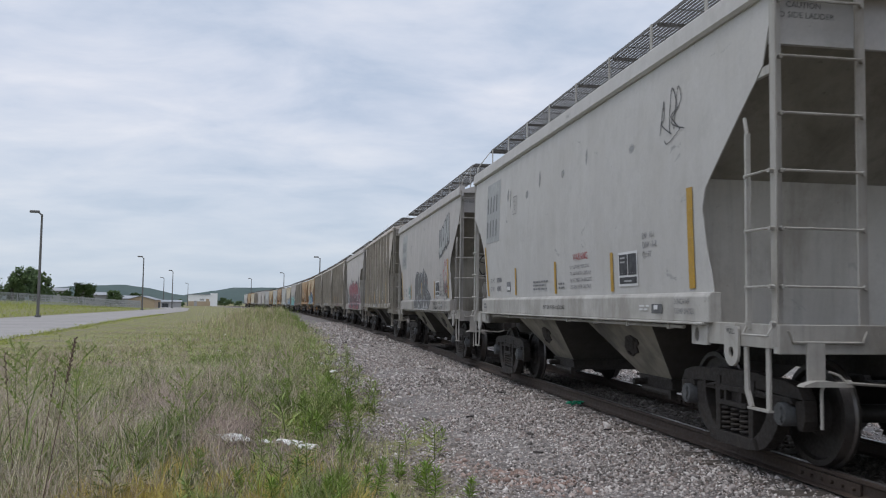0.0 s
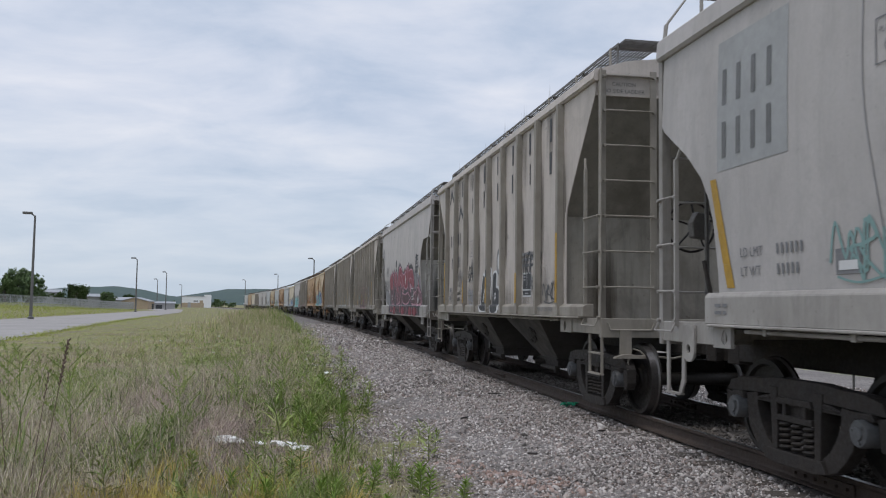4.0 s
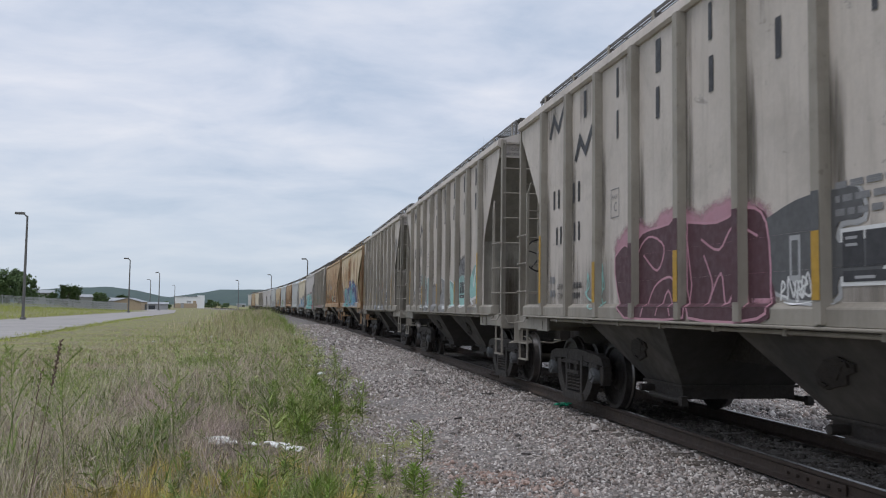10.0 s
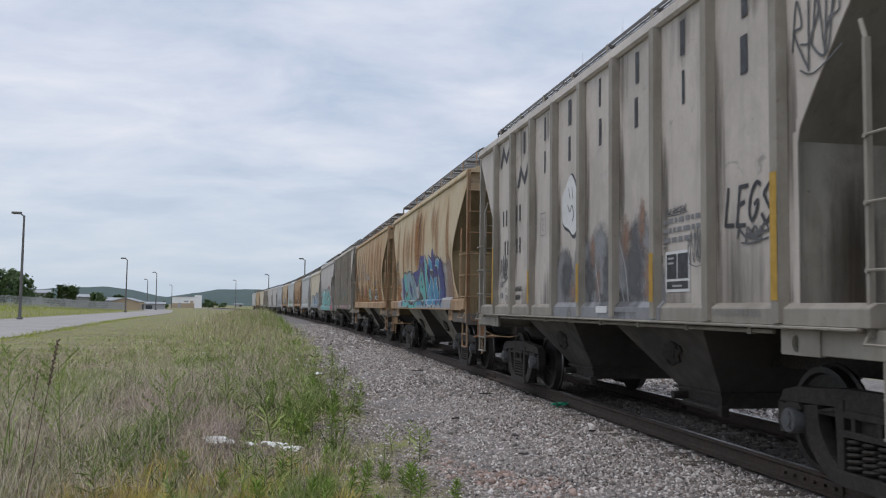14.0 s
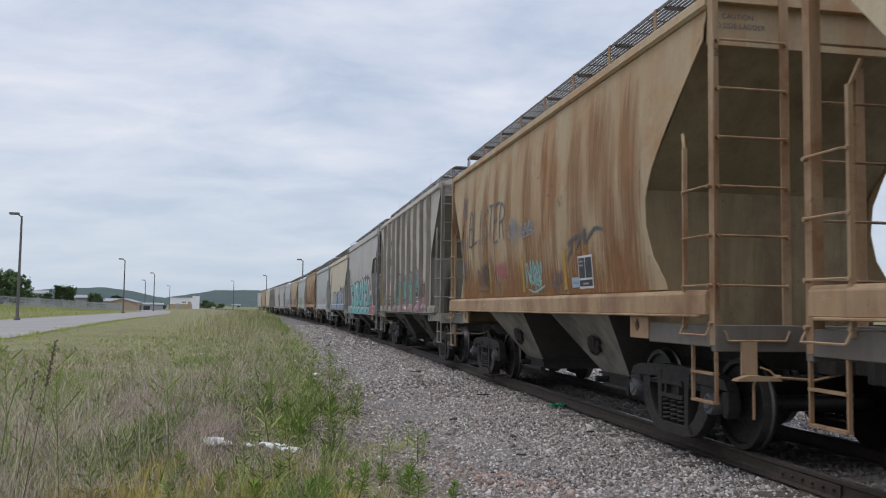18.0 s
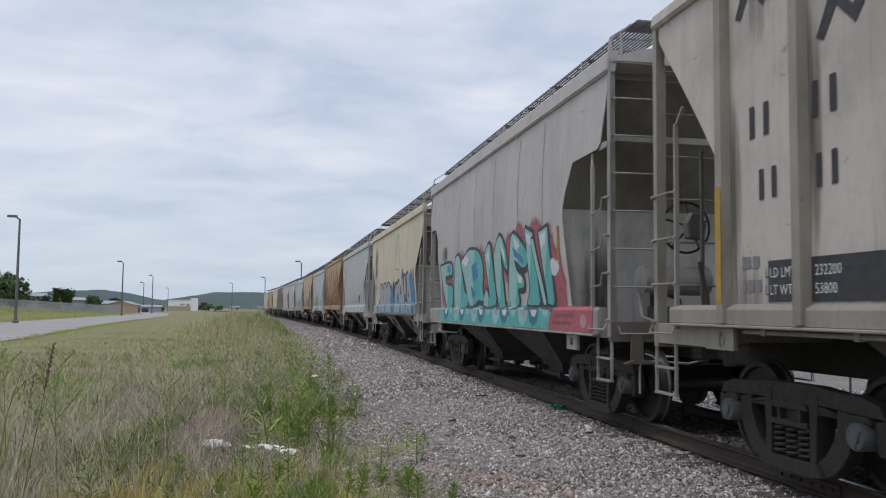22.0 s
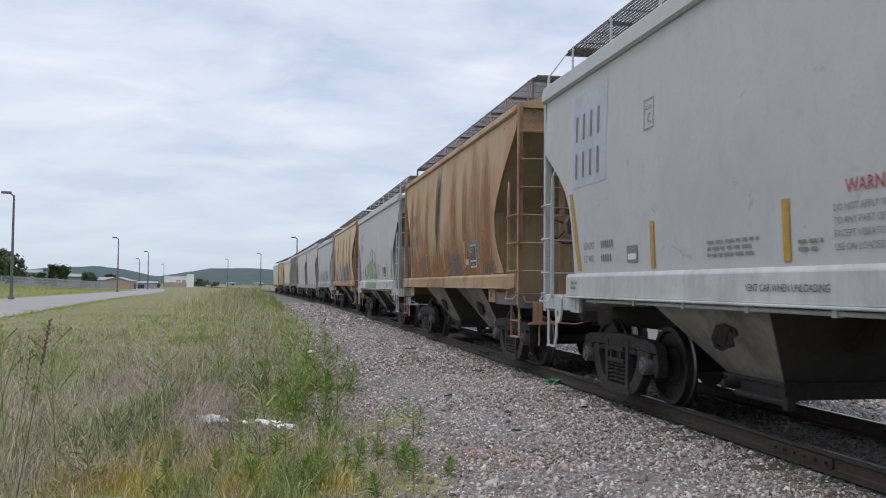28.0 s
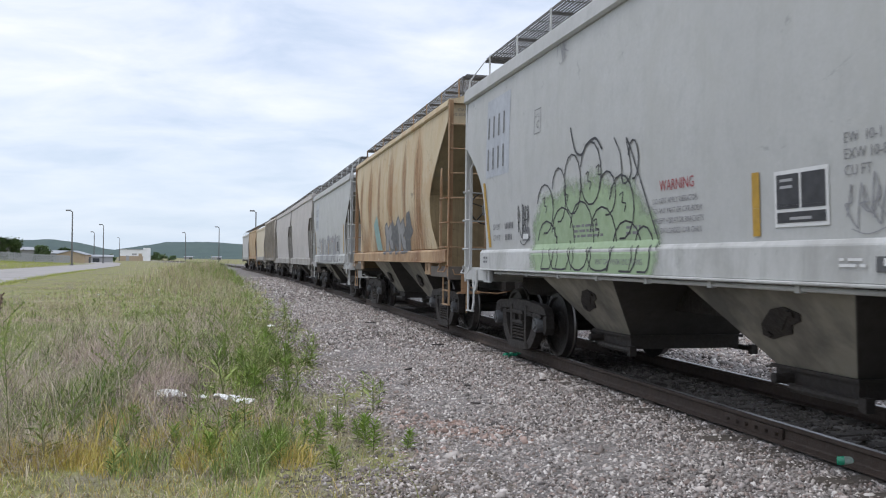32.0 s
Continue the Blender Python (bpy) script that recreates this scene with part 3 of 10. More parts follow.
def pad_geo(kind, s, e):
    """Jacking plate below the sill, with an eye through it; square or oval by the make of car."""
    y0, z0, w, h, hole = {"plain": (4.95, 1.13, 0.17, 0.11, 0.055), "round": (4.66, 1.22, 0.25, 0.15, 0.06), "ribbed": (4.95, 1.13, 0.26, 0.10, 0.055), "boxy": (4.98, 0.955, 0.21, 0.11, 0.05)}[kind]
    y0 *= e
    n = 12
    ring = [(math.cos(2 * math.pi * (k + 0.5) / n), math.sin(2 * math.pi * (k + 0.5) / n)) for k in range(n)]
    outer = [(y0 + max(-w, min(w, 1.42 * w * c)), z0 + max(-h, min(h, 1.42 * h * q))) for c, q in ring]
    if kind == "boxy":
        inner = [(y0 + max(-0.055, min(0.055, 0.08 * c)), z0 + max(-0.05, min(0.05, 0.07 * q))) for c, q in ring]
    else:
        inner = [(y0 - e * 0.05 + hole * c, z0 - 0.01 + 0.07 * q) for c, q in ring]
    v = [(s * x, y, z) for x in (1.345, 1.385) for loop in (outer, inner) for y, z in loop]
    f = []
    for k in range(n):
        m = (k + 1) % n
        f += [(k, m, n + m, n + k), (2 * n + k, 3 * n + k, 3 * n + m, 2 * n + m), (k, 2 * n + k, 2 * n + m, m), (n + k, n + m, 3 * n + m, 3 * n + k)]
    return Geo().add(v, f)


def train_pipe_geo(kind, s):
    """Pipe clipped below the side sill."""
    x, z = s * 1.36, SILL[kind][0] - 0.055
    g = Geo().rod((x, -4.55, z), (x, 4.55, z), 0.020, 8)
    for k in range(8):
        y = -4.2 + 1.2 * k
        g.box(x - 0.028, x + 0.028, y - 0.03, y + 0.03, z - 0.03, z + 0.05)
    return g


def center_sill_geo():
    return Geo().box(-0.30, 0.30, -6.62, 6.62, 0.80, 1.15)


def pull_ring_geo(s, e):
    """Tongue-shaped plate with a round eye below the corner, for a tow hook."""
    y0, z0, n = e * 5.62, 0.98, 16
    ring = [(math.cos(2 * math.pi * (k + 0.5) / n), math.sin(2 * math.pi * (k + 0.5) / n)) for k in range(n)]
    outer = [(y0 + 0.13 * (c if q < 0 else max(-1, min(1, 1.6 * c))), z0 + (0.13 * q if q < 0 else 0.24 * min(1, 1.6 * q))) for c, q in ring]
    inner = [(y0 + 0.045 * c, z0 + 0.05 * q) for c, q in ring]
    v = [(s * x, y, z) for x in (1.375, 1.40) for loop in (outer, inner) for y, z in loop]
    f = []
    for k in range(n):
        m = (k + 1) % n
        f += [(k, m, n + m, n + k), (2 * n + k, 3 * n + k, 3 * n + m, 2 * n + m), (k, 2 * n + k, 2 * n + m, m), (n + k, n + m, 3 * n + m, 3 * n + k)]
    return Geo().add(v, f)


def post_geo(kind, s, e):
    z1 = PROFILES[kind][0][1] + 0.02
    g = Geo()
    g.prism([(s * 1.275, e * 6.285), (s * 1.375, e * 6.285), (s * 1.375, e * 6.375), (s * 1.357, e * 6.375), (s * 1.357, e * 6.303), (s * 1.275, e * 6.303)], "z", 1.06, z1)
    if kind in ("plain", "boxy"):   # strap that ties the post to the corner of the side sheet
        g.box(min(s * 1.34, s * 1.38), max(s * 1.34, s * 1.38), min(e * 6.0, e * 6.30), max(e * 6.0, e * 6.30), 3.42, 3.50)
    return g


def board_brace_geo(kind, s, e):
    """Flat bar from the corner post over the eave, bent in to the running board."""
    g = Geo()
    z1, up = PROFILES[kind][0][1] + 0.02, PROFILES[kind][0][1] + BOARD_UP[kind]
    a, m, b = (1.366, z1 - 0.02), (1.33, z1 + 0.30), (1.04, up - 0.01)
    t = 0.016
    g.prism([(s * a[0], a[1]), (s * m[0], m[1]), (s * b[0], b[1]), (s * b[0], b[1] - t), (s * (m[0] - t), m[1] - 0.7 * t), (s * (a[0] - t), a[1])], "y", min(e * 6.25, e * 6.33), max(e * 6.25, e * 6.33))
    return g


def side_ladder_geo(kind, s, e):
    """Upright and rungs at the car's corner; on some cars each rung cranks up to its bolt."""
    g = Geo()
    x = s * 1.385
    yi = 5.92 if kind == "plain" else 5.80
    top = {"plain": 2.96, "boxy": 3.26, "round": 3.02, "ribbed": 3.30}[kind]
    g.box(x - 0.022, x + 0.022, e * yi - 0.018, e * yi + 0.018, 1.20, top)
    g.path([(x, e * yi, top - 0.02), (x - s * 0.03, e * (yi - 0.10), top + 0.16)], 0.018)
    z0, dz, _ = RUNGS[kind]
    for k in range(3):
        z = z0 + dz * k
        if kind == "boxy":
            g.path([(x, e * yi, z), (x + s * 0.045, e * (yi + 0.04), z), (x + s * 0.045, e * 6.20, z + 0.03), (x + s * 0.045, e * 6.25, z + 0.17), (x, e * 6.36, z + 0.17)], 0.011)
        else:
            g.path([(x + s * 0.0, e * 6.33, z), (x + s * 0.045, e * 6.28, z), (x + s * 0.045, e * (yi + 0.05), z), (x, e * yi, z)], 0.011)
        for y, zz in ((6.33, z + (0.17 if kind == "boxy" else 0)), (yi, z)):   # bolt heads
            g.rod((x - s * 0.02, e * y, zz), (x + s * 0.034, e * y, zz), 0.021, 6)
    # sill grab iron, cranked off the corner
    g.path([(x, e * 6.34, 1.26), (x + s * 0.06, e * 6.34, 1.15), (x + s * 0.06, e * yi, 1.15), (x, e * yi, 1.26)], 0.011)
    for y in (6.34, yi):
        g.rod((x - s * 0.02, e * y, 1.26), (x + s * 0.03, e * y, 1.26), 0.021, 6)
    return g


def end_ladder_geo(kind, s, e):
    g = Geo()
    y = e * 6.34
    z0, dz, xi = RUNGS[kind]
    x1 = s * xi
    zt = PROFILES[kind][0][1]
    g.box(x1 - 0.045, x1 + 0.045, min(y, y - e * 0.02), max(y, y - e * 0.02), 1.1, zt + 0.02)
    g.box(x1 - 0.006, x1 + 0.006, min(y, y - e * 0.06), max(y, y - e * 0.06), 1.1, zt + 0.02)
    for k in range(7):
        z = z0 + dz * k
        if z < zt:
            g.path([(s * 1.31, y, z), (s * 1.29, y + e * 0.045, z), (x1 + s * 0.03, y + e * 0.045, z), (x1, y, z)], 0.012)
            for x in (s * 1.31, x1):   # bolt heads
                g.rod((x, y - e * 0.01, z), (x, y + e * 0.035, z), 0.023, 6)
    # bottom grab iron, hung below its bolts
    g.path([(s * 1.30, y, 1.20), (s * 1.28, y + e * 0.06, 1.19), (s * 1.25, y + e * 0.06, 1.10), (x1 + s * 0.06, y + e * 0.06, 1.10), (x1 + s * 0.02, y + e * 0.06, 1.19), (x1, y, 1.20)], 0.012)
    return g


def step_geo(kind, s, e):
    """Stirrup below the corner: a bent flat bar, or two rungs on round rods."""
    g = Geo()
    x = s * 1.35
    y0, y1 = (5.78, 6.22) if kind == "plain" else (5.90, 6.36)
    if kind == "plain":
        g.box(x - 0.010, x + 0.010, min(e * y1, e * (y1 - 0.06)), max(e * y1, e * (y1 - 0.06)), 0.50, 1.08)
        g.prism([(e * y0, 1.08), (e * (y0 + 0.06), 1.08), (e * (y0 + 0.08), 0.66), (e * (y0 + 0.15), 0.52), (e * (y0 + 0.09), 0.50), (e * (y0 + 0.01), 0.64)], "x", x - 0.010, x + 0.010)
        g.box(x - 0.028, x + 0.028, min(e * (y0 + 0.09), e * y1), max(e * (y0 + 0.09), e * y1), 0.492, 0.512)
        return g
    for y in (e * y0, e * y1):
        g.box(x - 0.016, x + 0.016, y - 0.011, y + 0.011, 0.51, 1.08)
    for z in (0.52, 0.79):
        g.box(x - 0.03, x + 0.03, min(e * y0, e * y1), max(e * y0, e * y1), z - 0.011, z + 0.011)
    return g


def chute_geo(c, zt):
    """One discharge hopper, an upturned pyramid, centred c metres along the car."""
    t = [(-1.33, c - 1.22), (1.33, c - 1.22), (1.33, c + 1.22), (-1.33, c + 1.22)]
    b = [(-0.72, c - 0.5), (0.72, c - 0.5), (0.72, c + 0.5), (-0.72, c + 0.5)]
    v = [(x, y, zt) for x, y in t] + [(x, y, 0.49) for x, y in b]
    return Geo().add(v, [(0, 1, 2, 3), (7, 6, 5, 4), (0, 4, 5, 1), (1, 5, 6, 2), (2, 6, 7, 3), (3, 7, 4, 0)])


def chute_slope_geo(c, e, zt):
    """Slope sheet of a hopper, facing along the car; a thin skin that carries the shade tone."""
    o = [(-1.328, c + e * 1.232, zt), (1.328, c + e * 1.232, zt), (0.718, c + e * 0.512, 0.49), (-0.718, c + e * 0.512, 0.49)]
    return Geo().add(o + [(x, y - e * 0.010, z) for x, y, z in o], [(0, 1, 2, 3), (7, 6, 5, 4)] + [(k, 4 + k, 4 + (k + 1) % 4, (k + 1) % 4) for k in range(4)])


def gate_geo(c):
    """Sliding outlet gate: a frame, its flange, the rack shaft with square ends and two pipe stubs."""
    g = Geo().box(-0.72, 0.72, c - 0.52, c + 0.52, 0.33, 0.49)
    g.box(-0.755, 0.755, c - 0.56, c + 0.56, 0.465, 0.495)
    for s in (-1, 1):
        g.lathe([(s * 0.72, 0.045), (s * 0.90, 0.045), (s * 0.905, 0.02)], 12, "x", (0, c + 0.3, 0.40))
        g.rod((s * 0.80, c - 0.72, 0.33), (s * 0.80, c + 0.20, 0.33), 0.035, 8)
        g.box(min(s * 0.76, s * 0.84), max(s * 0.76, s * 0.84), c - 0.74, c - 0.66, 0.27, 0.38)
    return g


def vibrator_geo(c, s):
    """Vibrator bracket on a hopper's side: a worn base plate with a wedge seat and a bolt lug at both ends."""
    g = Geo()
    def on(u, h, d=0.0):   # a place on the sloped side
        k = (1.26 - h) / 0.77
        return (s * (1.33 - 0.61 * k + 0.006 + d), c + 1.45 * u, h)
    for p, d in (([(-0.24, 0.98), (-0.14, 1.03), (0.00, 1.00), (0.10, 0.93), (0.20, 0.86), (0.26, 0.76), (0.19, 0.73), (0.08, 0.77), (-0.04, 0.80), (-0.10, 0.88), (-0.20, 0.92)], 0.010), ([(-0.13, 0.955), (-0.01, 0.95), (0.13, 0.83), (0.02, 0.83)], 0.018), ([(-0.20, 0.99), (-0.15, 1.00), (-0.13, 0.96), (-0.18, 0.95)], 0.03), ([(0.17, 0.80), (0.22, 0.79), (0.20, 0.75), (0.15, 0.77)], 0.03)):
        n = len(p)
        g.add([on(u, h, d) for u, h in p] + [on(u, h, -0.02) for u, h in p], [tuple(range(n)), tuple(range(n, 2 * n))[::-1]] + [(i, n + i, n + (i + 1) % n, (i + 1) % n) for i in range(n)])
    return g


def coupler_geo(e):
    g = Geo().box(-0.09, 0.09, min(e * 6.55, e * 6.95), max(e * 6.55, e * 6.95), 0.80, 0.97)
    g.prism([(-0.16, e * 6.88), (0.14, e * 6.88), (0.20, e * 7.02), (0.06, e * 7.10), (0.02, e * 7.02), (-0.10, e * 7.04), (-0.14, e * 7.12), (-0.22, e * 7.04)], "z", 0.74, 1.02)
    return g


def lever_geo(e):
    """Uncoupling rod from the corner bracket to the coupler, with its hanging handle."""
    g = Geo()
    y = e * 6.46
    g.path([(e * 1.03, y, 0.38), (e * 1.03, y, 0.70), (e * 1.01, y, 0.745), (e * 0.95, y, 0.765), (e * 0.78, y, 0.765), (e * 0.40, y, 0.74), (e * 0.16, y + e * 0.06, 0.80), (e * 0.10, y + e * 0.15, 0.98)], 0.014)
    g.rod((e * 0.82, y, 0.765), (e * 0.76, y, 0.765), 0.028, 8)
    g.path([(e * 0.80, y, 0.77), (e * 0.86, y - e * 0.01, 0.83), (e * 0.95, y - e * 0.02, 0.86)], 0.010)
    return g


def hose_geo(e):
    g = Geo()
    pts = [(0.30, e * 6.6, 0.80), (0.36, e * 6.75, 0.62), (0.32, e * 6.92, 0.42), (0.2, e * 7.05, 0.36)]
    return g.path(pts, 0.028, 7)


def bracket_geo(e):
    """Plate hung from the end sill at one corner, with the flared seat that carries the uncoupling rod."""
    g = Geo()
    a, b = sorted((e * 0.96, e * 1.12))
    g.box(a, b, min(e * 6.385, e * 6.41), max(e * 6.385, e * 6.41), 0.76, 1.10)
    g.prism([(e * 1.22, 0.735), (e * 0.76, 0.735), (e * 0.78, 0.755), (e * 0.96, 0.785), (e * 1.10, 0.785), (e * 1.20, 0.755)], "y", e * 6.40, e * 6.50)
    return g


def brake_geo():
    """Hand brake wheel: rim and bent spokes."""
    g = Geo()
    y, c = 6.34, (-0.98, 2.30)
    for k in range(24):
        a, b = 2 * math.pi * k / 24, 2 * math.pi * (k + 1) / 24
        g.rod((c[0] + 0.28 * math.cos(a), y + 0.08, c[1] + 0.28 * math.sin(a)), (c[0] + 0.28 * math.cos(b), y + 0.08, c[1] + 0.28 * math.sin(b)), 0.014, 5)
    for k in range(5):
        a = 2 * math.pi * k / 5 + 0.3
        g.path([(c[0], y + 0.01, c[1]), (c[0] + 0.14 * math.cos(a), y + 0.02, c[1] + 0.14 * math.sin(a)), (c[0] + 0.28 * math.cos(a), y + 0.08, c[1] + 0.28 * math.sin(a))], 0.012, 5)
    return g


def housing_geo():
    g = Geo()
    g.prism([(-1.08, 2.16), (-0.90, 2.14), (-0.87, 2.30), (-0.92, 2.42), (-1.04, 2.44), (-1.10, 2.32)], "y", 6.14, 6.26)
    g.rod((-0.98, 6.2, 2.30), (-0.98, 6.36, 2.30), 0.03, 8)
    g.box(-0.965, -0.915, 6.10, 6.13, 1.18, 3.1)
    return g


def chain_geo():
    g = Geo()
    for k in range(12):
        z = 2.10 - 0.075 * k
        d = 0.02 if k % 2 else 0.0
        g.path([(-0.91 - d, 6.18 - 0.02 + d, z), (-0.91 + d, 6.18 + 0.02 - d, z - 0.08)], 0.013, 4)
    return g


def tank_geo():
    """Air reservoir on the near end platform."""
    g = Geo()
    g.lathe([(-0.62, 0.10), (-0.56, 0.20), (0.40, 0.20), (0.46, 0.10)], 16, "x", (0.05, -5.30, 1.80))
    g.box(-0.50, -0.42, -5.40, -5.0, 1.18, 1.70)
    g.path([(-0.55, -5.30, 1.62), (-0.62, -5.6, 1.3), (-0.62, -6.2, 1.22)], 0.02)
    return g


def valve_geo():
    """Brake valve and its pipes beside the reservoir."""
    g = Geo()
    g.lathe([(1.62, 0.10), (1.70, 0.15), (2.02, 0.15), (2.10, 0.08)], 12, "z", (-0.30, -5.15, -0.25))
    g.box(-0.46, -0.14, -5.40, -5.05, 1.19, 1.45)
    g.path([(-0.20, -5.2, 1.65), (0.1, -5.2, 1.55), (0.1, -5.3, 1.3)], 0.025)
    return g


def rigging_geo():
    """Control valve, reservoir and pipes on the far end platform."""
    g = Geo()
    g.lathe([(-0.70, 0.12), (-0.64, 0.24), (0.60, 0.24), (0.66, 0.12)], 16, "x", (0.35, 5.5, 1.60))
    g.box(-0.75, -0.35, 5.35, 5.75, 1.22, 1.95)
    g.lathe([(1.95, 0.16), (2.25, 0.16), (2.32, 0.08)], 12, "z", (-0.55, 5.55, 0))
    g.box(0.75, 1.25, 5.2, 5.8, 1.22, 2.0)
    g.path([(-0.55, 5.6, 2.3), (-0.55, 5.6, 2.6), (0.2, 5.5, 2.6), (0.2, 5.4, 1.8)], 0.03)
    g.path([(-0.98, 6.1, 1.9), (-0.98, 5.9, 1.4), (-0.3, 5.7, 1.3)], 0.025)
    return g


def rib_geo(s, y):
    """Pressed upright on a ribbed side."""
    g = Geo()
    x0 = s * (HALF_W - 0.01)
    x1 = s * (HALF_W + 0.095)
    g.prism([(x0, y - 0.07), (x1, y - 0.055), (x1, y + 0.055), (x0, y + 0.07)], "z", 1.28, 4.44)
    return g


def on_side(u, z, lift=0.006, kind="plain"):
    """A place on the lineside face, u metres along the car and z high; below the sheet it lies on the side sill and its sloped top."""
    z1 = SILL[kind][1]
    d = 0.06 if kind == "ribbed" else 0.035
    if z < z1 - 0.04:
        return (-(HALF_W + d + lift), u, z)
    if z < z1:
        k = (z1 - z) / 0.04
        return (-((HALF_W + d) * k + max(width_at(kind, z1), HALF_W) * (1 - k) + lift), u, z + lift * 0.5)
    return (-(width_at(kind, z) + lift), u, z)


def plate(geo, kind, pts, lift=0.006):
    """A thin flat patch on the side through points (u, z), thick enough to stand proud."""
    n = len(pts)
    v = [on_side(u, z, lift, kind) for u, z in pts] + [on_side(u, z, -0.002, kind) for u, z in pts]
    geo.add(v, [tuple(range(n)), tuple(range(n, 2 * n))[::-1]] + [(i, n + i, n + (i + 1) % n, (i + 1) % n) for i in range(n)])


def stroke(geo, kind, pts, wide, lift=0.007):
    for (u0, z0), (u1, z1) in zip(pts, pts[1:]):
        d = math.hypot(u1 - u0, z1 - z0) or 1e-6
        a, b = -(z1 - z0) / d * wide / 2, (u1 - u0) / d * wide / 2
        e0, e1 = (u1 - u0) / d * wide * 0.3, (z1 - z0) / d * wide * 0.3
        plate(geo, kind, [(u0 - e0 + a, z0 - e1 + b), (u1 + e0 + a, z1 + e1 + b), (u1 + e0 - a, z1 + e1 - b), (u0 - e0 - a, z0 - e1 - b)], lift)


RIB_Y = [1.19 * k for k in range(-4, 5)]


def hopper_car(kind, paint, under, label, frame_paint, end_paint, slope_paint, brake):
    """A covered hopper car standing at the origin, its lineside face towards -x."""
    car = new("hopper_car")
    tagged(car, label, "freight car", "cars of the train")
    fp = frame_paint
    for s in (-1, 1):
        part("side_sheet", side_sheet_geo(kind, s), paint, car, auto=40)
        part("top_chord", chord_geo(kind, s), paint, car)
    part("roof", roof_geo(kind), paint, car)
    for k in range(4):
        part("roof_hatch", hatch_geo(kind, k), paint, car)
    for s in (-1, 1):
        link_mesh("running_board", shared(("board", kind, s), lambda: board_geo(kind, s).mesh("running_board", M_GRATE)), car, "dark steel grating walkway")
        part("board_edge", board_edge_geo(kind, s), M_GRATE, car)
        for k in range(9):
            part("board_support", board_support_geo(kind, s, k), fp, car)
        part("side_sill", sill_geo(kind, s), F_SILLRUST if kind == "round" else fp, car, bevel=0.008)
        if kind in ("plain", "ribbed"):
            part("train_pipe", train_pipe_geo(kind, s), fp, car, auto=40)
    part("center_sill", center_sill_geo(), M_TRUCK, car)
    for e in (-1, 1):
        part("end_panel", end_panel_geo(kind, e), paint, car)
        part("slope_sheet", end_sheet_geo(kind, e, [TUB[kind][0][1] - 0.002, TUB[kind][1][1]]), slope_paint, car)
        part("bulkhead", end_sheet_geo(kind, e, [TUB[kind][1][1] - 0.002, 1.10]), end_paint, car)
        if kind == "boxy":
            part("cross_beam", cross_beam_geo(e), fp, car)
        if kind == "round":
            part("end_stay", stay_geo(kind, e, 0.45), fp, car)
        link_mesh("crossover_board", shared(("cross", kind, e), lambda: crossover_geo(kind, e).mesh("crossover_board", M_GRATE)), car)
        dirty = F_SILL if kind in ("boxy", "round") else fp
        part("end_platform", platform_geo(e), dirty, car)
        part("end_sill", end_sill_geo(e), dirty, car, bevel=0.006)
        for s in (-1, 1):
            part("platform_beam", platform_beam_geo(s, e), dirty, car, bevel=0.006)
        link_mesh("coupler", shared(("coupler", e), lambda: coupler_geo(e).mesh("coupler", M_TRUCK, bevel=0.01)), car)
        link_mesh("air_hose", shared(("hose", e), lambda: hose_geo(e).mesh("air_hose", M_HOSE)), car)
        part("uncoupling_lever", lever_geo(e), fp, car)
        part("lever_bracket", bracket_geo(e), F_SILL if kind == "boxy" else fp, car)
        for s in (-1, 1):
            part("corner_post", post_geo(kind, s, e), fp, car)
            if kind in ("plain", "boxy"):
                part("board_brace", board_brace_geo(kind, s, e), fp, car)
            part("side_ladder", side_ladder_geo(kind, s, e), fp, car)
            part("end_ladder", end_ladder_geo(kind, s, e), fp, car)
            part("stirrup_step", step_geo(kind, s, e), fp, car)
            part("jacking_pad", pad_geo(kind, s, e), fp, car)
            if kind == "plain":
                part("pull_ring", pull_ring_geo(s, e), fp, car)
        truck(car, TRUCK_AT[kind][e > 0])
    for c in CHUTE_AT[kind]:
        h = part("discharge_hopper", chute_geo(c, SILL[kind][0] + 0.02), under, car, "dusty grey hopper chute")
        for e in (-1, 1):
            part("slope_sheet", chute_slope_geo(c, e, SILL[kind][0] + 0.02), P_BLACKSLOPE, h, "slope sheet with its shade put into a near-black colour")
        part("outlet_gate", gate_geo(c), M_TRUCK, h)
        for s in (-1, 1):
            part("vibrator_bracket", vibrator_geo(c, s), M_TRUCK, h)
    if brake:
        link_mesh("brake_wheel", shared("brake", lambda: brake_geo().mesh("brake_wheel", M_WHEEL)), car)
        link_mesh("brake_housing", shared("housing", lambda: housing_geo().mesh("brake_housing", M_GRATE, bevel=0.012)), car)
        link_mesh("brake_chain", shared("chain", lambda: chain_geo().mesh("brake_chain", M_CAP)), car)
    if brake or kind in ("boxy", "ribbed"):
        link_mesh("brake_valve", shared("far_valve", lambda: rigging_geo().mesh("brake_valve", M_TRUCK, auto=40)), car)
    link_mesh("brake_cylinder", shared("cylinder", lambda: Geo().lathe([(-0.42, 0.08), (-0.40, 0.17), (0.10, 0.17), (0.14, 0.09), (0.5, 0.03)], 16, "x", (0.2, 5.45, 1.42)).mesh("brake_cylinder", M_TRUCK, auto=40)), car)
    if kind == "boxy" or "black spray" in label:
        link_mesh("air_tank", shared("tank", lambda: tank_geo().mesh("air_tank", F_GREY, auto=40)), car)
        link_mesh("brake_valve", shared("valve", lambda: valve_geo().mesh("brake_valve", M_CAP, auto=40)), car)
    if kind == "ribbed":
        for s in (-1, 1):
            for y in RIB_Y:
                part("side_rib", rib_geo(s, y), fp, car)
    return car


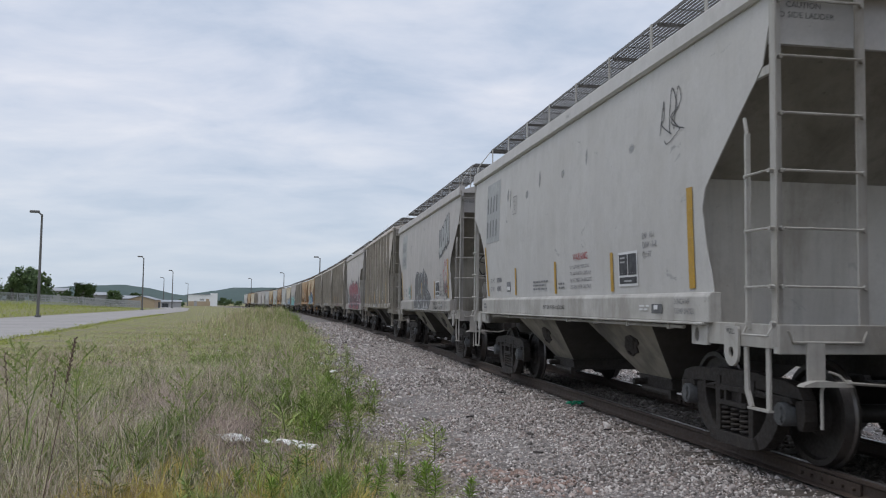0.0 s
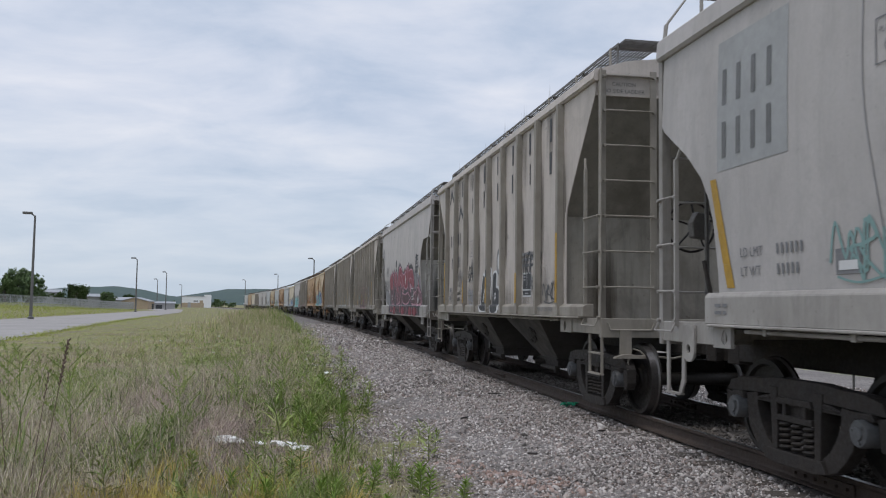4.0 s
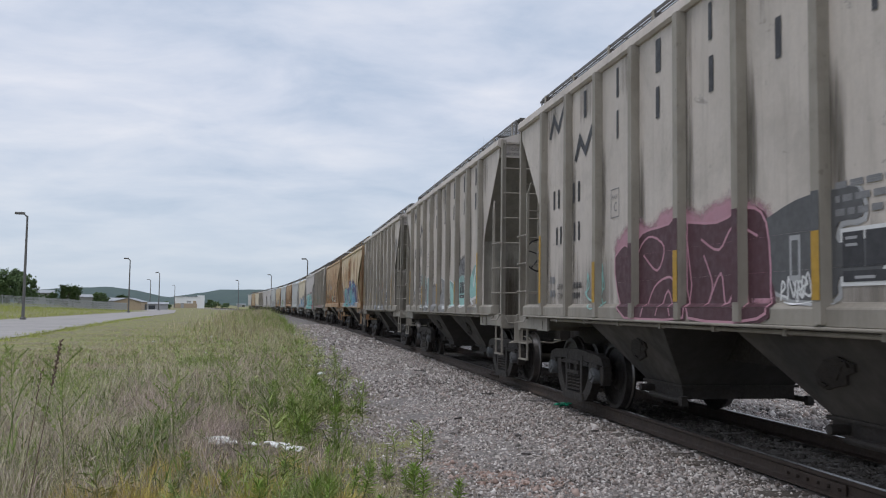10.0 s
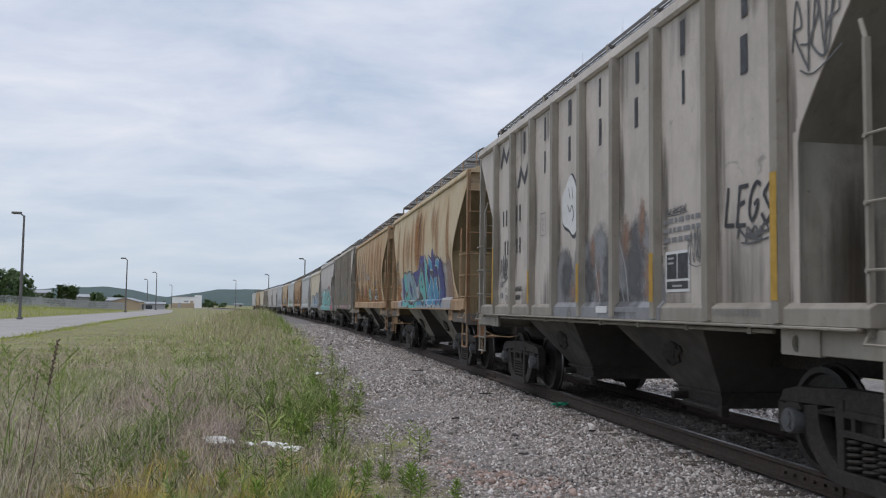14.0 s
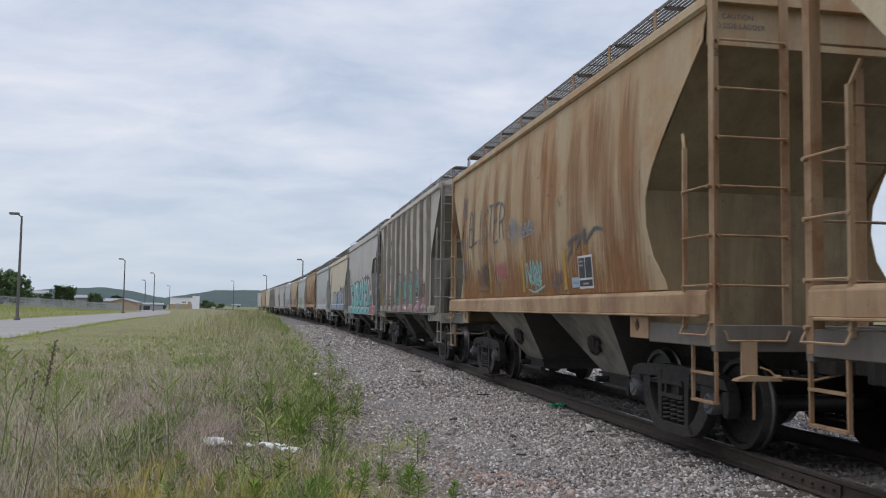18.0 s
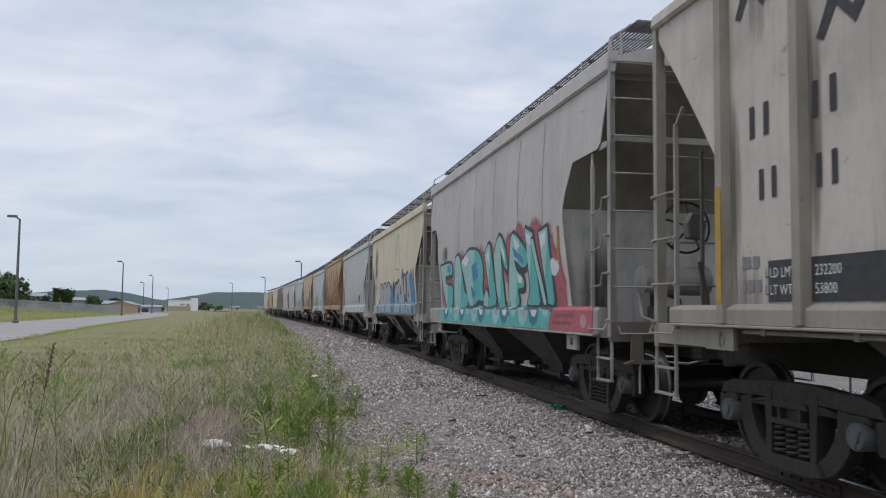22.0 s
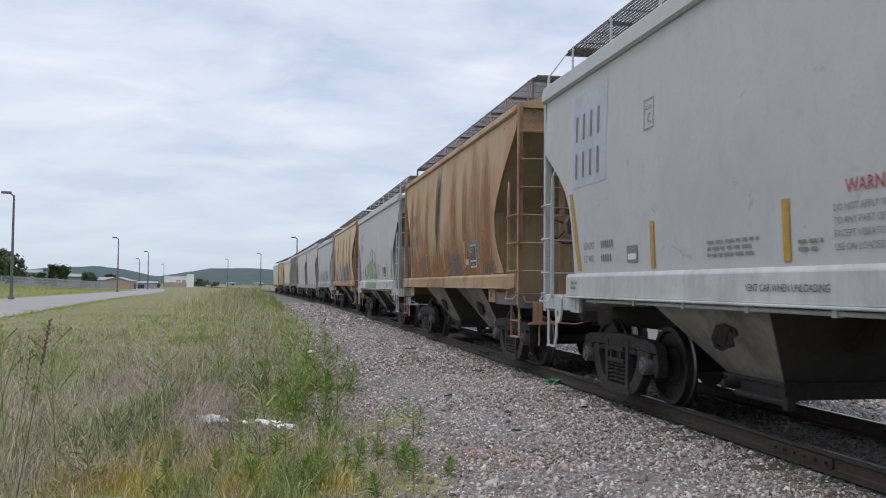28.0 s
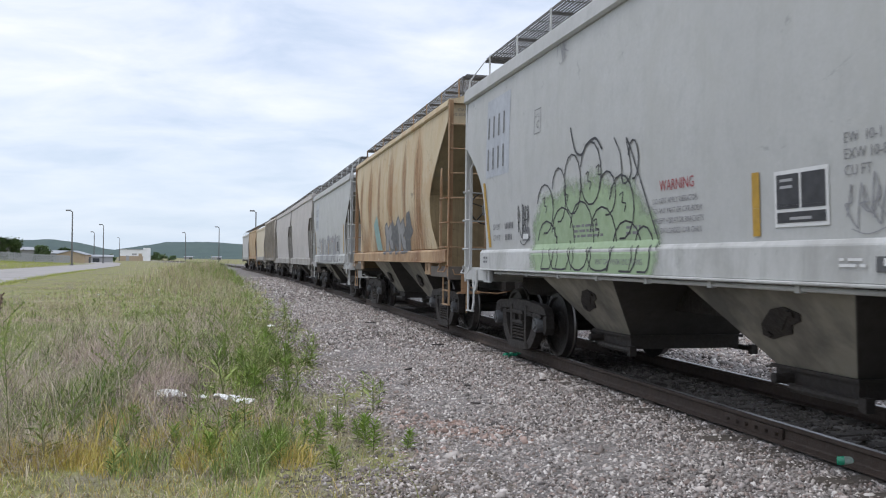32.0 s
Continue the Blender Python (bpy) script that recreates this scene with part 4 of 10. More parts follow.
# ---- ground, track and distance ----
GROUND_Z = -0.38
ROAD_Y = [-20, 20, 44, 87, 180, 261, 363]
ROAD_NEAR = [-7.5, -10.0, -12.76, -16.1, -21.0, -30.0, -52.0]
ROAD_FAR = [-17.5, -20.0, -22.5, -26.6, -30.0, -39.0, -60.0]


def smooth01(u):
    u = min(max(u, 0.0), 1.0)
    return u * u * (3 - 2 * u)


def lateral(x, y):
    """Distance to the right of the track's centre line."""
    if y <= BEND_FROM:
        return x - TRACK_X
    return math.hypot(x - (TRACK_X - BEND_R), y - BEND_FROM) - BEND_R


def ground_z(x, y):
    """Height of the ground sheet: ballast shoulder by the track, level field beyond."""
    d = lateral(x, y)
    a = abs(d)
    if a < 1.25:
        z = -0.20
    elif a < 4.6:
        z = -0.20 + (GROUND_Z + 0.20) * smooth01((a - 1.25) / 3.35)
    else:
        z = GROUND_Z
    over = float(np.interp(y, ROAD_Y, ROAD_FAR)) - x
    if over > 0:   # low bank beyond the road
        z += 1.25 * smooth01((over - 1.5) / 24.0)
    n = noise.noise(Vector((x * 0.35, y * 0.35, 0))) * 0.03 + noise.noise(Vector((x * 1.3, y * 1.3, 5))) * 0.015
    return z + n * (1 if a > 2 else 0.4)


def graded(a, b, n, power=2.2):
    return [a + (b - a) * (i / n) ** power for i in range(n + 1)]


def build_ground():
    """One sheet out to the horizon, fine near the eye and coarse far off."""
    xs = sorted({-x for x in graded(14, 3000, 26, 3.2)} | set(np.round(np.arange(-14, 14.01, 0.35), 3)) | set(graded(14, 3000, 26, 3.2)))
    ys = sorted({-y for y in graded(10, 1500, 18, 3)} | set(np.round(np.arange(-10, 60.01, 0.5), 3)) | set(graded(60, 4200, 60, 2.6)))
    v = [(x, y, ground_z(x, y)) for y in ys for x in xs]
    n = len(xs)
    f = [(j * n + i, j * n + i + 1, (j + 1) * n + i + 1, (j + 1) * n + i) for j in range(len(ys) - 1) for i in range(n - 1)]
    me = bpy.data.meshes.new("ground")
    me.from_pydata(v, [], f)
    # turf or gravel by the distance from the track, stored on the sheet
    att = me.attributes.new("gravel", "FLOAT", "POINT")
    for i, (x, y, z) in enumerate(v):
        d = lateral(x, y)
        edge = -4.05 + 0.5 * noise.noise(Vector((x * 0.5, y * 0.22, 3)))
        att.data[i].value = smooth01((d - edge) / 0.5) if d < 6 else 1 - smooth01((d - 9) / 2)
    me.materials.append(M_GROUND)
    me.shade_smooth()
    ob = new("ground", me)
    return tagged(ob, "dry grass field with a pale gravel shoulder beside the track", "ground", kind="structure")


def ground_material():
    m = bpy.data.materials.new("field_and_gravel")
    m.use_nodes = True
    nt = m.node_tree
    N, L = nt.nodes.new, nt.links.new
    b = nt.nodes["Principled BSDF"]
    b.inputs["Roughness"].default_value = 0.95
    b.inputs["Specular IOR Level"].default_value = 0.1
    tc = N("ShaderNodeTexCoord")

    def nz(sc, det=5):
        n = N("ShaderNodeTexNoise"); n.inputs["Scale"].default_value = sc; n.inputs["Detail"].default_value = det
        L(tc.outputs["Object"], n.inputs["Vector"]); return n

    def ramp(src, stops):
        r = N("ShaderNodeValToRGB"); e = r.color_ramp.elements
        e[0].position, e[0].color = stops[0][0], (*stops[0][1], 1)
        e[1].position, e[1].color = stops[-1][0], (*stops[-1][1], 1)
        for p, c in stops[1:-1]:
            q = e.new(p); q.color = (*c, 1)
        L(src, r.inputs[0]); return r.outputs[0]

    def mix(a, c, fac):
        x = N("ShaderNodeMix"); x.data_type = "RGBA"
        L(fac, x.inputs["Factor"]); L(a, x.inputs["A"]); L(c, x.inputs["B"]); return x.outputs["Result"]
    turf = mix(ramp(nz(0.16, 6).outputs["Fac"], [(0.35, (0.21, 0.235, 0.062)), (0.5, (0.245, 0.25, 0.08)), (0.65, (0.235, 0.21, 0.115))]),
               ramp(nz(9, 6).outputs["Fac"], [(0.3, (0.09, 0.075, 0.058)), (0.7, (0.27, 0.24, 0.19))]), ramp(nz(1.7, 6).outputs["Fac"], [(0.38, (0.15, 0.15, 0.15)), (0.62, (0.85, 0.85, 0.85))]))
    vor = N("ShaderNodeTexVoronoi"); vor.inputs["Scale"].default_value = 24
    L(tc.outputs["Object"], vor.inputs["Vector"])
    bw = N("ShaderNodeRGBToBW"); L(vor.outputs["Color"], bw.inputs[0])
    stone = mix(ramp(bw.outputs[0], [(0.15, (0.10, 0.095, 0.09)), (0.5, (0.20, 0.185, 0.18)), (0.85, (0.31, 0.29, 0.28))]),
                ramp(nz(0.8, 5).outputs["Fac"], [(0.35, (0.12, 0.11, 0.105)), (0.65, (0.23, 0.21, 0.195))]), nz(3, 3).outputs["Fac"])
    at = N("ShaderNodeAttribute"); at.attribute_name = "gravel"
    # ragged border between the two
    ad = N("ShaderNodeMath"); ad.operation = "ADD"; L(at.outputs["Fac"], ad.inputs[0])
    sub = N("ShaderNodeMath"); sub.operation = "SUBTRACT"; sub.inputs[1].default_value = 0.5
    L(nz(5, 6).outputs["Fac"], sub.inputs[0]); L(sub.outputs[0], ad.inputs[1])
    st = N("ShaderNodeMapRange"); st.inputs["From Min"].default_value, st.inputs["From Max"].default_value = 0.35, 0.65
    L(ad.outputs[0], st.inputs["Value"])
    L(mix(turf, stone, st.outputs[0]), b.inputs["Base Color"])
    bp = N("ShaderNodeBump"); bp.inputs["Strength"].default_value = 0.6; bp.inputs["Distance"].default_value = 0.03
    L(vor.outputs["Distance"], bp.inputs["Height"]); L(bp.outputs[0], b.inputs["Normal"])
    return m


M_GROUND = ground_material()
M_ROAD = mat("worn_asphalt", (0.30, 0.285, 0.275), 0.95, 0, 0.15, 0.25, 0.2, 80, second=(0.36, 0.34, 0.325), stain=((0.24, 0.23, 0.22), 0.5, 0.3), spots=((0.20, 0.19, 0.18), 0.5, 1.2), spec=0.1)
M_HILL = mat("wooded_hill", (0.040, 0.072, 0.070), 1.0, 0, 0.45, 0.03, second=(0.062, 0.098, 0.082), spots=((0.025, 0.05, 0.045), 0.6, 0.05))
M_POLE = mat("pole_grey", (0.15, 0.145, 0.14), 0.6, 0.3, 0.2, 2)
M_FENCE = mat("fence_wire", (0.42, 0.43, 0.44), 0.6, 0.5, 0.2, 2)
build_ground()

TRACK = tagged(new("track"), "single railway track on gravel ballast", "track", kind="structure")
RAIL_PROFILE = [(-0.07, -0.172), (0.07, -0.172), (0.07, -0.160), (0.016, -0.140), (0.009, -0.125), (0.009, -0.048), (0.035, -0.034), (0.036, -0.006), (0.026, 0.0),
                (-0.026, 0.0), (-0.036, -0.006), (-0.035, -0.034), (-0.009, -0.048), (-0.009, -0.125), (-0.016, -0.140), (-0.07, -0.160)]


def build_rail(side):
    st = [-160, -60] + list(range(-10, 22, 8)) + list(range(28, 420, 8))
    v, f = [], []
    n = len(RAIL_PROFILE)
    for s in st:
        for u, z in RAIL_PROFILE:
            x, y, _ = track_at(s, side * 0.7535 + u)
            v.append((x, y, z))
    for k in range(len(st) - 1):
        for i in range(n):
            j = (i + 1) % n
            f.append((k * n + i, k * n + j, (k + 1) * n + j, (k + 1) * n + i))
    me = bpy.data.meshes.new("rail")
    me.from_pydata(v, [], f)
    me.materials.append(M_RAIL); me.materials.append(M_RAILTOP)
    for p in me.polygons:
        if p.index % n == 8:
            p.material_index = 1
    ob = new("rail", me)
    ob.parent = TRACK
    return tagged(ob, "rusty steel rail with a bright worn head")


for side in (-1, 1):
    build_rail(side)


def build_joint(side, s):
    """Fishplate with its bolts, on the lineside face of a rail joint."""
    g = Geo()
    for q in (-1, 1):
        g.prism([(q * 0.012, -0.13), (q * 0.035, -0.145), (q * 0.034, -0.05), (q * 0.014, -0.045)], "y", -0.45, 0.45)
        for k in range(6):
            y = -0.375 + 0.15 * k
            g.rod((q * 0.03, y, -0.095), (q * 0.062, y, -0.095), 0.017, 6)
    ob = link_mesh("joint_bar", g.mesh("joint_bar", M_RAIL, bevel=0.003))
    x, y, q = track_at(s, side * 0.7535)
    ob.matrix_basis = pose(x, y, 0, 0, 0, math.degrees(q))
    ob.parent = TRACK
    return tagged(ob, "rusty bolted joint bar")


for s in (7.05, 18.9, 30.8, 42.7):
    build_joint(-1, s)
for s in (13.0, 24.9, 36.8):
    build_joint(1, s)


def build_road():
    near, far = list(zip(ROAD_NEAR, ROAD_Y)), list(zip(ROAD_FAR, ROAD_Y))
    v, f = [], []
    for i in range(len(near) - 1):
        for k in range(12):
            u = k / 12
            a = [near[i][c] * (1 - u) + near[i + 1][c] * u for c in (0, 1)]
            b = [far[i][c] * (1 - u) + far[i + 1][c] * u for c in (0, 1)]
            w = 0.5 * noise.noise(Vector((a[1] * 0.3, 0, 1))) + 0.3 * noise.noise(Vector((a[1] * 1.1, 4, 1)))
            for q in range(5):
                x, y = a[0] + (b[0] - a[0]) * q / 4 + (w if q == 0 else 0), a[1] + (b[1] - a[1]) * q / 4
                v.append((x, y, GROUND_Z + 0.04))
    n = len(v) // 5
    f = [(5 * j + i, 5 * j + 5 + i, 5 * j + 6 + i, 5 * j + 1 + i) for j in range(n - 1) for i in range(4)]
    ob = make("road", v, f, M_ROAD)
    return tagged(ob, "pale worn asphalt service road through the grass", "road", kind="structure")


build_road()


def at_dir(az, dist):
    return math.sin(radians(az)) * dist, math.cos(radians(az)) * dist


def lamp_pole(az, dist, top_el, arm=1):
    h = EYE[2] + dist * math.tan(radians(top_el)) - GROUND_Z
    x, y = at_dir(az, dist)
    root = new("street_lamp")
    zg = ground_z(x, y)
    h -= zg - GROUND_Z
    root.location = (x, y, zg)
    tagged(root, "tall grey lamp pole with a single lamp head", "street lamp", "lamp poles along the road")
    r = 0.16
    part("pole", Geo().lathe([(0, r), (h * 0.5, r * 0.8), (h - 0.2, r * 0.6)], 10, "z"), M_POLE, root, auto=40)
    part("foot", Geo().lathe([(-0.2, 0.3), (0.25, 0.3), (0.3, 0.2)], 10, "z"), M_POLE, root)
    part("lamp_head", Geo().path([(0, 0, h - 0.3), (-0.35, 0, h)], 0.08).box(-1.15, -0.25, -0.2, 0.2, h - 0.08, h + 0.16), M_POLE, root, bevel=0.04)
    return root


for az, dist, el in ((-15.2, 96, 5.22), (-9.36, 180, 2.76), (-8.12, 300, 1.50), (-7.60, 250, 1.95), (-6.67, 420, 1.18), (-2.79, 330, 1.56), (-0.75, 260, 1.96), (1.52, 168, 3.02)):
    lamp_pole(az, dist, el)


def build_hill(name, dist, prof, lab):
    """A far ridge: a band of ground that rises to its crest and falls behind it."""
    v, f = [], []
    n = 420
    for i in range(n + 1):
        az = -75 + 150 * i / n
        el = np.interp(az, [p[0] for p in prof], [p[1] for p in prof])
        el += 0.05 * noise.noise(Vector((az * 0.5, dist, 0))) + 0.03 * noise.noise(Vector((az * 3.1, dist, 2))) + 0.02 * noise.noise(Vector((az * 9.0, dist, 4)))
        for dd, k in ((0.8, 0.0), (0.9, 0.45), (1.0, 1.0), (1.15, 0.3), (1.3, 0)):
            x, y = at_dir(az, dist * dd)
            v.append((x, y, -2 + (dist * math.tan(radians(max(el, 0.05))) + 2) * k))
    f = [(5 * i + k, 5 * i + 5 + k, 5 * i + 6 + k, 5 * i + 1 + k) for i in range(n) for k in range(4)]
    return tagged(make(name, v, f, M_HILL, smooth=True), lab, "hill", kind="structure")


build_hill("hill_far", 2600, [(-75, 0.6), (-16.4, 0.62), (-13, 0.92), (-10.5, 1.05), (-9, 0.85), (-7.5, 0.55), (-5, 0.3), (75, 0.4)], "low wooded ridge in the distance")
build_hill("hill_near", 1700, [(-75, 0.1), (-9, 0.15), (-7.3, 0.45), (-5.5, 0.72), (-4, 1.0), (-2, 1.05), (2, 0.9), (8, 0.8), (75, 0.6)], "dark green wooded hill in the distance")


# ---- paints ----
P_WHITE = coat_paint("chalky_white_paint", (0.50, 0.487, 0.473), (0.462, 0.448, 0.434), (0.41, 0.392, 0.37), 0.40, (0.30, 0.285, 0.27), 0.32, (0.13, 0.13, 0.14), 0.55)
P_DULL = coat_paint("dull_white_paint", (0.462, 0.435, 0.422), (0.42, 0.395, 0.383), (0.32, 0.305, 0.295), 0.45, (0.22, 0.21, 0.205), 0.4, (0.15, 0.15, 0.15), 0.4)
P_LIGHT = coat_paint("pale_grey_paint", (0.455, 0.458, 0.455), (0.425, 0.428, 0.425), (0.39, 0.39, 0.375), 0.35, (0.30, 0.30, 0.29), 0.28, (0.16, 0.16, 0.17), 0.4)
P_ORANGE = coat_paint("rusted_tan_paint", (0.415, 0.305, 0.175), (0.445, 0.35, 0.23), (0.34, 0.165, 0.065), 0.8, (0.25, 0.135, 0.07), 0.4, (0.07, 0.055, 0.045), 0.7, 0.75, 0.75)
P_RUSTRED = coat_paint("rusted_orange_paint", (0.40, 0.275, 0.155), (0.43, 0.325, 0.215), (0.34, 0.16, 0.06), 0.8, (0.22, 0.135, 0.085), 0.4, (0.06, 0.055, 0.05), 0.8, 0.75, 0.8)
P_TAN = coat_paint("weathered_tan_paint", (0.50, 0.405, 0.265), (0.53, 0.45, 0.32), (0.40, 0.25, 0.12), 0.6, (0.27, 0.17, 0.095), 0.4, (0.09, 0.08, 0.07), 0.6, 0.75, 0.6)
P_RIB = coat_paint("dirty_grey_paint", (0.545, 0.490, 0.447), (0.49, 0.439, 0.398), (0.32, 0.29, 0.26), 0.5, (0.20, 0.175, 0.15), 0.5, (0.11, 0.10, 0.095), 0.5, 0.7, 0.5)
P_GREY = coat_paint("flat_grey_paint", (0.488, 0.452, 0.437), (0.445, 0.412, 0.397), (0.34, 0.33, 0.315), 0.45, (0.16, 0.15, 0.14), 0.4, (0.12, 0.12, 0.12), 0.45)
P_CREAM = coat_paint("faded_cream_paint", (0.60, 0.525, 0.40), (0.555, 0.485, 0.37), (0.44, 0.37, 0.275), 0.5, (0.20, 0.165, 0.125), 0.45, (0.14, 0.125, 0.11), 0.5)
P_UNDER = mat("dusty_underframe", (0.27, 0.247, 0.20), 0.85, 0, 0.12, 1.2, second=(0.20, 0.18, 0.145), stain=((0.05, 0.05, 0.046), 0.75, 1.1), streak=((0.07, 0.06, 0.055), 0.6, 3.0, 0.4))
# hopper slope sheets: the dark of their undersides is put into the colour
P_BLACKSLOPE = mat("shade_black_slope", (0.055, 0.05, 0.045), 0.8, 0, 0.2, 1.5, second=(0.075, 0.067, 0.058), stain=((0.03, 0.028, 0.026), 0.6, 1.2))
P_SOOTY = mat("oily_underframe", (0.085, 0.075, 0.064), 0.85, 0, 0.12, 1.2, second=(0.05, 0.044, 0.038), stain=((0.03, 0.028, 0.026), 0.75, 1.1), streak=((0.035, 0.03, 0.027), 0.7, 3.0, 0.4))
# uprights, ladders and platforms of the same cars, rubbed and grimy
F_WHITE = coat_paint("grimy_white_frame", (0.46, 0.445, 0.42), (0.36, 0.345, 0.315), (0.17, 0.15, 0.125), 0.6, (0.09, 0.08, 0.07), 0.5)
F_LIGHT = coat_paint("pale_grey_frame", (0.52, 0.525, 0.52), (0.45, 0.45, 0.44), (0.24, 0.235, 0.22), 0.5, (0.12, 0.12, 0.11), 0.4)
F_RUST = coat_paint("rusted_tan_frame", (0.40, 0.285, 0.175), (0.30, 0.175, 0.09), (0.21, 0.09, 0.035), 0.85, (0.08, 0.05, 0.035), 0.7, (0.10, 0.05, 0.03), 0.8, 0.75, 0.9)
F_SILLRUST = coat_paint("worn_tan_sill", (0.44, 0.31, 0.185), (0.36, 0.22, 0.115), (0.20, 0.10, 0.05), 0.7, (0.09, 0.06, 0.04), 0.6, (0.50, 0.43, 0.33), 0.8, 0.75, 0.8)
F_RIB = coat_paint("grimy_grey_frame", (0.32, 0.292, 0.25), (0.26, 0.234, 0.20), (0.14, 0.12, 0.095), 0.6, (0.07, 0.06, 0.05), 0.55)
F_GREY = coat_paint("grimy_flat_grey_frame", (0.38, 0.36, 0.335), (0.30, 0.28, 0.26), (0.13, 0.115, 0.10), 0.6, (0.07, 0.06, 0.055), 0.5)
F_SILL = coat_paint("oily_brown_platform", (0.16, 0.14, 0.12), (0.12, 0.10, 0.085), (0.08, 0.06, 0.045), 0.7, (0.04, 0.035, 0.03), 0.6)
# end walls over the wheels: road dirt and oil; darker coats include recess shade
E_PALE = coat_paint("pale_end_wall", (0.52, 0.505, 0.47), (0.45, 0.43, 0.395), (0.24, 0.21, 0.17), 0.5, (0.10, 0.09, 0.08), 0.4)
E_GREY = coat_paint("sooty_shaded_end_wall", (0.31, 0.285, 0.245), (0.25, 0.23, 0.195), (0.09, 0.075, 0.055), 0.8, (0.045, 0.04, 0.035), 0.7)
E_OLIVE = coat_paint("oily_brown_shaded_end_wall", (0.33, 0.25, 0.135), (0.26, 0.195, 0.105), (0.10, 0.055, 0.025), 0.8, (0.04, 0.03, 0.022), 0.7)
# slope sheets: the shade of their down-facing side is put into the paint
E_SLOPE = coat_paint("shade_dark_slope_sheet", (0.265, 0.245, 0.215), (0.215, 0.20, 0.17), (0.10, 0.09, 0.07), 0.6, (0.06, 0.055, 0.045), 0.5)
E_OLIVESLOPE = coat_paint("shaded_olive_slope_sheet", (0.31, 0.25, 0.15), (0.24, 0.195, 0.12), (0.14, 0.085, 0.04), 0.6, (0.05, 0.042, 0.03), 0.5)
FRAME = {P_WHITE: F_WHITE, P_DULL: F_GREY, P_LIGHT: F_LIGHT, P_ORANGE: F_RUST, P_RUSTRED: F_RUST, P_TAN: F_RUST, P_RIB: F_RIB, P_GREY: F_GREY, P_CREAM: F_GREY}
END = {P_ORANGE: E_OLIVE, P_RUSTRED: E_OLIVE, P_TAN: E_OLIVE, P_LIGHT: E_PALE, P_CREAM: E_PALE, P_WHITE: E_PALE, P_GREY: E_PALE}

# places of the cars' middles along the track at the start
CENTERS = [-15.3, -1.0, 13.2, 27.7, 42.3, 56.43, 71.0, 85.0, 99.2, 113.2, 127.4, 141.5, 155.52, 169.5, 183.85, 198.0, 212.0, 225.95, 239.9,
           253.4, 266.6, 279.8, 293.0, 306.2, 319.4]
CARS = [
    ("ribbed", P_RIB, "dirty grey ribbed covered hopper car"),
    ("round", P_ORANGE, "rusty tan covered hopper car"),
    ("plain", P_WHITE, "chalky white covered hopper car with yellow reflector strips"),
    ("plain", P_DULL, "dull white covered hopper car with black spray lettering"),
    ("ribbed", P_RIB, "dirty grey ribbed covered hopper car with stencilled lettering"),
    ("boxy", P_GREY, "flat grey covered hopper car with red and black graffiti"),
    ("ribbed", P_RIB, "dirty grey ribbed covered hopper car with maroon graffiti"),
    ("ribbed", P_RIB, "dirty grey ribbed covered hopper car with teal graffiti"),
    ("ribbed", P_RIB, "dirty grey ribbed covered hopper car with faded graffiti"),
    ("round", P_TAN, "rusty tan covered hopper car with blue graffiti"),
    ("round", P_ORANGE, "rust-streaked tan covered hopper car with black scrawls"),
    ("ribbed", P_RIB, "dirty grey ribbed covered hopper car with green graffiti"),
    ("boxy", P_GREY, "flat grey covered hopper car with teal and red graffiti"),
    ("plain", P_CREAM, "faded cream covered hopper car with blue graffiti"),
    ("plain", P_LIGHT, "clean pale grey covered hopper car with stencilled warnings"),
    ("round", P_RUSTRED, "rust-streaked orange covered hopper car"),
    ("plain", P_LIGHT, "pale grey covered hopper car with green bubble graffiti"),
    ("round", P_TAN, "weathered tan covered hopper car with faded teal graffiti"),
    ("plain", P_LIGHT, "pale grey covered hopper car with grey graffiti"),
    ("boxy", P_GREY, "dull grey covered hopper car"),
    ("boxy", P_GREY, "dull grey covered hopper car"),
    ("ribbed", P_RIB, "dirty beige ribbed covered hopper car"),
    ("plain", P_CREAM, "faded cream covered hopper car"),
    ("round", P_ORANGE, "rusty orange covered hopper car"),
    ("plain", P_WHITE, "chalky white covered hopper car at the tail of the train"),
]
TRAIN = []
for n, ((kind, paint, label), mid) in enumerate(zip(CARS, CENTERS)):
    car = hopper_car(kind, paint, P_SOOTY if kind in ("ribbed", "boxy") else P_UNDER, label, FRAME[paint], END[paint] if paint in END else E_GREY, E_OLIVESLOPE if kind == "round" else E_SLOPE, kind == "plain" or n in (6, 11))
    TRAIN.append((car, mid))


# ---- gravel and sleepers ----
rng = np.random.default_rng(7)


def joined(name, verts, faces_flat, per_face, material, label, category, smooth=False):
    """One big mesh of many pieces, of kind stuff. faces_flat: vertex numbers, per_face: corners of each face."""
    me = bpy.data.meshes.new(name)
    nv, nf = len(verts), len(per_face)
    me.vertices.add(nv); me.loops.add(len(faces_flat)); me.polygons.add(nf)
    me.vertices.foreach_set("co", np.asarray(verts, np.float32).ravel())
    me.loops.foreach_set("vertex_index", np.asarray(faces_flat, np.int32))
    starts = np.concatenate([[0], np.cumsum(per_face)[:-1]]).astype(np.int32)
    me.polygons.foreach_set("loop_start", starts)
    me.polygons.foreach_set("loop_total", np.asarray(per_face, np.int32))
    me.materials.append(material)
    me.update(calc_edges=True)
    if smooth:
        me.shade_smooth()
    return tagged(new(name, me), label, category, kind="stuff")


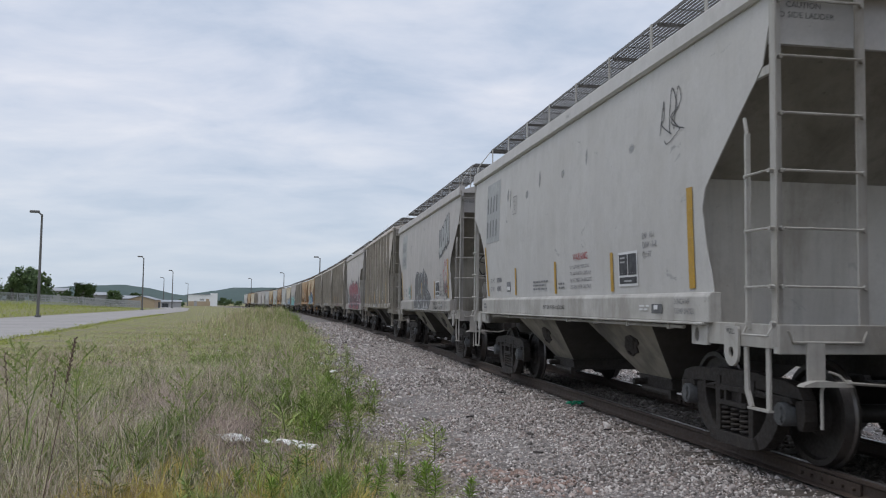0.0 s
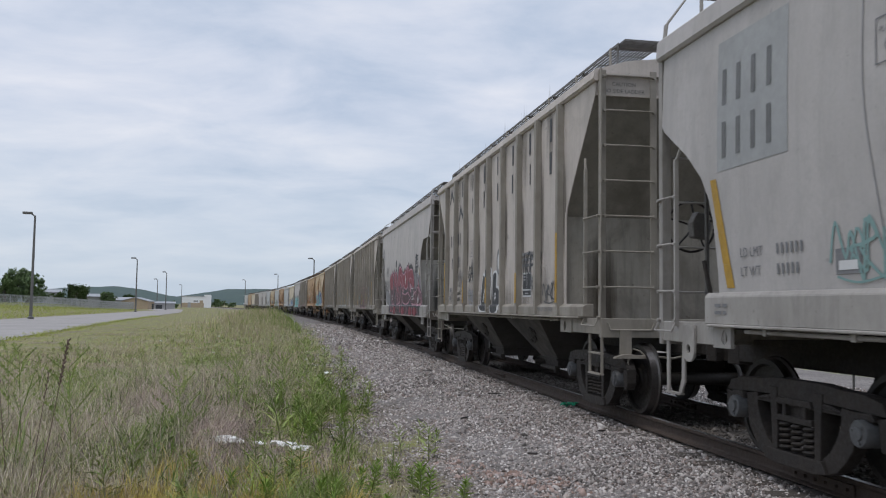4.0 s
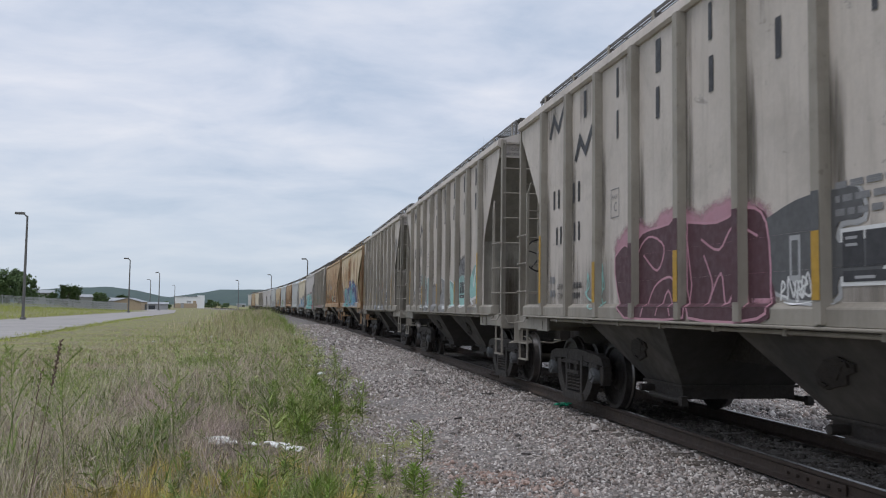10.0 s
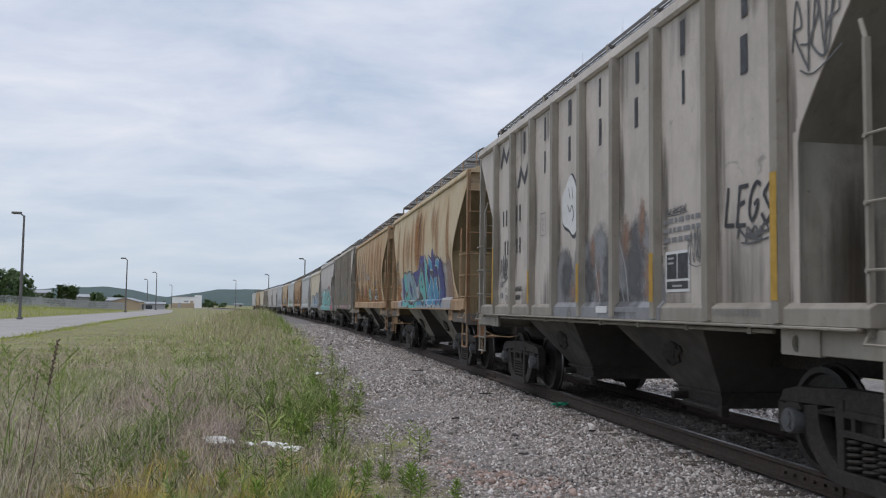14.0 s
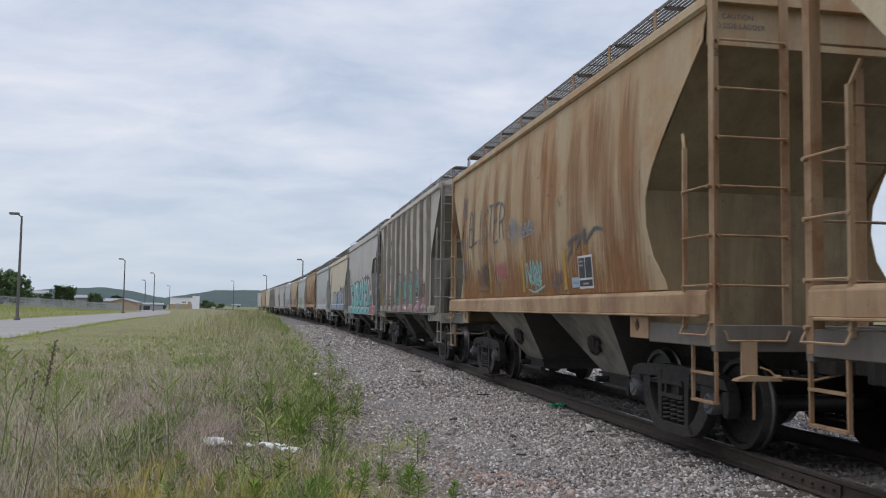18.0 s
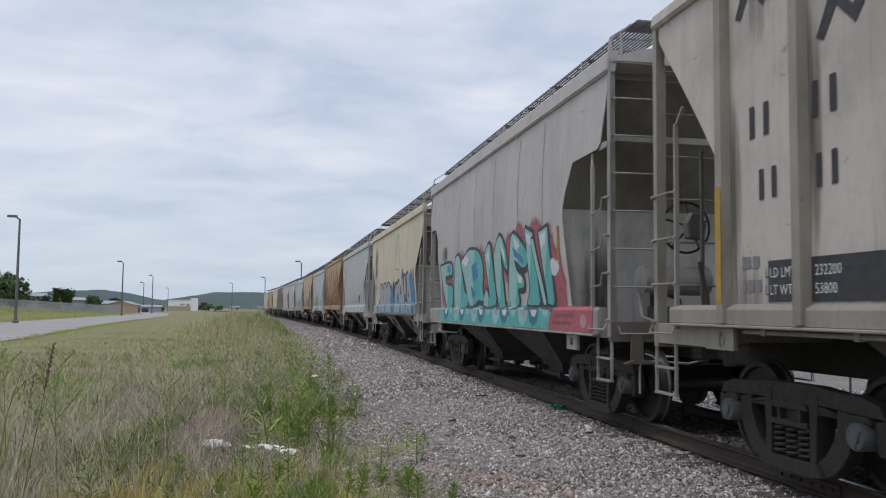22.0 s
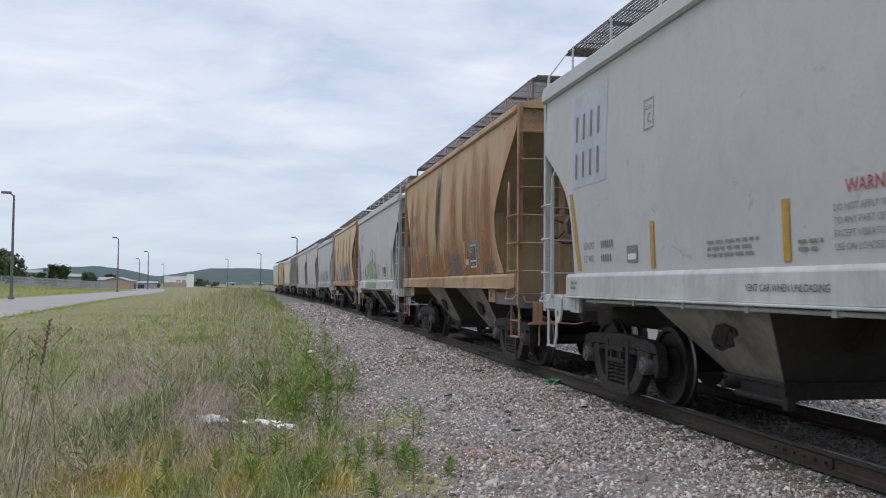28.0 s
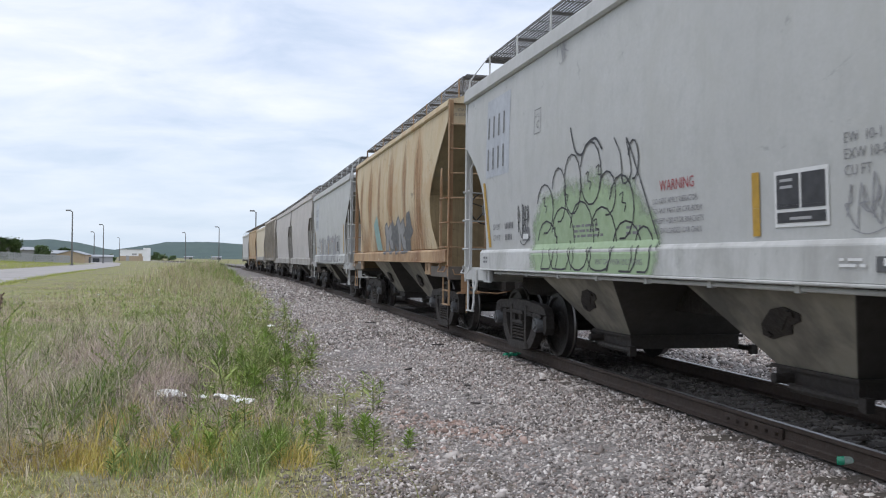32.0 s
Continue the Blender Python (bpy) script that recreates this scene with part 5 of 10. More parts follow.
def heights(x, y):
    """Ground height for arrays, without the finest waves."""
    d = np.abs(x - TRACK_X) if np.isscalar(x) else np.abs(np.where(y <= BEND_FROM, x - TRACK_X, np.hypot(x - (TRACK_X - BEND_R), y - BEND_FROM) - BEND_R))
    u = np.clip((d - 1.25) / 3.35, 0, 1)
    z = -0.20 + (GROUND_Z + 0.20) * u * u * (3 - 2 * u)
    over = np.interp(y, ROAD_Y, ROAD_FAR) - x
    w = np.clip((over - 1.5) / 24.0, 0, 1)
    return z + 1.25 * w * w * (3 - 2 * w)


def shift_bend(x, y):
    """How far the bend has carried the track to the left at y."""
    return np.where(y > BEND_FROM, (y - BEND_FROM) ** 2 / (2 * BEND_R), 0.0)


M_STONE = island_mat("crushed_stone", [(0.06, 0.054, 0.05), (0.42, 0.38, 0.36), (0.20, 0.17, 0.155), (0.70, 0.66, 0.63), (0.32, 0.25, 0.22), (0.10, 0.09, 0.085), (0.52, 0.475, 0.445), (0.20, 0.18, 0.17)], 0.9)
M_OILY = island_mat("oily_stone", [(0.06, 0.053, 0.047), (0.17, 0.152, 0.137), (0.10, 0.089, 0.08), (0.25, 0.225, 0.205)], 0.85)


def stones(name, n, x0, x1, y0, y1, size, ico, oily=False, rock=None):
    """Broken stones scattered over a strip beside the track."""
    if ico:
        p = (1 + 5 ** 0.5) / 2
        base = np.array([(-1, p, 0), (1, p, 0), (-1, -p, 0), (1, -p, 0), (0, -1, p), (0, 1, p), (0, -1, -p), (0, 1, -p), (p, 0, -1), (p, 0, 1), (-p, 0, -1), (-p, 0, 1)], float) / 1.9
        tri = np.array([(0, 11, 5), (0, 5, 1), (0, 1, 7), (0, 7, 10), (0, 10, 11), (1, 5, 9), (5, 11, 4), (11, 10, 2), (10, 7, 6), (7, 1, 8), (3, 9, 4), (3, 4, 2), (3, 2, 6), (3, 6, 8), (3, 8, 9), (4, 9, 5), (2, 4, 11), (6, 2, 10), (8, 6, 7), (9, 8, 1)])
    else:
        base = np.array([(1, 0, 0), (-1, 0, 0), (0, 1, 0), (0, -1, 0), (0, 0, 1), (0, 0, -1)], float)
        tri = np.array([(0, 2, 4), (2, 1, 4), (1, 3, 4), (3, 0, 4), (2, 0, 5), (1, 2, 5), (3, 1, 5), (0, 3, 5)])
    x, y = rng.uniform(x0, x1, n), rng.uniform(y0, y1, n)
    # ragged inner edge towards the grass, no stones on the sleepers' middles or the rails
    edge = TRACK_X - (4.15 if rock else 3.9) + 0.3 * np.sin(y * 0.9) + 0.22 * np.sin(y * 2.3 + 1) + np.clip((y - 16) / 30, 0, 0.35)
    keep = (x > edge - rng.exponential(0.75 if rock else 0.4, n)) & (np.abs(np.abs(x - TRACK_X) - 0.7535) > 0.10) & ((np.abs(x - TRACK_X) < 0.75) == oily)
    x, y = x[keep], y[keep]
    n = len(x)
    z = heights(x, y)
    x = x - shift_bend(x, y)
    s = size * rng.lognormal(0, 0.32, n)
    v = base[None] * (1 + rng.uniform(-0.42, 0.42, (n, len(base), 1))) * s[:, None, None]
    v = v * rng.uniform(0.55, 1.35, (n, 1, 3)) * np.array([1, 1, 0.75])
    a = rng.uniform(0, 2 * np.pi, n); c, q = np.cos(a)[:, None], np.sin(a)[:, None]
    tilt = rng.uniform(-0.6, 0.6, n)[:, None]
    v[..., 2] += v[..., 0] * tilt
    vx, vy = v[..., 0] * c - v[..., 1] * q, v[..., 0] * q + v[..., 1] * c
    V = np.stack([vx + x[:, None], vy + y[:, None], v[..., 2] + (z + s * rng.uniform(0.0, 0.35, n))[:, None]], -1).reshape(-1, 3)
    F = (tri[None] + (np.arange(n) * len(base))[:, None, None]).ravel()
    return joined(name, V, F, np.full(n * len(tri), 3), rock or (M_OILY if oily else M_STONE), "dark oily ballast between the rails" if oily else "pale grey and pinkish crushed stone ballast", "gravel")


stones("gravel", 105000, 0.6, 7.2, 4.4, 15.5, 0.0152, False)
stones("gravel", 52000, 0.5, 7.2, 15.5, 34, 0.0225, False)
stones("gravel", 20000, 0.4, 7.0, 34, 75, 0.04, False)
stones("gravel", 12000, 7.0, 13.0, 5, 24, 0.030, False)
stones("gravel", 1500, 0.9, 4.6, 4.4, 14, 0.021, True)
M_DIRTSTONE = island_mat("soil_caked_stone", [(0.16, 0.14, 0.12), (0.24, 0.21, 0.18), (0.11, 0.095, 0.08), (0.32, 0.28, 0.25), (0.19, 0.155, 0.125)], 0.95)
M_PINKSTONE = island_mat("pinkish_stone", [(0.33, 0.225, 0.185), (0.44, 0.345, 0.305), (0.23, 0.15, 0.12), (0.54, 0.46, 0.42)], 0.9)
stones("fine_gravel", 20000, 0.35, 2.1, 5, 13, 0.0125, False, False, M_DIRTSTONE)
stones("fine_gravel", 11000, 0.35, 1.9, 13, 24, 0.018, False, False, M_DIRTSTONE)
for _x, _y, _r, _n in ((1.9, 9.0, 0.22, 150), (2.15, 8.5, 0.25, 190), (1.75, 9.6, 0.2, 90), (2.45, 7.9, 0.3, 160), (1.6, 7.3, 0.3, 90)):
    stones("pinkish_gravel", _n, _x - _r, _x + _r, _y - 1.5 * _r, _y + 1.5 * _r, 0.021, False, False, M_PINKSTONE)
stones("oily_gravel", 9000, 4.6, 6.2, 4.4, 24, 0.026, False, True)

tie_data = []
for k in range(3):
    g = Geo().box(-1.28, 1.28, -0.11, 0.11, -0.36, -0.188)
    tm = g.mesh("tie", M_TIE, bevel=0.012)
    tie_data.append(tm)
for k in range(290):
    s = -12 + 0.50 * k
    x, y, q = track_at(s)
    t_ob = link_mesh("tie", tie_data[k % 3], TRACK)
    t_ob.matrix_basis = pose(x + 0.03 * math.sin(k * 2.1), y, 0.004 * math.sin(k * 1.7), 0, 0, math.degrees(q) + 1.2 * math.sin(k * 3.3))


# ---- grass ----
M_GRASS = island_mat("field_grass", [(0.238, 0.243, 0.106), (0.475, 0.432, 0.254), (0.605, 0.513, 0.371), (0.367, 0.389, 0.148), (0.626, 0.529, 0.413), (0.454, 0.432, 0.191), (0.313, 0.248, 0.196), (0.389, 0.313, 0.265)], 0.8)
M_LAWN = island_mat("short_grass", [(0.29, 0.36, 0.08), (0.40, 0.43, 0.12), (0.35, 0.39, 0.10), (0.43, 0.42, 0.16)], 0.85)
M_STRAW = island_mat("dry_stalks", [(0.491, 0.404, 0.338), (0.662, 0.562, 0.454), (0.401, 0.325, 0.278), (0.541, 0.483, 0.312), (0.241, 0.187, 0.171)], 0.9)
M_SEED = island_mat("seed_heads", [(0.638, 0.571, 0.464), (0.538, 0.504, 0.324), (0.75, 0.672, 0.529), (0.47, 0.392, 0.346)], 0.9)
M_LEAF = island_mat("weed_leaves", [(0.142, 0.202, 0.0554), (0.227, 0.301, 0.0878), (0.321, 0.389, 0.13), (0.189, 0.244, 0.0693), (0.378, 0.405, 0.157)], 0.65)
M_TWIG = island_mat("dead_twigs", [(0.16, 0.125, 0.115), (0.24, 0.19, 0.175), (0.31, 0.255, 0.235), (0.13, 0.10, 0.09)], 0.9)
M_YGRASS = island_mat("yellow_tufts", [(0.524, 0.447, 0.106), (0.625, 0.505, 0.158), (0.544, 0.389, 0.141), (0.423, 0.418, 0.106)], 0.8)


def blades(name, x, y, tall, wide, lean, material, label, category, z=None):
    """Bent grass blades, one at each place."""
    n = len(x)
    z = heights(x, y) - 0.01 if z is None else z
    a = rng.uniform(0, 2 * np.pi, n)
    b = rng.uniform(0, 2 * np.pi, n)
    dx, dy = np.cos(a) * wide / 2, np.sin(a) * wide / 2
    lx, ly = np.cos(b) * lean * tall, np.sin(b) * lean * tall
    rows = []
    for h, w, l in ((0, 1.0, 0), (0.5, 0.8, 0.28), (1.0, 0.12, 1.0)):
        px, py, pz = x + lx * l, y + ly * l, z + tall * h * np.sqrt(np.clip(1 - (lean * l) ** 2 * 0.5, 0.2, 1))
        rows += [np.stack([px - dx * w, py - dy * w, pz], -1), np.stack([px + dx * w, py + dy * w, pz], -1)]
    V = np.stack(rows, 1).reshape(-1, 3)
    quad = np.array([(0, 1, 3, 2), (2, 3, 5, 4)])
    F = (quad[None] + (np.arange(n) * 6)[:, None, None]).ravel()
    return joined(name, V, F, np.full(2 * n, 4), material, label, category)


def patchy(x, y, scale, seed):
    """Smooth random patches between about -1 and 1."""
    r = np.random.default_rng(seed)
    out = np.zeros_like(x)
    for k in range(7):
        a, f = r.uniform(0, np.pi), scale * r.uniform(0.6, 1.9)
        out += np.sin((x * np.cos(a) + y * np.sin(a)) * f + r.uniform(0, 6.3))
    return out / 2.6


def clumpy(n, y0, y1, power, spread, right):
    """Places over the field that the path looks across, thinning with distance, gathered in clumps."""
    m = max(n // 14, 1)
    cy = y0 + (y1 - y0) * rng.uniform(0, 1, m) ** power
    left = -0.36 * cy - 2.5
    cx = left + (right - left) * rng.uniform(0, 1, m)
    k = rng.integers(0, m, n)
    return cx[k] + rng.normal(0, spread, n) * (1 + cy[k] * 0.03), cy[k] + rng.normal(0, spread, n) * (1 + cy[k] * 0.03)


def off_road(x, y, margin=0.5):
    near, far = np.interp(y, ROAD_Y, ROAD_NEAR), np.interp(y, ROAD_Y, ROAD_FAR)
    edge = TRACK_X - 4.1 + np.clip((y - 16) / 30, 0, 0.35) + 0.35 * np.sin(y * 0.9) - shift_bend(x, y) + rng.exponential(0.22, len(x)) - 0.35 * rng.uniform(0, 1, len(x))
    return ((x > near + margin) | (x < far - margin)) & (x < edge)


BARE = [(-0.2, 10.1, 0.65, 0.75), (-1.5, 9.2, 0.6, 0.7), (-0.9, 7.6, 0.5, 0.5), (0.4, 12.6, 0.4, 0.8), (-1.4, 13.9, 0.4, 0.6), (0.3, 8.6, 0.35, 0.5), (-2.6, 16.0, 0.7, 0.8), (0.2, 15.8, 0.4, 0.9)]


def sow(name, n, y0, y1, power, spread, right, tall, wide, lean, material, label, sd=0.3, patch=None):
    x, y = clumpy(n, y0, y1, power, spread, right)
    k = off_road(x, y)
    if patch:   # (scale, seed, threshold): grows in patches only
        k &= patchy(x, y, patch[0], patch[1]) > patch[2] + rng.normal(0, 0.25, n)
    # the stony ground nearest the ballast is half bare
    k &= rng.uniform(0, 1, n) > 0.68 * np.clip((x + 0.5 + 0.01 * y) / 1.4, 0, 1) * np.clip((44 - y) / 20, 0, 1)
    for bx, by, ba, bb in BARE:   # trodden, half-bare spots
        inside = ((x - bx) / ba) ** 2 + ((y - by) / bb) ** 2 < rng.uniform(0.5, 1.2, n)
        k &= ~(inside & (rng.uniform(0, 1, n) < 0.82))
    x, y = x[k], y[k]
    t = tall * rng.lognormal(0, sd, len(x))
    t = t * (1 + 0.35 * patchy(x, y, 0.8, 99))
    # the field nearest the road is mown short
    mown = np.clip((np.interp(y, ROAD_Y, ROAD_NEAR) + np.clip(2.5 + 0.11 * (y - 15), 1.5, 9.5) - x) / 4.0, 0, 1)
    # beyond the tangle the growth is low but for a strip by the ballast
    t = t * (1 - 0.6 * np.clip((y - 17) / 6, 0, 1) * np.clip((-0.6 - x) / 1.5, 0, 1))
    t = np.clip(t * (1 - 0.75 * mown), 0.02, 2)
    return blades(name, x, y, t, wide, rng.uniform(0.15, lean, len(x)), material, label, "grass")


M_BUSH = island_mat("dark_leaves", [(0.075, 0.132, 0.0264), (0.138, 0.204, 0.0456), (0.225, 0.3, 0.072), (0.1, 0.156, 0.0336)], 0.6)
M_FRESHGRASS = island_mat("fresh_grass", [(0.24, 0.34, 0.07), (0.36, 0.46, 0.11), (0.44, 0.50, 0.15)], 0.7)
M_MAUVE = island_mat("mauve_stems", [(0.478, 0.363, 0.329), (0.607, 0.482, 0.438), (0.358, 0.263, 0.241), (0.674, 0.557, 0.471), (0.249, 0.179, 0.164)], 0.9)
FIELD = "mixed green and drying grass of the field"
sow("grass", 47000, 4.5, 17, 0.9, 0.13, 1.2, 0.13, 0.009, 1.7, M_GRASS, FIELD, 0.5)
sow("grass", 40000, 15, 36, 0.9, 0.30, 1.2, 0.16, 0.013, 1.2, M_GRASS, FIELD, 0.45)
sow("grass", 28000, 32, 90, 0.9, 0.7, 1.0, 0.22, 0.022, 0.9, M_GRASS, FIELD)
sow("grass", 52000, 16, 100, 0.8, 0.8, -1.5, 0.08, 0.022, 0.8, M_LAWN, "short yellow-green grass beside the road")
sow("green_grass", 14000, 5, 20, 0.9, 0.10, 0.2, 0.20, 0.009, 1.1, M_LEAF, "fresh green grass in patches", 0.45, (0.9, 11, -0.05))
sow("green_grass", 20000, 18, 50, 0.9, 0.30, 0.8, 0.22, 0.012, 1.0, M_LEAF, "fresh green grass in patches", 0.35, (0.6, 12, 0.2))
sow("dry_grass", 15000, 7.5, 20, 0.9, 0.16, 0.3, 0.32, 0.0045, 1.7, M_STRAW, "dry purplish grass stalks", 0.45, (1.6, 13, 0.05))
sow("dry_grass", 26000, 18, 42, 0.9, 0.4, 0.6, 0.34, 0.007, 1.5, M_STRAW, "dry purplish grass stalks", 0.4, (1.3, 14, 0.15))
sow("dead_twigs", 30000, 5.5, 16, 0.9, 0.22, 0.3, 0.24, 0.003, 1.7, M_TWIG, "tangle of dark dead twigs in the grass", 0.45, (0.8, 15, -0.05))
sow("dead_twigs", 14000, 15, 34, 0.9, 0.4, 0.4, 0.28, 0.005, 1.5, M_TWIG, "tangle of dark dead twigs in the grass", 0.4, (0.6, 19, 0.1))
sow("seed_grass", 3000, 7, 16, 0.9, 0.25, -0.9, 0.62, 0.0035, 1.2, M_SEED, "tall pale grasses gone to seed", 0.3, (1.5, 20, 0.2))
sow("tangled_grass", 42000, 8, 30, 0.9, 0.20, 0.4, 0.29, 0.006, 1.45, M_MAUVE, "mauve-brown tangle of last year's stems", 0.45, (1.9, 31, -0.05))
sow("leafy_growth", 15000, 11, 34, 0.9, 0.16, 0.7, 0.19, 0.017, 1.0, M_LEAF, "leafy green growth in patches", 0.45, (2.3, 32, 0.30))
sow("leafy_growth", 16000, 8.5, 28, 0.9, 0.12, -0.4, 0.21, 0.017, 1.1, M_BUSH, "dark leafy growth in patches", 0.45, (2.8, 34, 0.50))
sow("bright_growth", 13000, 10, 38, 0.9, 0.18, 0.3, 0.22, 0.014, 1.0, M_FRESHGRASS, "bright green growth in patches", 0.4, (1.7, 33, 0.50))
sow("leafy_growth", 12000, 8.5, 22, 0.9, 0.11, 1.1, 0.15, 0.020, 1.0, M_LEAF, "low broad-leaved growth in patches", 0.45, (3.3, 36, 0.55))
sow("leafy_growth", 6000, 8.5, 24, 0.9, 0.10, 1.2, 0.22, 0.018, 1.0, M_BUSH, "dark leafy growth in patches", 0.45, (3.9, 37, 0.60))
sow("yellow_grass", 12000, 4.5, 9.5, 1.0, 0.12, 0.8, 0.13, 0.006, 1.0, M_YGRASS, "yellowing grass tufts", 0.35, (1.1, 16, 0.05))


def clump(name, label, spots, tall, wide, lean, material):
    """Dense tufts round chosen spots (x, y, radius, blades)."""
    xs, ys, ts = [], [], []
    for x, y, r, n in spots:
        a, d = rng.uniform(0, 2 * np.pi, n), r * np.sqrt(rng.uniform(0, 1, n))
        xs.append(x + d * np.cos(a)); ys.append(y + 1.6 * d * np.sin(a))
        ts.append(tall * rng.lognormal(0, 0.35, n) * (1.15 - 0.6 * d / r))
    x, y, t = np.concatenate(xs), np.concatenate(ys), np.concatenate(ts)
    return blades(name, x, y, t, wide, rng.uniform(0.2, lean, len(x)), material, label, "grass")


clump("leafy_clump", "dark green leafy clumps among the dry grass", [(-1.48, 11.8, 0.34, 800), (-1.2, 12.6, 0.3, 500), (-0.25, 14.1, 0.22, 220), (-0.45, 17.2, 0.4, 500), (0.3, 12.4, 0.14, 110), (0.55, 15.5, 0.16, 120), (0.8, 18.5, 0.2, 120), (-0.12, 14.2, 0.35, 520), (-0.86, 14.8, 0.3, 380), (-1.57, 10.6, 0.3, 420), (0.77, 14.6, 0.2, 160), (1.18, 14.3, 0.12, 70), (0.67, 10.5, 0.14, 70)], 0.30, 0.016, 1.2, M_BUSH)
clump("green_tuft", "bright green tufts in the field", [(-3.4, 14.5, 0.5, 420), (-1.9, 11.0, 0.35, 300), (-2.5, 9.6, 0.4, 380), (-3.6, 11.2, 0.5, 380), (-1.5, 15.2, 0.4, 300), (-2.7, 21.5, 0.7, 500), (-4.2, 18.5, 0.7, 500), (-2.9, 17.6, 0.6, 900), (-2.2, 26.0, 0.8, 900), (-0.3, 9.1, 0.2, 260), (0.15, 8.0, 0.2, 300), (0.45, 8.7, 0.15, 220), (-2.3, 8.4, 0.35, 500), (-3.0, 9.4, 0.4, 400), (-4.6, 22, 0.8, 800), (0.3, 21, 0.5, 500), (-0.9, 19.0, 0.4, 400), (0.75, 10.2, 0.12, 120), (-2.0, 13.6, 0.3, 300), (-3.5, 21.0, 0.9, 900), (-2.33, 27.9, 0.8, 1100), (0.6, 34.5, 0.7, 900), (0.41, 8.0, 0.3, 420), (0.1, 7.5, 0.3, 420), (-0.7, 7.6, 0.25, 300)], 0.20, 0.009, 1.1, M_LEAF)
clump("yellow_tuft", "yellowing grass tufts on bare soil", [(-1.12, 9.3, 0.22, 420), (-0.95, 10.0, 0.2, 320), (-1.2, 8.1, 0.3, 600), (-0.62, 8.5, 0.22, 400), (-1.7, 8.0, 0.3, 500), (-0.2, 7.7, 0.25, 400), (0.1, 9.6, 0.15, 160), (-2.6, 7.7, 0.3, 400), (0.55, 7.6, 0.2, 300), (-1.36, 8.1, 0.3, 500), (-0.4, 8.8, 0.22, 360), (-0.9, 7.8, 0.3, 420), (-0.1, 8.3, 0.22, 300)], 0.17, 0.007, 0.9, M_YGRASS)
clump("dry_tangle", "pale tangle of dry purplish stems", [(-1.9, 15.8, 0.8, 1500), (-0.85, 12.3, 0.45, 900), (-2.6, 11.2, 0.7, 1500), (-0.9, 11.3, 0.35, 500), (-3.6, 12.6, 0.8, 1300), (-1.4, 19.5, 0.9, 1200), (-3.0, 8.6, 0.5, 900), (-4.6, 17, 1.0, 1300), (0.3, 17.2, 0.4, 400)], 0.30, 0.005, 1.8, M_STRAW)
clump("dry_tangle", "mauve heap of fallen stems", [(-1.35, 12.6, 0.7, 1500), (-0.95, 11.9, 0.45, 800), (-1.9, 13.4, 0.7, 1000), (-0.75, 13.6, 0.5, 700), (-2.6, 12.4, 0.6, 700), (-1.0, 11.3, 0.5, 600), (-2.2, 14.4, 0.8, 700), (-0.9, 16.5, 0.8, 700)], 0.30, 0.006, 1.5, M_MAUVE)
clump("seed_stems", "tall pale wispy stems gone to seed", [(-2.7, 8.4, 0.6, 120), (-3.3, 10.0, 0.8, 200), (-2.1, 9.6, 0.5, 120), (-2.9, 12.0, 0.9, 300), (-4.3, 13.0, 1.0, 300), (-1.5, 13.5, 0.7, 160), (-0.6, 15.5, 0.8, 150), (-2.4, 18.0, 1.2, 240), (-0.2, 20.0, 1.0, 160), (-3.6, 9.0, 0.8, 260), (-2.4, 7.8, 0.5, 160), (-3.2, 8.2, 0.6, 200), (-4.4, 11.0, 0.9, 240), (-2.0, 11.0, 0.7, 160), (-3.6, 14.5, 1.0, 240), (-5.2, 15.5, 1.0, 200), (-2.8, 20.5, 1.3, 260), (-1.0, 22.5, 1.2, 200)], 0.62, 0.0036, 1.35, M_SEED)
clump("dry_tangle", "dark tangle of dead stems", [(-1.7, 14.8, 0.8, 1000), (-0.7, 12.0, 0.45, 700), (-2.3, 10.6, 0.6, 900), (-3.4, 11.8, 0.7, 800), (-0.6, 10.6, 0.3, 350)], 0.28, 0.005, 1.8, M_TWIG)


clump("dead_litter", "thin mat of dead stems on stony soil", [(0.75, 8.2, 0.5, 420), (1.15, 9.2, 0.45, 300), (0.9, 10.6, 0.5, 380), (0.6, 12.2, 0.6, 420), (1.3, 7.4, 0.45, 260), (1.35, 12.0, 0.4, 180), (0.9, 14.5, 0.6, 360), (0.7, 17.5, 0.7, 380)], 0.07, 0.0045, 2.4, M_TWIG)
clump("dead_litter", "thin mat of pale stems on stony soil", [(0.6, 8.6, 0.5, 300), (1.0, 9.8, 0.5, 200), (0.7, 11.4, 0.5, 260), (1.2, 8.0, 0.5, 180), (0.8, 13.6, 0.6, 240)], 0.10, 0.004, 2.2, M_STRAW)
clump("margin_grass", "sparse green blades on the stony margin", [(0.7, 8.0, 0.5, 150), (1.1, 7.4, 0.4, 90), (0.9, 9.6, 0.4, 110), (0.7, 11.6, 0.5, 160), (1.2, 10.6, 0.3, 60), (1.0, 13.0, 0.4, 110), (0.9, 16.0, 0.5, 140), (1.0, 19.5, 0.6, 160)], 0.12, 0.007, 1.0, M_LEAF)
clump("leafy_clump", "dark green leafy growth at the ballast edge", [(0.1, 13.6, 0.3, 160), (0.35, 15.0, 0.25, 110), (0.55, 18.0, 0.35, 160), (-1.9, 9.9, 0.4, 240), (-2.9, 13.4, 0.5, 300), (-0.7, 14.6, 0.4, 200), (0.4, 21.0, 0.5, 200), (-3.9, 15.8, 0.6, 300)], 0.26, 0.012, 1.2, M_LEAF)
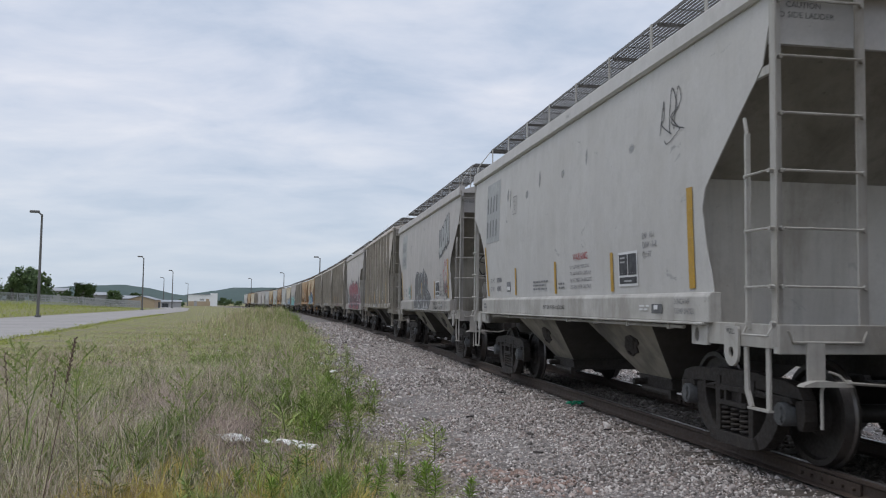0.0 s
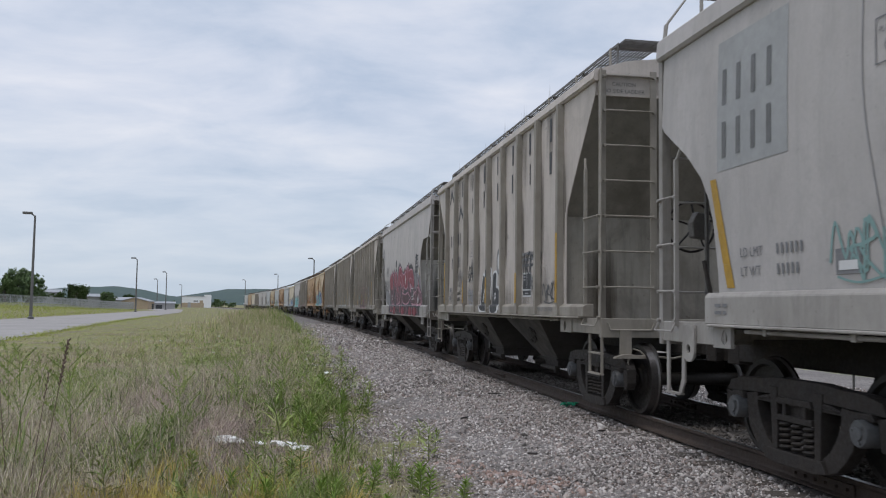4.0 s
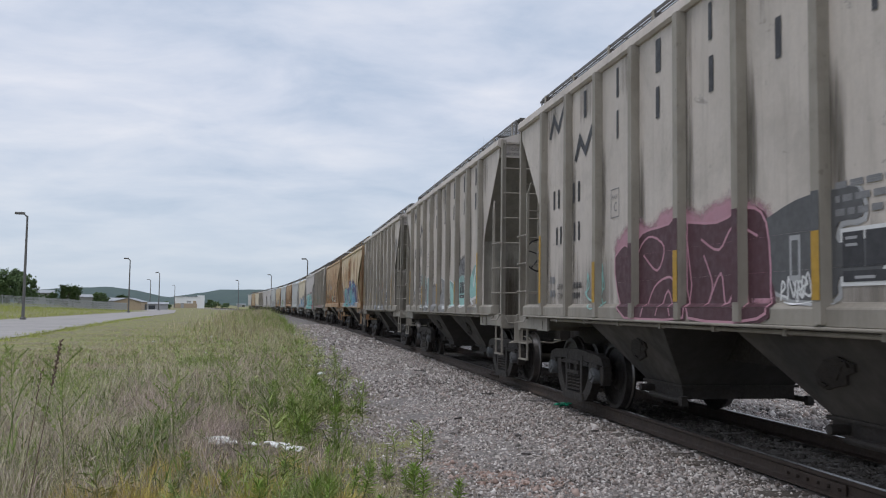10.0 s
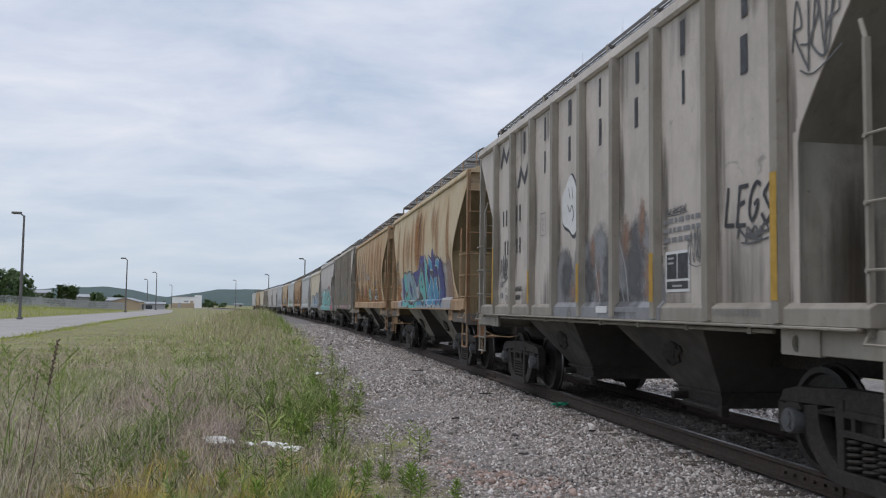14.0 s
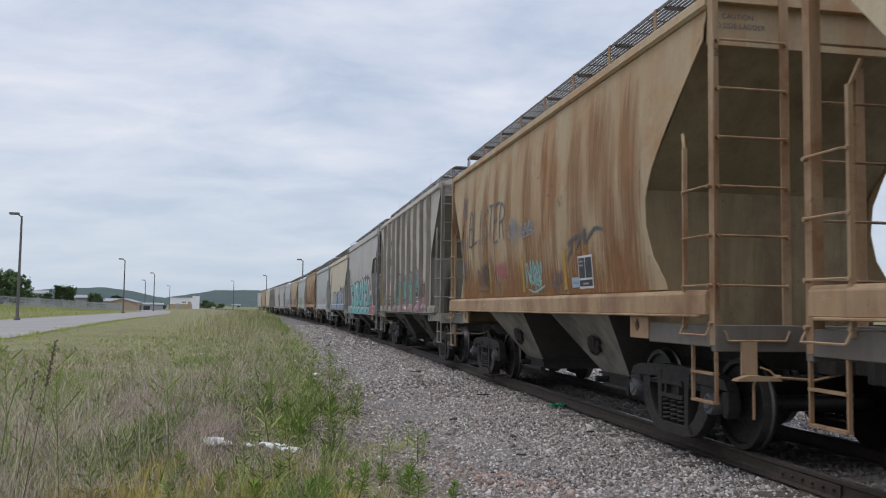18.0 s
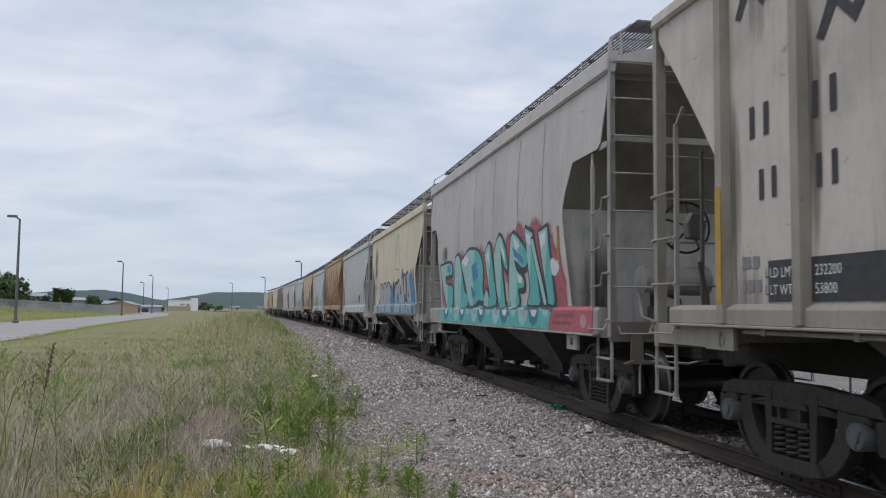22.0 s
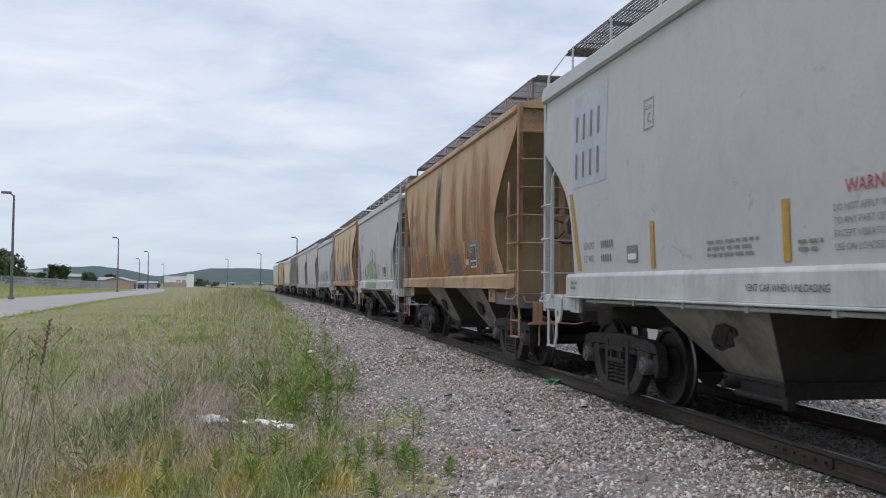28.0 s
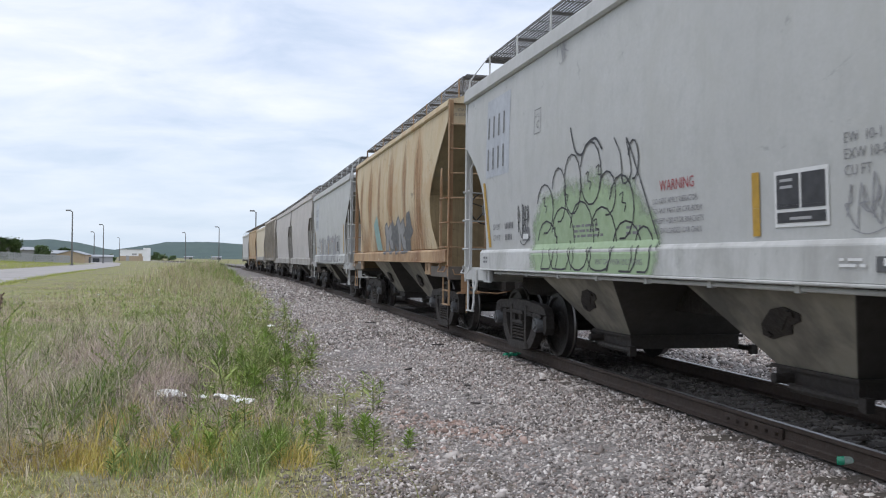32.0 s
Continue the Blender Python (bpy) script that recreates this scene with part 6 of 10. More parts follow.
clump("green_tuft", "fresh bright green tufts in the field", [(-2.6, 15.6, 0.45, 420), (-1.0, 16.6, 0.4, 420), (-3.4, 16.8, 0.5, 380), (-4.4, 13.6, 0.5, 300), (-0.2, 8.2, 0.3, 260), (-2.9, 7.6, 0.35, 260), (-1.7, 11.9, 0.3, 260), (0.1, 12.5, 0.25, 200)], 0.24, 0.011, 1.1, M_FRESHGRASS)


def tall_strip():
    """Rank growth along the edge of the ballast further on, and beyond the road."""
    n = 32000
    y = 38 + 120 * rng.uniform(0, 1, n) ** 1.1
    x = TRACK_X - 4.9 - np.abs(rng.normal(0, 2.2, n)) - shift_bend(0, y)
    t = (0.34 + 0.30 * np.sin(y * 0.21) * np.sin(x * 0.7)) * rng.lognormal(0, 0.25, n) * np.clip((y - 30) / 24, 0.4, 1.6)
    blades("tall_grass", x, y, t, 0.035, rng.uniform(0.1, 0.6, n), M_GRASS, "tall rank grass along the ballast edge", "grass")
    k = (rng.uniform(0, 1, n) < 0.5) & (np.sin(y * 0.33 + 1.0) > 0.2)
    blades("green_strip", x[k] + 0.6, y[k], t[k] * 1.15, 0.04, rng.uniform(0.1, 0.6, int(k.sum())), M_LEAF, "green leafy growth along the ballast edge", "grass")
    n = 18000
    y = 60 + 160 * rng.uniform(0, 1, n)
    x = np.interp(y, ROAD_Y, ROAD_FAR) - 1.0 - rng.uniform(0, 26, n)
    blades("bank_grass", x, y, 0.28 * rng.lognormal(0, 0.3, n), 0.06, rng.uniform(0.1, 0.6, n), M_LAWN, "yellow-green grass on the bank beyond the road", "grass")


tall_strip()


def verge():
    """Grass that hangs over the broken edges of the road."""
    n = 6000
    y = 16 + 110 * rng.uniform(0, 1, n) ** 1.3
    x = np.interp(y, ROAD_Y, ROAD_NEAR) + 0.25 + rng.normal(0, 0.32, n) + 0.5 * np.sin(y * 0.9) * np.sin(y * 0.37)
    blades("verge_grass", x, y, 0.10 * rng.lognormal(0, 0.4, n), 0.025, rng.uniform(0.2, 1.2, n), M_LAWN, "ragged grass along the road's edge", "grass", z=np.full(n, GROUND_Z + 0.0))


verge()


# ---- weeds ----
M_FRESH = island_mat("fresh_leaves", [(0.16, 0.26, 0.045), (0.24, 0.36, 0.075), (0.33, 0.44, 0.11), (0.20, 0.30, 0.06)], 0.6)
M_STEM = mat("weed_stem", (0.14, 0.17, 0.05), 0.7, 0, 0.2, 20)
M_DRYSTEM = mat("dry_weed_stem", (0.16, 0.11, 0.085), 0.8, 0, 0.25, 20)


def leafy_mesh(seed, tall, leaves, length, wide, start=0.15, whorl=False):
    """Lance-shaped leaves spiralling up an unseen stem, each a folded blade."""
    r = random.Random(seed)
    g = Geo()
    for k in range(leaves):
        u = start + (1 - start) * k / leaves
        z = tall * u
        a = k * 2.4 + r.uniform(-0.9, 0.9)
        ln = length * (1.15 - 0.65 * u) * r.uniform(0.5, 1.35)
        up = (0.15 + 1.3 * u) * r.uniform(0.3, 1.5)
        c, s = math.cos(a), math.sin(a)
        w = wide * ln / length / 2
        def p(d, side, lift):
            return (c * d - s * side, s * d + c * side, z + lift)
        m = ln * 0.45
        v = [p(0.004, 0, 0), p(m, w, m * up * 0.9 + 0.004), p(m, 0, m * up * 0.9 - 0.004), p(m, -w, m * up * 0.9 + 0.004), p(ln, 0, ln * up * 0.72)]
        g.add(v, [(0, 2, 1), (0, 3, 2), (1, 2, 4), (2, 3, 4)])
    return g


def stem_geo(tall, r=0.006):
    return Geo().lathe([(-0.03, r), (tall * 0.5, r * 0.8), (tall, r * 0.3)], 6, "z")


WEEDS = []
for seed, tall, leaves, length, wide in ((1, 0.40, 38, 0.15, 0.021), (2, 0.26, 30, 0.16, 0.018), (3, 0.52, 46, 0.14, 0.021), (4, 0.22, 44, 0.13, 0.024), (5, 0.34, 26, 0.18, 0.024), (6, 0.21, 80, 0.105, 0.020), (7, 0.30, 84, 0.11, 0.017)):
    root = new("weed")
    root.location = (0, -300 - 3 * seed, GROUND_Z)
    tagged(root, "upright green weed with narrow pointed leaves", "weed", "weeds in the grass")
    link_mesh("stem", stem_geo(tall).mesh("stem", M_STEM), root)
    f_ob = link_mesh("foliage", leafy_mesh(seed, tall, leaves, length, wide).mesh("foliage", M_LEAF if seed < 6 else M_FRESH), root)
    WEEDS.append(root)

weed_spots = [(1.24, 8.15, 5, 1.25), (1.05, 8.75, 5, 0.8), (0.90, 9.05, 6, 0.65), (1.56, 7.75, 5, 0.85), (0.88, 7.25, 5, 0.9), (0.68, 8.25, 6, 0.9), (0.30, 7.9, 5, 1.0), (0.42, 7.55, 6, 0.9), (-0.15, 7.8, 5, 1.0), (0.10, 9.2, 6, 1.1), (0.55, 9.7, 6, 0.8), (-0.5, 8.4, 5, 1.0), (0.3, 11.2, 6, 1.3), (0.75, 12.4, 6, 1.2), (0.2, 13.3, 6, 1.4), (-0.4, 10.4, 6, 1.2), (0.95, 14.6, 6, 1.2), (0.6, 16.0, 6, 1.5), (-0.2, 15.2, 6, 1.5), (1.35, 10.4, 4, 0.9), (1.62, 10.9, 4, 0.8), (0.15, 8.6, 2, 0.9), (-0.1, 8.1, 0, 1.0), (0.3, 9.4, 2, 1.0), (1.25, 7.72, 6, 1.0), (1.2, 8.31, 6, 0.7), (1.1, 8.99, 6, 0.6), (0.77, 8.12, 6, 1.0), (1.58, 9.81, 4, 1.1), (1.66, 9.95, 0, 0.8), (1.18, 14.3, 2, 1.15), (1.26, 14.5, 0, 1.2), (0.67, 10.5, 2, 0.95), (0.77, 14.6, 2, 1.0), (0.9, 12.0, 0, 1.0), (1.05, 16.4, 2, 1.1), (1.3, 18.2, 0, 1.3), (1.2, 21.0, 2, 1.3), (1.5, 24.0, 2, 1.3), (1.0, 25.0, 0, 1.5), (0.45, 11.4, 4, 1.2), (0.2, 12.6, 0, 1.3), (-0.5, 13.2, 4, 1.3), (-0.1, 13.9, 2, 1.0), (-0.9, 14.9, 4, 1.4)]
in_litter = [(-0.26, 8.8, 2, 1.0), (0.07, 10.2, 0, 0.8), (-0.22, 10.4, 4, 0.8), (-0.2, 9.6, 3, 0.9), (0.36, 10.1, 1, 1.0), (-0.05, 11.2, 4, 1.6), (0.15, 11.4, 0, 1.3)]
for k in range(64):
    yy = 8.5 + 22 * random.random() ** 1.1
    weed_spots.append((-1.0 - 0.02 * yy + 2.3 * random.random() + (0.2 if yy > 14 else 0) - 0.25 * (k % 3), yy, random.choice((0, 1, 1, 2, 3, 4)), random.uniform(0.5, 1.15)))
for k in range(30):   # taller weeds along the edge of the ballast
    yy = 8.6 + 15 * random.random() ** 1.2
    weed_spots.append((0.62 - 0.01 * yy + 0.65 * random.gauss(0, 1) * 0.8, yy, random.choice((0, 0, 2, 4, 3)), random.uniform(0.6, 1.15)))
for k in range(46):
    yy = 7.5 + 26 * random.random() ** 1.2
    weed_spots.append((-0.30 * yy * random.random() - 0.5, yy, random.choice((0, 1, 3, 4)), random.uniform(0.6, 1.2)))
weed_spots = [w for w in weed_spots if not (-1.0 < w[0] < 0.55 and 8.7 < w[1] < 10.9)] + in_litter   # the litter lies in a half-bare spot
for x, y, k, sc in weed_spots:
    o = copy_thing(WEEDS[k], pose(x, y, ground_z(x, y) - 0.01, random.uniform(-16, 16), random.uniform(-16, 16), random.uniform(0, 360)))
    o.scale = (sc, sc, sc)
for w in WEEDS:   # the patterns themselves stand in the field too
    k = WEEDS.index(w)
    x, y = (-1.3, -0.4, 0.7, -2.2, 0.2, 0.05, -0.9)[k], (10.5, 12.2, 14.0, 13.1, 16.5, 8.9, 9.0)[k]
    w.matrix_basis = pose(x, y, ground_z(x, y) - 0.01, 3, -4, 40 * k)


def far_weeds():
    """Leafy growth too far off to tell plant from plant."""
    g_v, g_f = [], []
    r = random.Random(5)
    for k in range(560):
        y = 16 + 46 * r.random()
        x = TRACK_X - 3.9 - abs(r.gauss(0, 4.0)) - float(shift_bend(0, np.array(y)))
        zg = ground_z(x, y)
        h = r.uniform(0.25, 0.75)
        for q in range(12):
            a, u = r.uniform(0, 6.28), r.uniform(0.1, 1)
            ln, w = r.uniform(0.08, 0.18), 0.012
            c, s = math.cos(a), math.sin(a)
            o = len(g_v)
            g_v += [(x, y, zg + h * u), (x + c * ln * .5 - s * w, y + s * ln * .5 + c * w, zg + h * u + ln * .4), (x + c * ln, y + s * ln, zg + h * u + ln * .35), (x + c * ln * .5 + s * w, y + s * ln * .5 - c * w, zg + h * u + ln * .4)]
            g_f += [o, o + 1, o + 2, o + 3]
    joined("weeds_far", np.array(g_v), np.array(g_f), np.full(len(g_f) // 4, 4), M_LEAF, "green leafy weeds further along the field", "weeds")


far_weeds()


def tall_stalk(x, y, tall, heads, lean):
    root = new("dry_stalk")
    root.matrix_basis = pose(x, y, ground_z(x, y), lean[0], lean[1])
    tagged(root, "tall dark dry stalk with a seed head", "weed", "dry stalks in the grass")
    part("stem", stem_geo(tall, 0.0045), M_DRYSTEM, root)
    g = Geo()
    r = random.Random(int(x * 100))
    for k in range(heads):
        u = 1 - 0.24 * k / heads
        a = k * 2.4
        b = Vector((0, 0, tall * u))
        g.rod(b, b + Vector((0.014 * math.cos(a), 0.014 * math.sin(a), 0.022)), 0.006, 5)
    h_ob = part("seed_head", g, M_DRYSTEM, root)
    tagged(h_ob, kind="stuff")
    return root


tall_stalk(-1.86, 7.05, 1.46, 26, (-3, 8))
tall_stalk(-2.5, 8.7, 1.25, 10, (4, -5))
tall_stalk(-2.2, 8.2, 1.15, 8, (-5, 6))


def wispy_weed(x, y, tall, seed):
    """Pale branching weed."""
    root = new("wispy_weed")
    root.matrix_basis = pose(x, y, ground_z(x, y), 2, -3)
    tagged(root, "tall pale branching weed with fine twigs", "weed", "dry stalks in the grass")
    r = random.Random(seed)
    part("stem", stem_geo(tall, 0.004), M_STEM, root)
    g = Geo()
    for k in range(16):
        u = 0.4 + 0.6 * k / 16
        a = k * 2.4
        ln = 0.34 * (1.2 - u) + 0.06
        b = Vector((0, 0, tall * u))
        e = b + Vector((ln * math.cos(a), ln * math.sin(a), ln * 0.9))
        g.rod(b, e, 0.0032, 4)
        for q in range(5):
            w = b.lerp(e, 0.35 + 0.15 * q)
            g.add([w, w + Vector((0.03 * math.cos(a + 1), 0.03 * math.sin(a + 1), 0.02)), w + Vector((0.006, 0.004, 0.03))], [(0, 1, 2)])
    part("twig_spray", g, M_LEAF, root)
    return root


for k, (x, y, t) in enumerate(((-1.75, 7.9, 1.35), (-2.6, 9.5, 1.25), (-1.1, 9.9, 0.95), (0.35, 11.8, 0.75), (-0.7, 13.5, 0.95), (-3.3, 11.5, 1.2), (-0.05, 15.0, 0.85))):
    wispy_weed(x, y, t, k)


# ---- litter ----
M_FOAM = mat("white_foam", (0.80, 0.80, 0.78), 0.6, 0, 0.06, 20, 0.3, 60)
M_GLASS = mat("green_plastic", (0.03, 0.30, 0.17), 0.2, 0, 0.3, 30)
M_CAPLABEL = mat("faded_bottle_label", (0.30, 0.38, 0.33), 0.7, 0, 0.25, 40)
M_STICK = mat("dark_stick", (0.05, 0.042, 0.04), 0.8, 0, 0.3, 20)


def litter(name, label, cat, x, y, size, n, material, flat=0.12, lift=0.03):
    """A crumpled torn sheet."""
    r = random.Random(int(x * 31 + y * 17))
    g = Geo()
    ring = [(size * r.uniform(0.55, 1.0) * math.cos(2 * math.pi * k / n), size * 0.6 * r.uniform(0.55, 1.0) * math.sin(2 * math.pi * k / n)) for k in range(n)]
    top = [(a, b, flat * size * r.uniform(0, 1.6) + lift) for a, b in ring]
    v = [(0, 0, flat * size * 1.6 + lift)] + top + [(a, b, c - 0.012) for a, b, c in top] + [(0, 0, flat * size + lift - 0.02)]
    f = [(0, 1 + k, 1 + (k + 1) % n) for k in range(n)] + [(1 + k, n + 1 + k, n + 1 + (k + 1) % n, 1 + (k + 1) % n) for k in range(n)] + [(2 * n + 1, n + 1 + (k + 1) % n, n + 1 + k) for k in range(n)]
    g.add(v, f)
    ob = link_mesh(name, g.mesh(name, material))
    ob.matrix_basis = pose(x, y, ground_z(x, y) - 0.01, 0, 0, r.uniform(-30, 30))
    return tagged(ob, label, cat)


for x, y, s, n in ((-0.72, 11.0, 0.20, 15), (-0.56, 10.85, 0.13, 11), (-0.30, 10.7, 0.11, 9), (-0.10, 10.75, 0.12, 12), (0.02, 10.6, 0.15, 13), (0.20, 10.35, 0.15, 14), (0.12, 10.45, 0.09, 9), (-0.93, 11.1, 0.07, 7)):
    tagged(litter("foam_scrap", "torn piece of white foam lying in the weeds", "litter", x, y, s, n, M_FOAM, 0.26, 0.09), group="foam scraps in the weeds")
for x, y, s in ((0.75, 24.5, 0.09), (0.95, 21.5, 0.12), (0.55, 27.5, 0.06), (-0.5, 33.0, 0.07), (-2.5, 31, 0.07), (-5.5, 40, 0.11), (-3.5, 46, 0.13)):
    tagged(litter("paper_scrap", "small white paper scrap in the grass", "litter", x, y, s, 9, M_FOAM, 0.3, 0.1), group="paper scraps in the grass")
for x, y, s in ((4.42, 13.4, 0.13), (4.52, 13.55, 0.10), (4.38, 13.65, 0.07)):
    tagged(litter("green_wrapper", "crumpled green plastic wrapper on the ballast", "litter", x, y, s, 11, M_GLASS, 0.35, 0.04), group="green scraps on the ballast")


def bottle(x, y):
    root = new("bottle")
    root.matrix_basis = pose(x, y, float(heights(np.array([x]), np.array([y]))[0]) + 0.065, 90, 0, 62)
    tagged(root, "broken green bottle lying beside the rail", "bottle")
    part("bottle_body", Geo().lathe([(-0.10, 0.034), (0.04, 0.035), (0.08, 0.016), (0.13, 0.013)], 16, "z"), M_GLASS, root, smooth=True)
    part("bottle_label", Geo().lathe([(-0.05, 0.0362), (0.01, 0.0362)], 16, "z"), M_CAPLABEL, root)
    return root


bottle(4.62, 5.78)
for x, y, ln, a in ((3.65, 15.4, 0.30, 25), (2.55, 12.6, 0.34, 60), (2.66, 9.4, 0.13, 130), (3.9, 10.6, 0.12, 20), (2.1, 19.5, 0.25, 80), (3.3, 21.0, 0.3, 10)):
    g = Geo()
    g.prism([(-ln / 2, -0.012), (ln * 0.1, -0.016), (ln / 2, 0.0), (ln * 0.2, 0.014), (-ln / 2, 0.010)], "z", 0.0, 0.02)
    ob = link_mesh("stick", g.mesh("stick", M_STICK, bevel=0.003))
    ob.matrix_basis = pose(x, y, ground_z(x, y) + 0.045, 4, 3, a)
    tagged(ob, "dark splinter of wood on the gravel", "stick", "sticks on the gravel")


# ---- far things beyond the road ----
M_WALL_GREY = mat("grey_siding", (0.36, 0.36, 0.36), 0.8, 0, 0.1, 0.5, streak=((0.30, 0.30, 0.29), 0.4, 1.5, 0.1))
M_WALL_TAN = mat("tan_siding", (0.42, 0.33, 0.23), 0.8, 0, 0.1, 0.5)
M_WALL_WHITE = mat("white_siding", (0.80, 0.80, 0.80), 0.7, 0, 0.06, 0.4)
M_ROOF_GREY = mat("grey_metal_roof", (0.30, 0.31, 0.33), 0.5, 0.2, 0.1, 0.6)
M_DARK = mat("dark_opening", (0.04, 0.045, 0.05), 0.3)
M_BARK = mat("bark", (0.10, 0.08, 0.06), 0.9, 0, 0.3, 4, 0.4, 20)
M_CROWN = island_mat("tree_leaves", [(0.05, 0.085, 0.035), (0.085, 0.13, 0.05), (0.11, 0.16, 0.065), (0.07, 0.11, 0.042)], 0.7)


def shed(az, dist, wide, deep, wall_h, roof_h, wall, roof, label, doors=3, turn=0.0):
    """A gabled metal building: walls, roof, doors and windows."""
    x, y = at_dir(az, dist)
    root = new("shed")
    root.matrix_basis = pose(x, y, ground_z(x, y) - 0.1, 0, 0, -az + turn)
    tagged(root, label, "building", "buildings beyond the road")
    w, d = wide / 2, deep / 2
    g = Geo().prism([(-d, 0), (d, 0), (d, wall_h), (0, wall_h + roof_h), (-d, wall_h)], "x", -w, w)
    part("wall", g, wall, root)
    for q in (-1, 1):
        g = Geo().prism([(q * (d + 0.3), wall_h - 0.12), (0, wall_h + roof_h + 0.05), (0, wall_h + roof_h + 0.17), (q * (d + 0.35), wall_h)], "x", -w - 0.3, w + 0.3)
        part("roof", g, roof, root)
    for k in range(doors):
        u = -w + wide * (k + 0.5) / doors
        g = Geo().box(u - min(1.6, wide / doors * 0.3), u + min(1.6, wide / doors * 0.3), -d - 0.05, -d + 0.02, 0.0, wall_h * 0.72)
        part("door", g, M_DARK if k % 2 else wall, root)
    return root


shed(-12.2, 250, 8, 8, 2.6, 0.6, M_WALL_GREY, M_ROOF_GREY, "small grey metal shed beyond the fence", 1)
shed(-10.55, 270, 9, 10, 2.3, 0.7, M_WALL_GREY, M_ROOF_GREY, "long grey shed with a shallow metal roof", 3)
shed(-9.25, 262, 4.0, 8, 2.4, 0.9, M_WALL_TAN, M_ROOF_GREY, "tan gabled shed beyond the fence", 2, 65)
shed(-8.0, 290, 9.5, 7, 1.9, 0.4, M_WALL_GREY, M_ROOF_GREY, "low pale grey shed", 3)
shed(-14.1, 240, 4, 5, 3.0, 0.6, M_WALL_GREY, M_ROOF_GREY, "narrow grey metal shed among the trees", 1)


def white_store():
    az, dist = -5.75, 430
    x, y = at_dir(az, dist)
    root = new("warehouse")
    root.matrix_basis = pose(x, y, GROUND_Z, 0, 0, -az)
    tagged(root, "bright white flat-roofed warehouse in the distance", "building", "buildings beyond the road")
    part("wall", Geo().box(-6.6, 3.4, -5, 5, 0, 5.2), M_WALL_WHITE, root)
    part("tower", Geo().box(3.4, 6.6, -5, 5, 0, 6.0), M_WALL_WHITE, root)
    part("roof", Geo().box(-6.8, 3.4, -5.2, 5.2, 5.2, 5.5), M_ROOF_GREY, root)
    part("plinth", Geo().box(-6.65, 3.3, -5.04, -4.9, 0, 2.2), M_WALL_TAN, root)
    part("door", Geo().box(-4.0, -2.6, -5.08, -4.98, 0, 2.4), M_WALL_GREY, root)
    part("door", Geo().box(1.4, 2.9, -5.08, -4.98, 0, 3.4), M_WALL_TAN, root)
    part("window", Geo().box(-1.4, 0.6, -5.06, -4.98, 2.6, 3.4), M_WALL_GREY, root)
    return root


white_store()
for az, dist, w in ((-0.9, 900, 10), (-2.6, 950, 9)):
    shed(az, dist, w, 8, 2.6, 0.6, M_WALL_GREY, M_ROOF_GREY, "small pale building far across the plain", 2)


def tree(az, dist, tall, spread, seed, low=0.25):
    """Broad tree: trunk, limbs and a ragged crown of leaf clumps."""
    r = random.Random(seed)
    x, y = at_dir(az, dist)
    root = new("tree")
    root.matrix_basis = pose(x, y, ground_z(x, y) - 0.1, 0, 0, r.uniform(0, 360))
    tagged(root, "dense dark green broadleaf tree behind the fence", "tree", "trees beyond the road")
    part("trunk", Geo().lathe([(0, tall * 0.045), (tall * 0.2, tall * 0.03), (tall * 0.6, tall * 0.014)], 9, "z"), M_BARK, root, smooth=True)
    tips = []
    for k in range(9):
        a = k * 2.4 + r.uniform(-0.3, 0.3)
        z0 = tall * r.uniform(0.15, 0.5)
        tip = (spread * r.uniform(0.35, 0.8) * math.cos(a), spread * r.uniform(0.35, 0.8) * math.sin(a), tall * r.uniform(low + 0.15, 0.95))
        part("limb", Geo().rod((0, 0, z0), tip, tall * 0.010, 5), M_BARK, root)
        tips.append(tip)
    tips += [(0, 0, tall * 0.9), (0, 0, tall * 0.6)]
    V, F = [], []
    for k in range(70):
        c = Vector(r.choice(tips)) + Vector((r.gauss(0, spread * 0.24), r.gauss(0, spread * 0.24), r.gauss(0, tall * 0.11)))
        c.z = min(max(c.z, tall * low), tall)
        for q in range(26):
            p = c + Vector((r.gauss(0, spread * 0.11), r.gauss(0, spread * 0.11), r.gauss(0, tall * 0.05)))
            u = Vector((r.gauss(0, 1), r.gauss(0, 1), r.gauss(0, 1))).normalized()
            w = u.orthogonal().normalized()
            s = r.uniform(0.14, 0.27) * max(tall / 4.5, 1)
            o = len(V)
            V += [p - u * s, p + w * s * 0.6, p + u * s, p - w * s * 0.6]
            F += [o, o + 1, o + 2, o + 3]
    me = bpy.data.meshes.new("crown")
    me.from_pydata([tuple(v) for v in V], [], [tuple(F[i:i + 4]) for i in range(0, len(F), 4)])
    me.materials.append(M_CROWN)
    link_mesh("crown", me, root)
    return root


for k, (az, dist, tall, spread) in enumerate(((-16.6, 205, 6.0, 2.6), (-16.05, 208, 7.0, 2.6), (-15.45, 212, 6.8, 2.4), (-14.9, 216, 5.4, 1.8), (-18.3, 205, 5.6, 3.0), (-12.95, 225, 4.9, 2.0), (-12.5, 228, 4.8, 2.0), (-10.95, 245, 4.2, 1.6), (-11.2, 246, 3.6, 1.3),
                                              (-13.6, 230, 3.0, 1.4), (-9.75, 300, 4.2, 2.2), (-7.1, 330, 2.6, 1.6), (-4.6, 460, 4.0, 2.6), (-4.2, 470, 3.4, 2.6), (-3.6, 480, 2.6, 2.4))):
    tree(az, dist, tall, spread, k, 0.08)


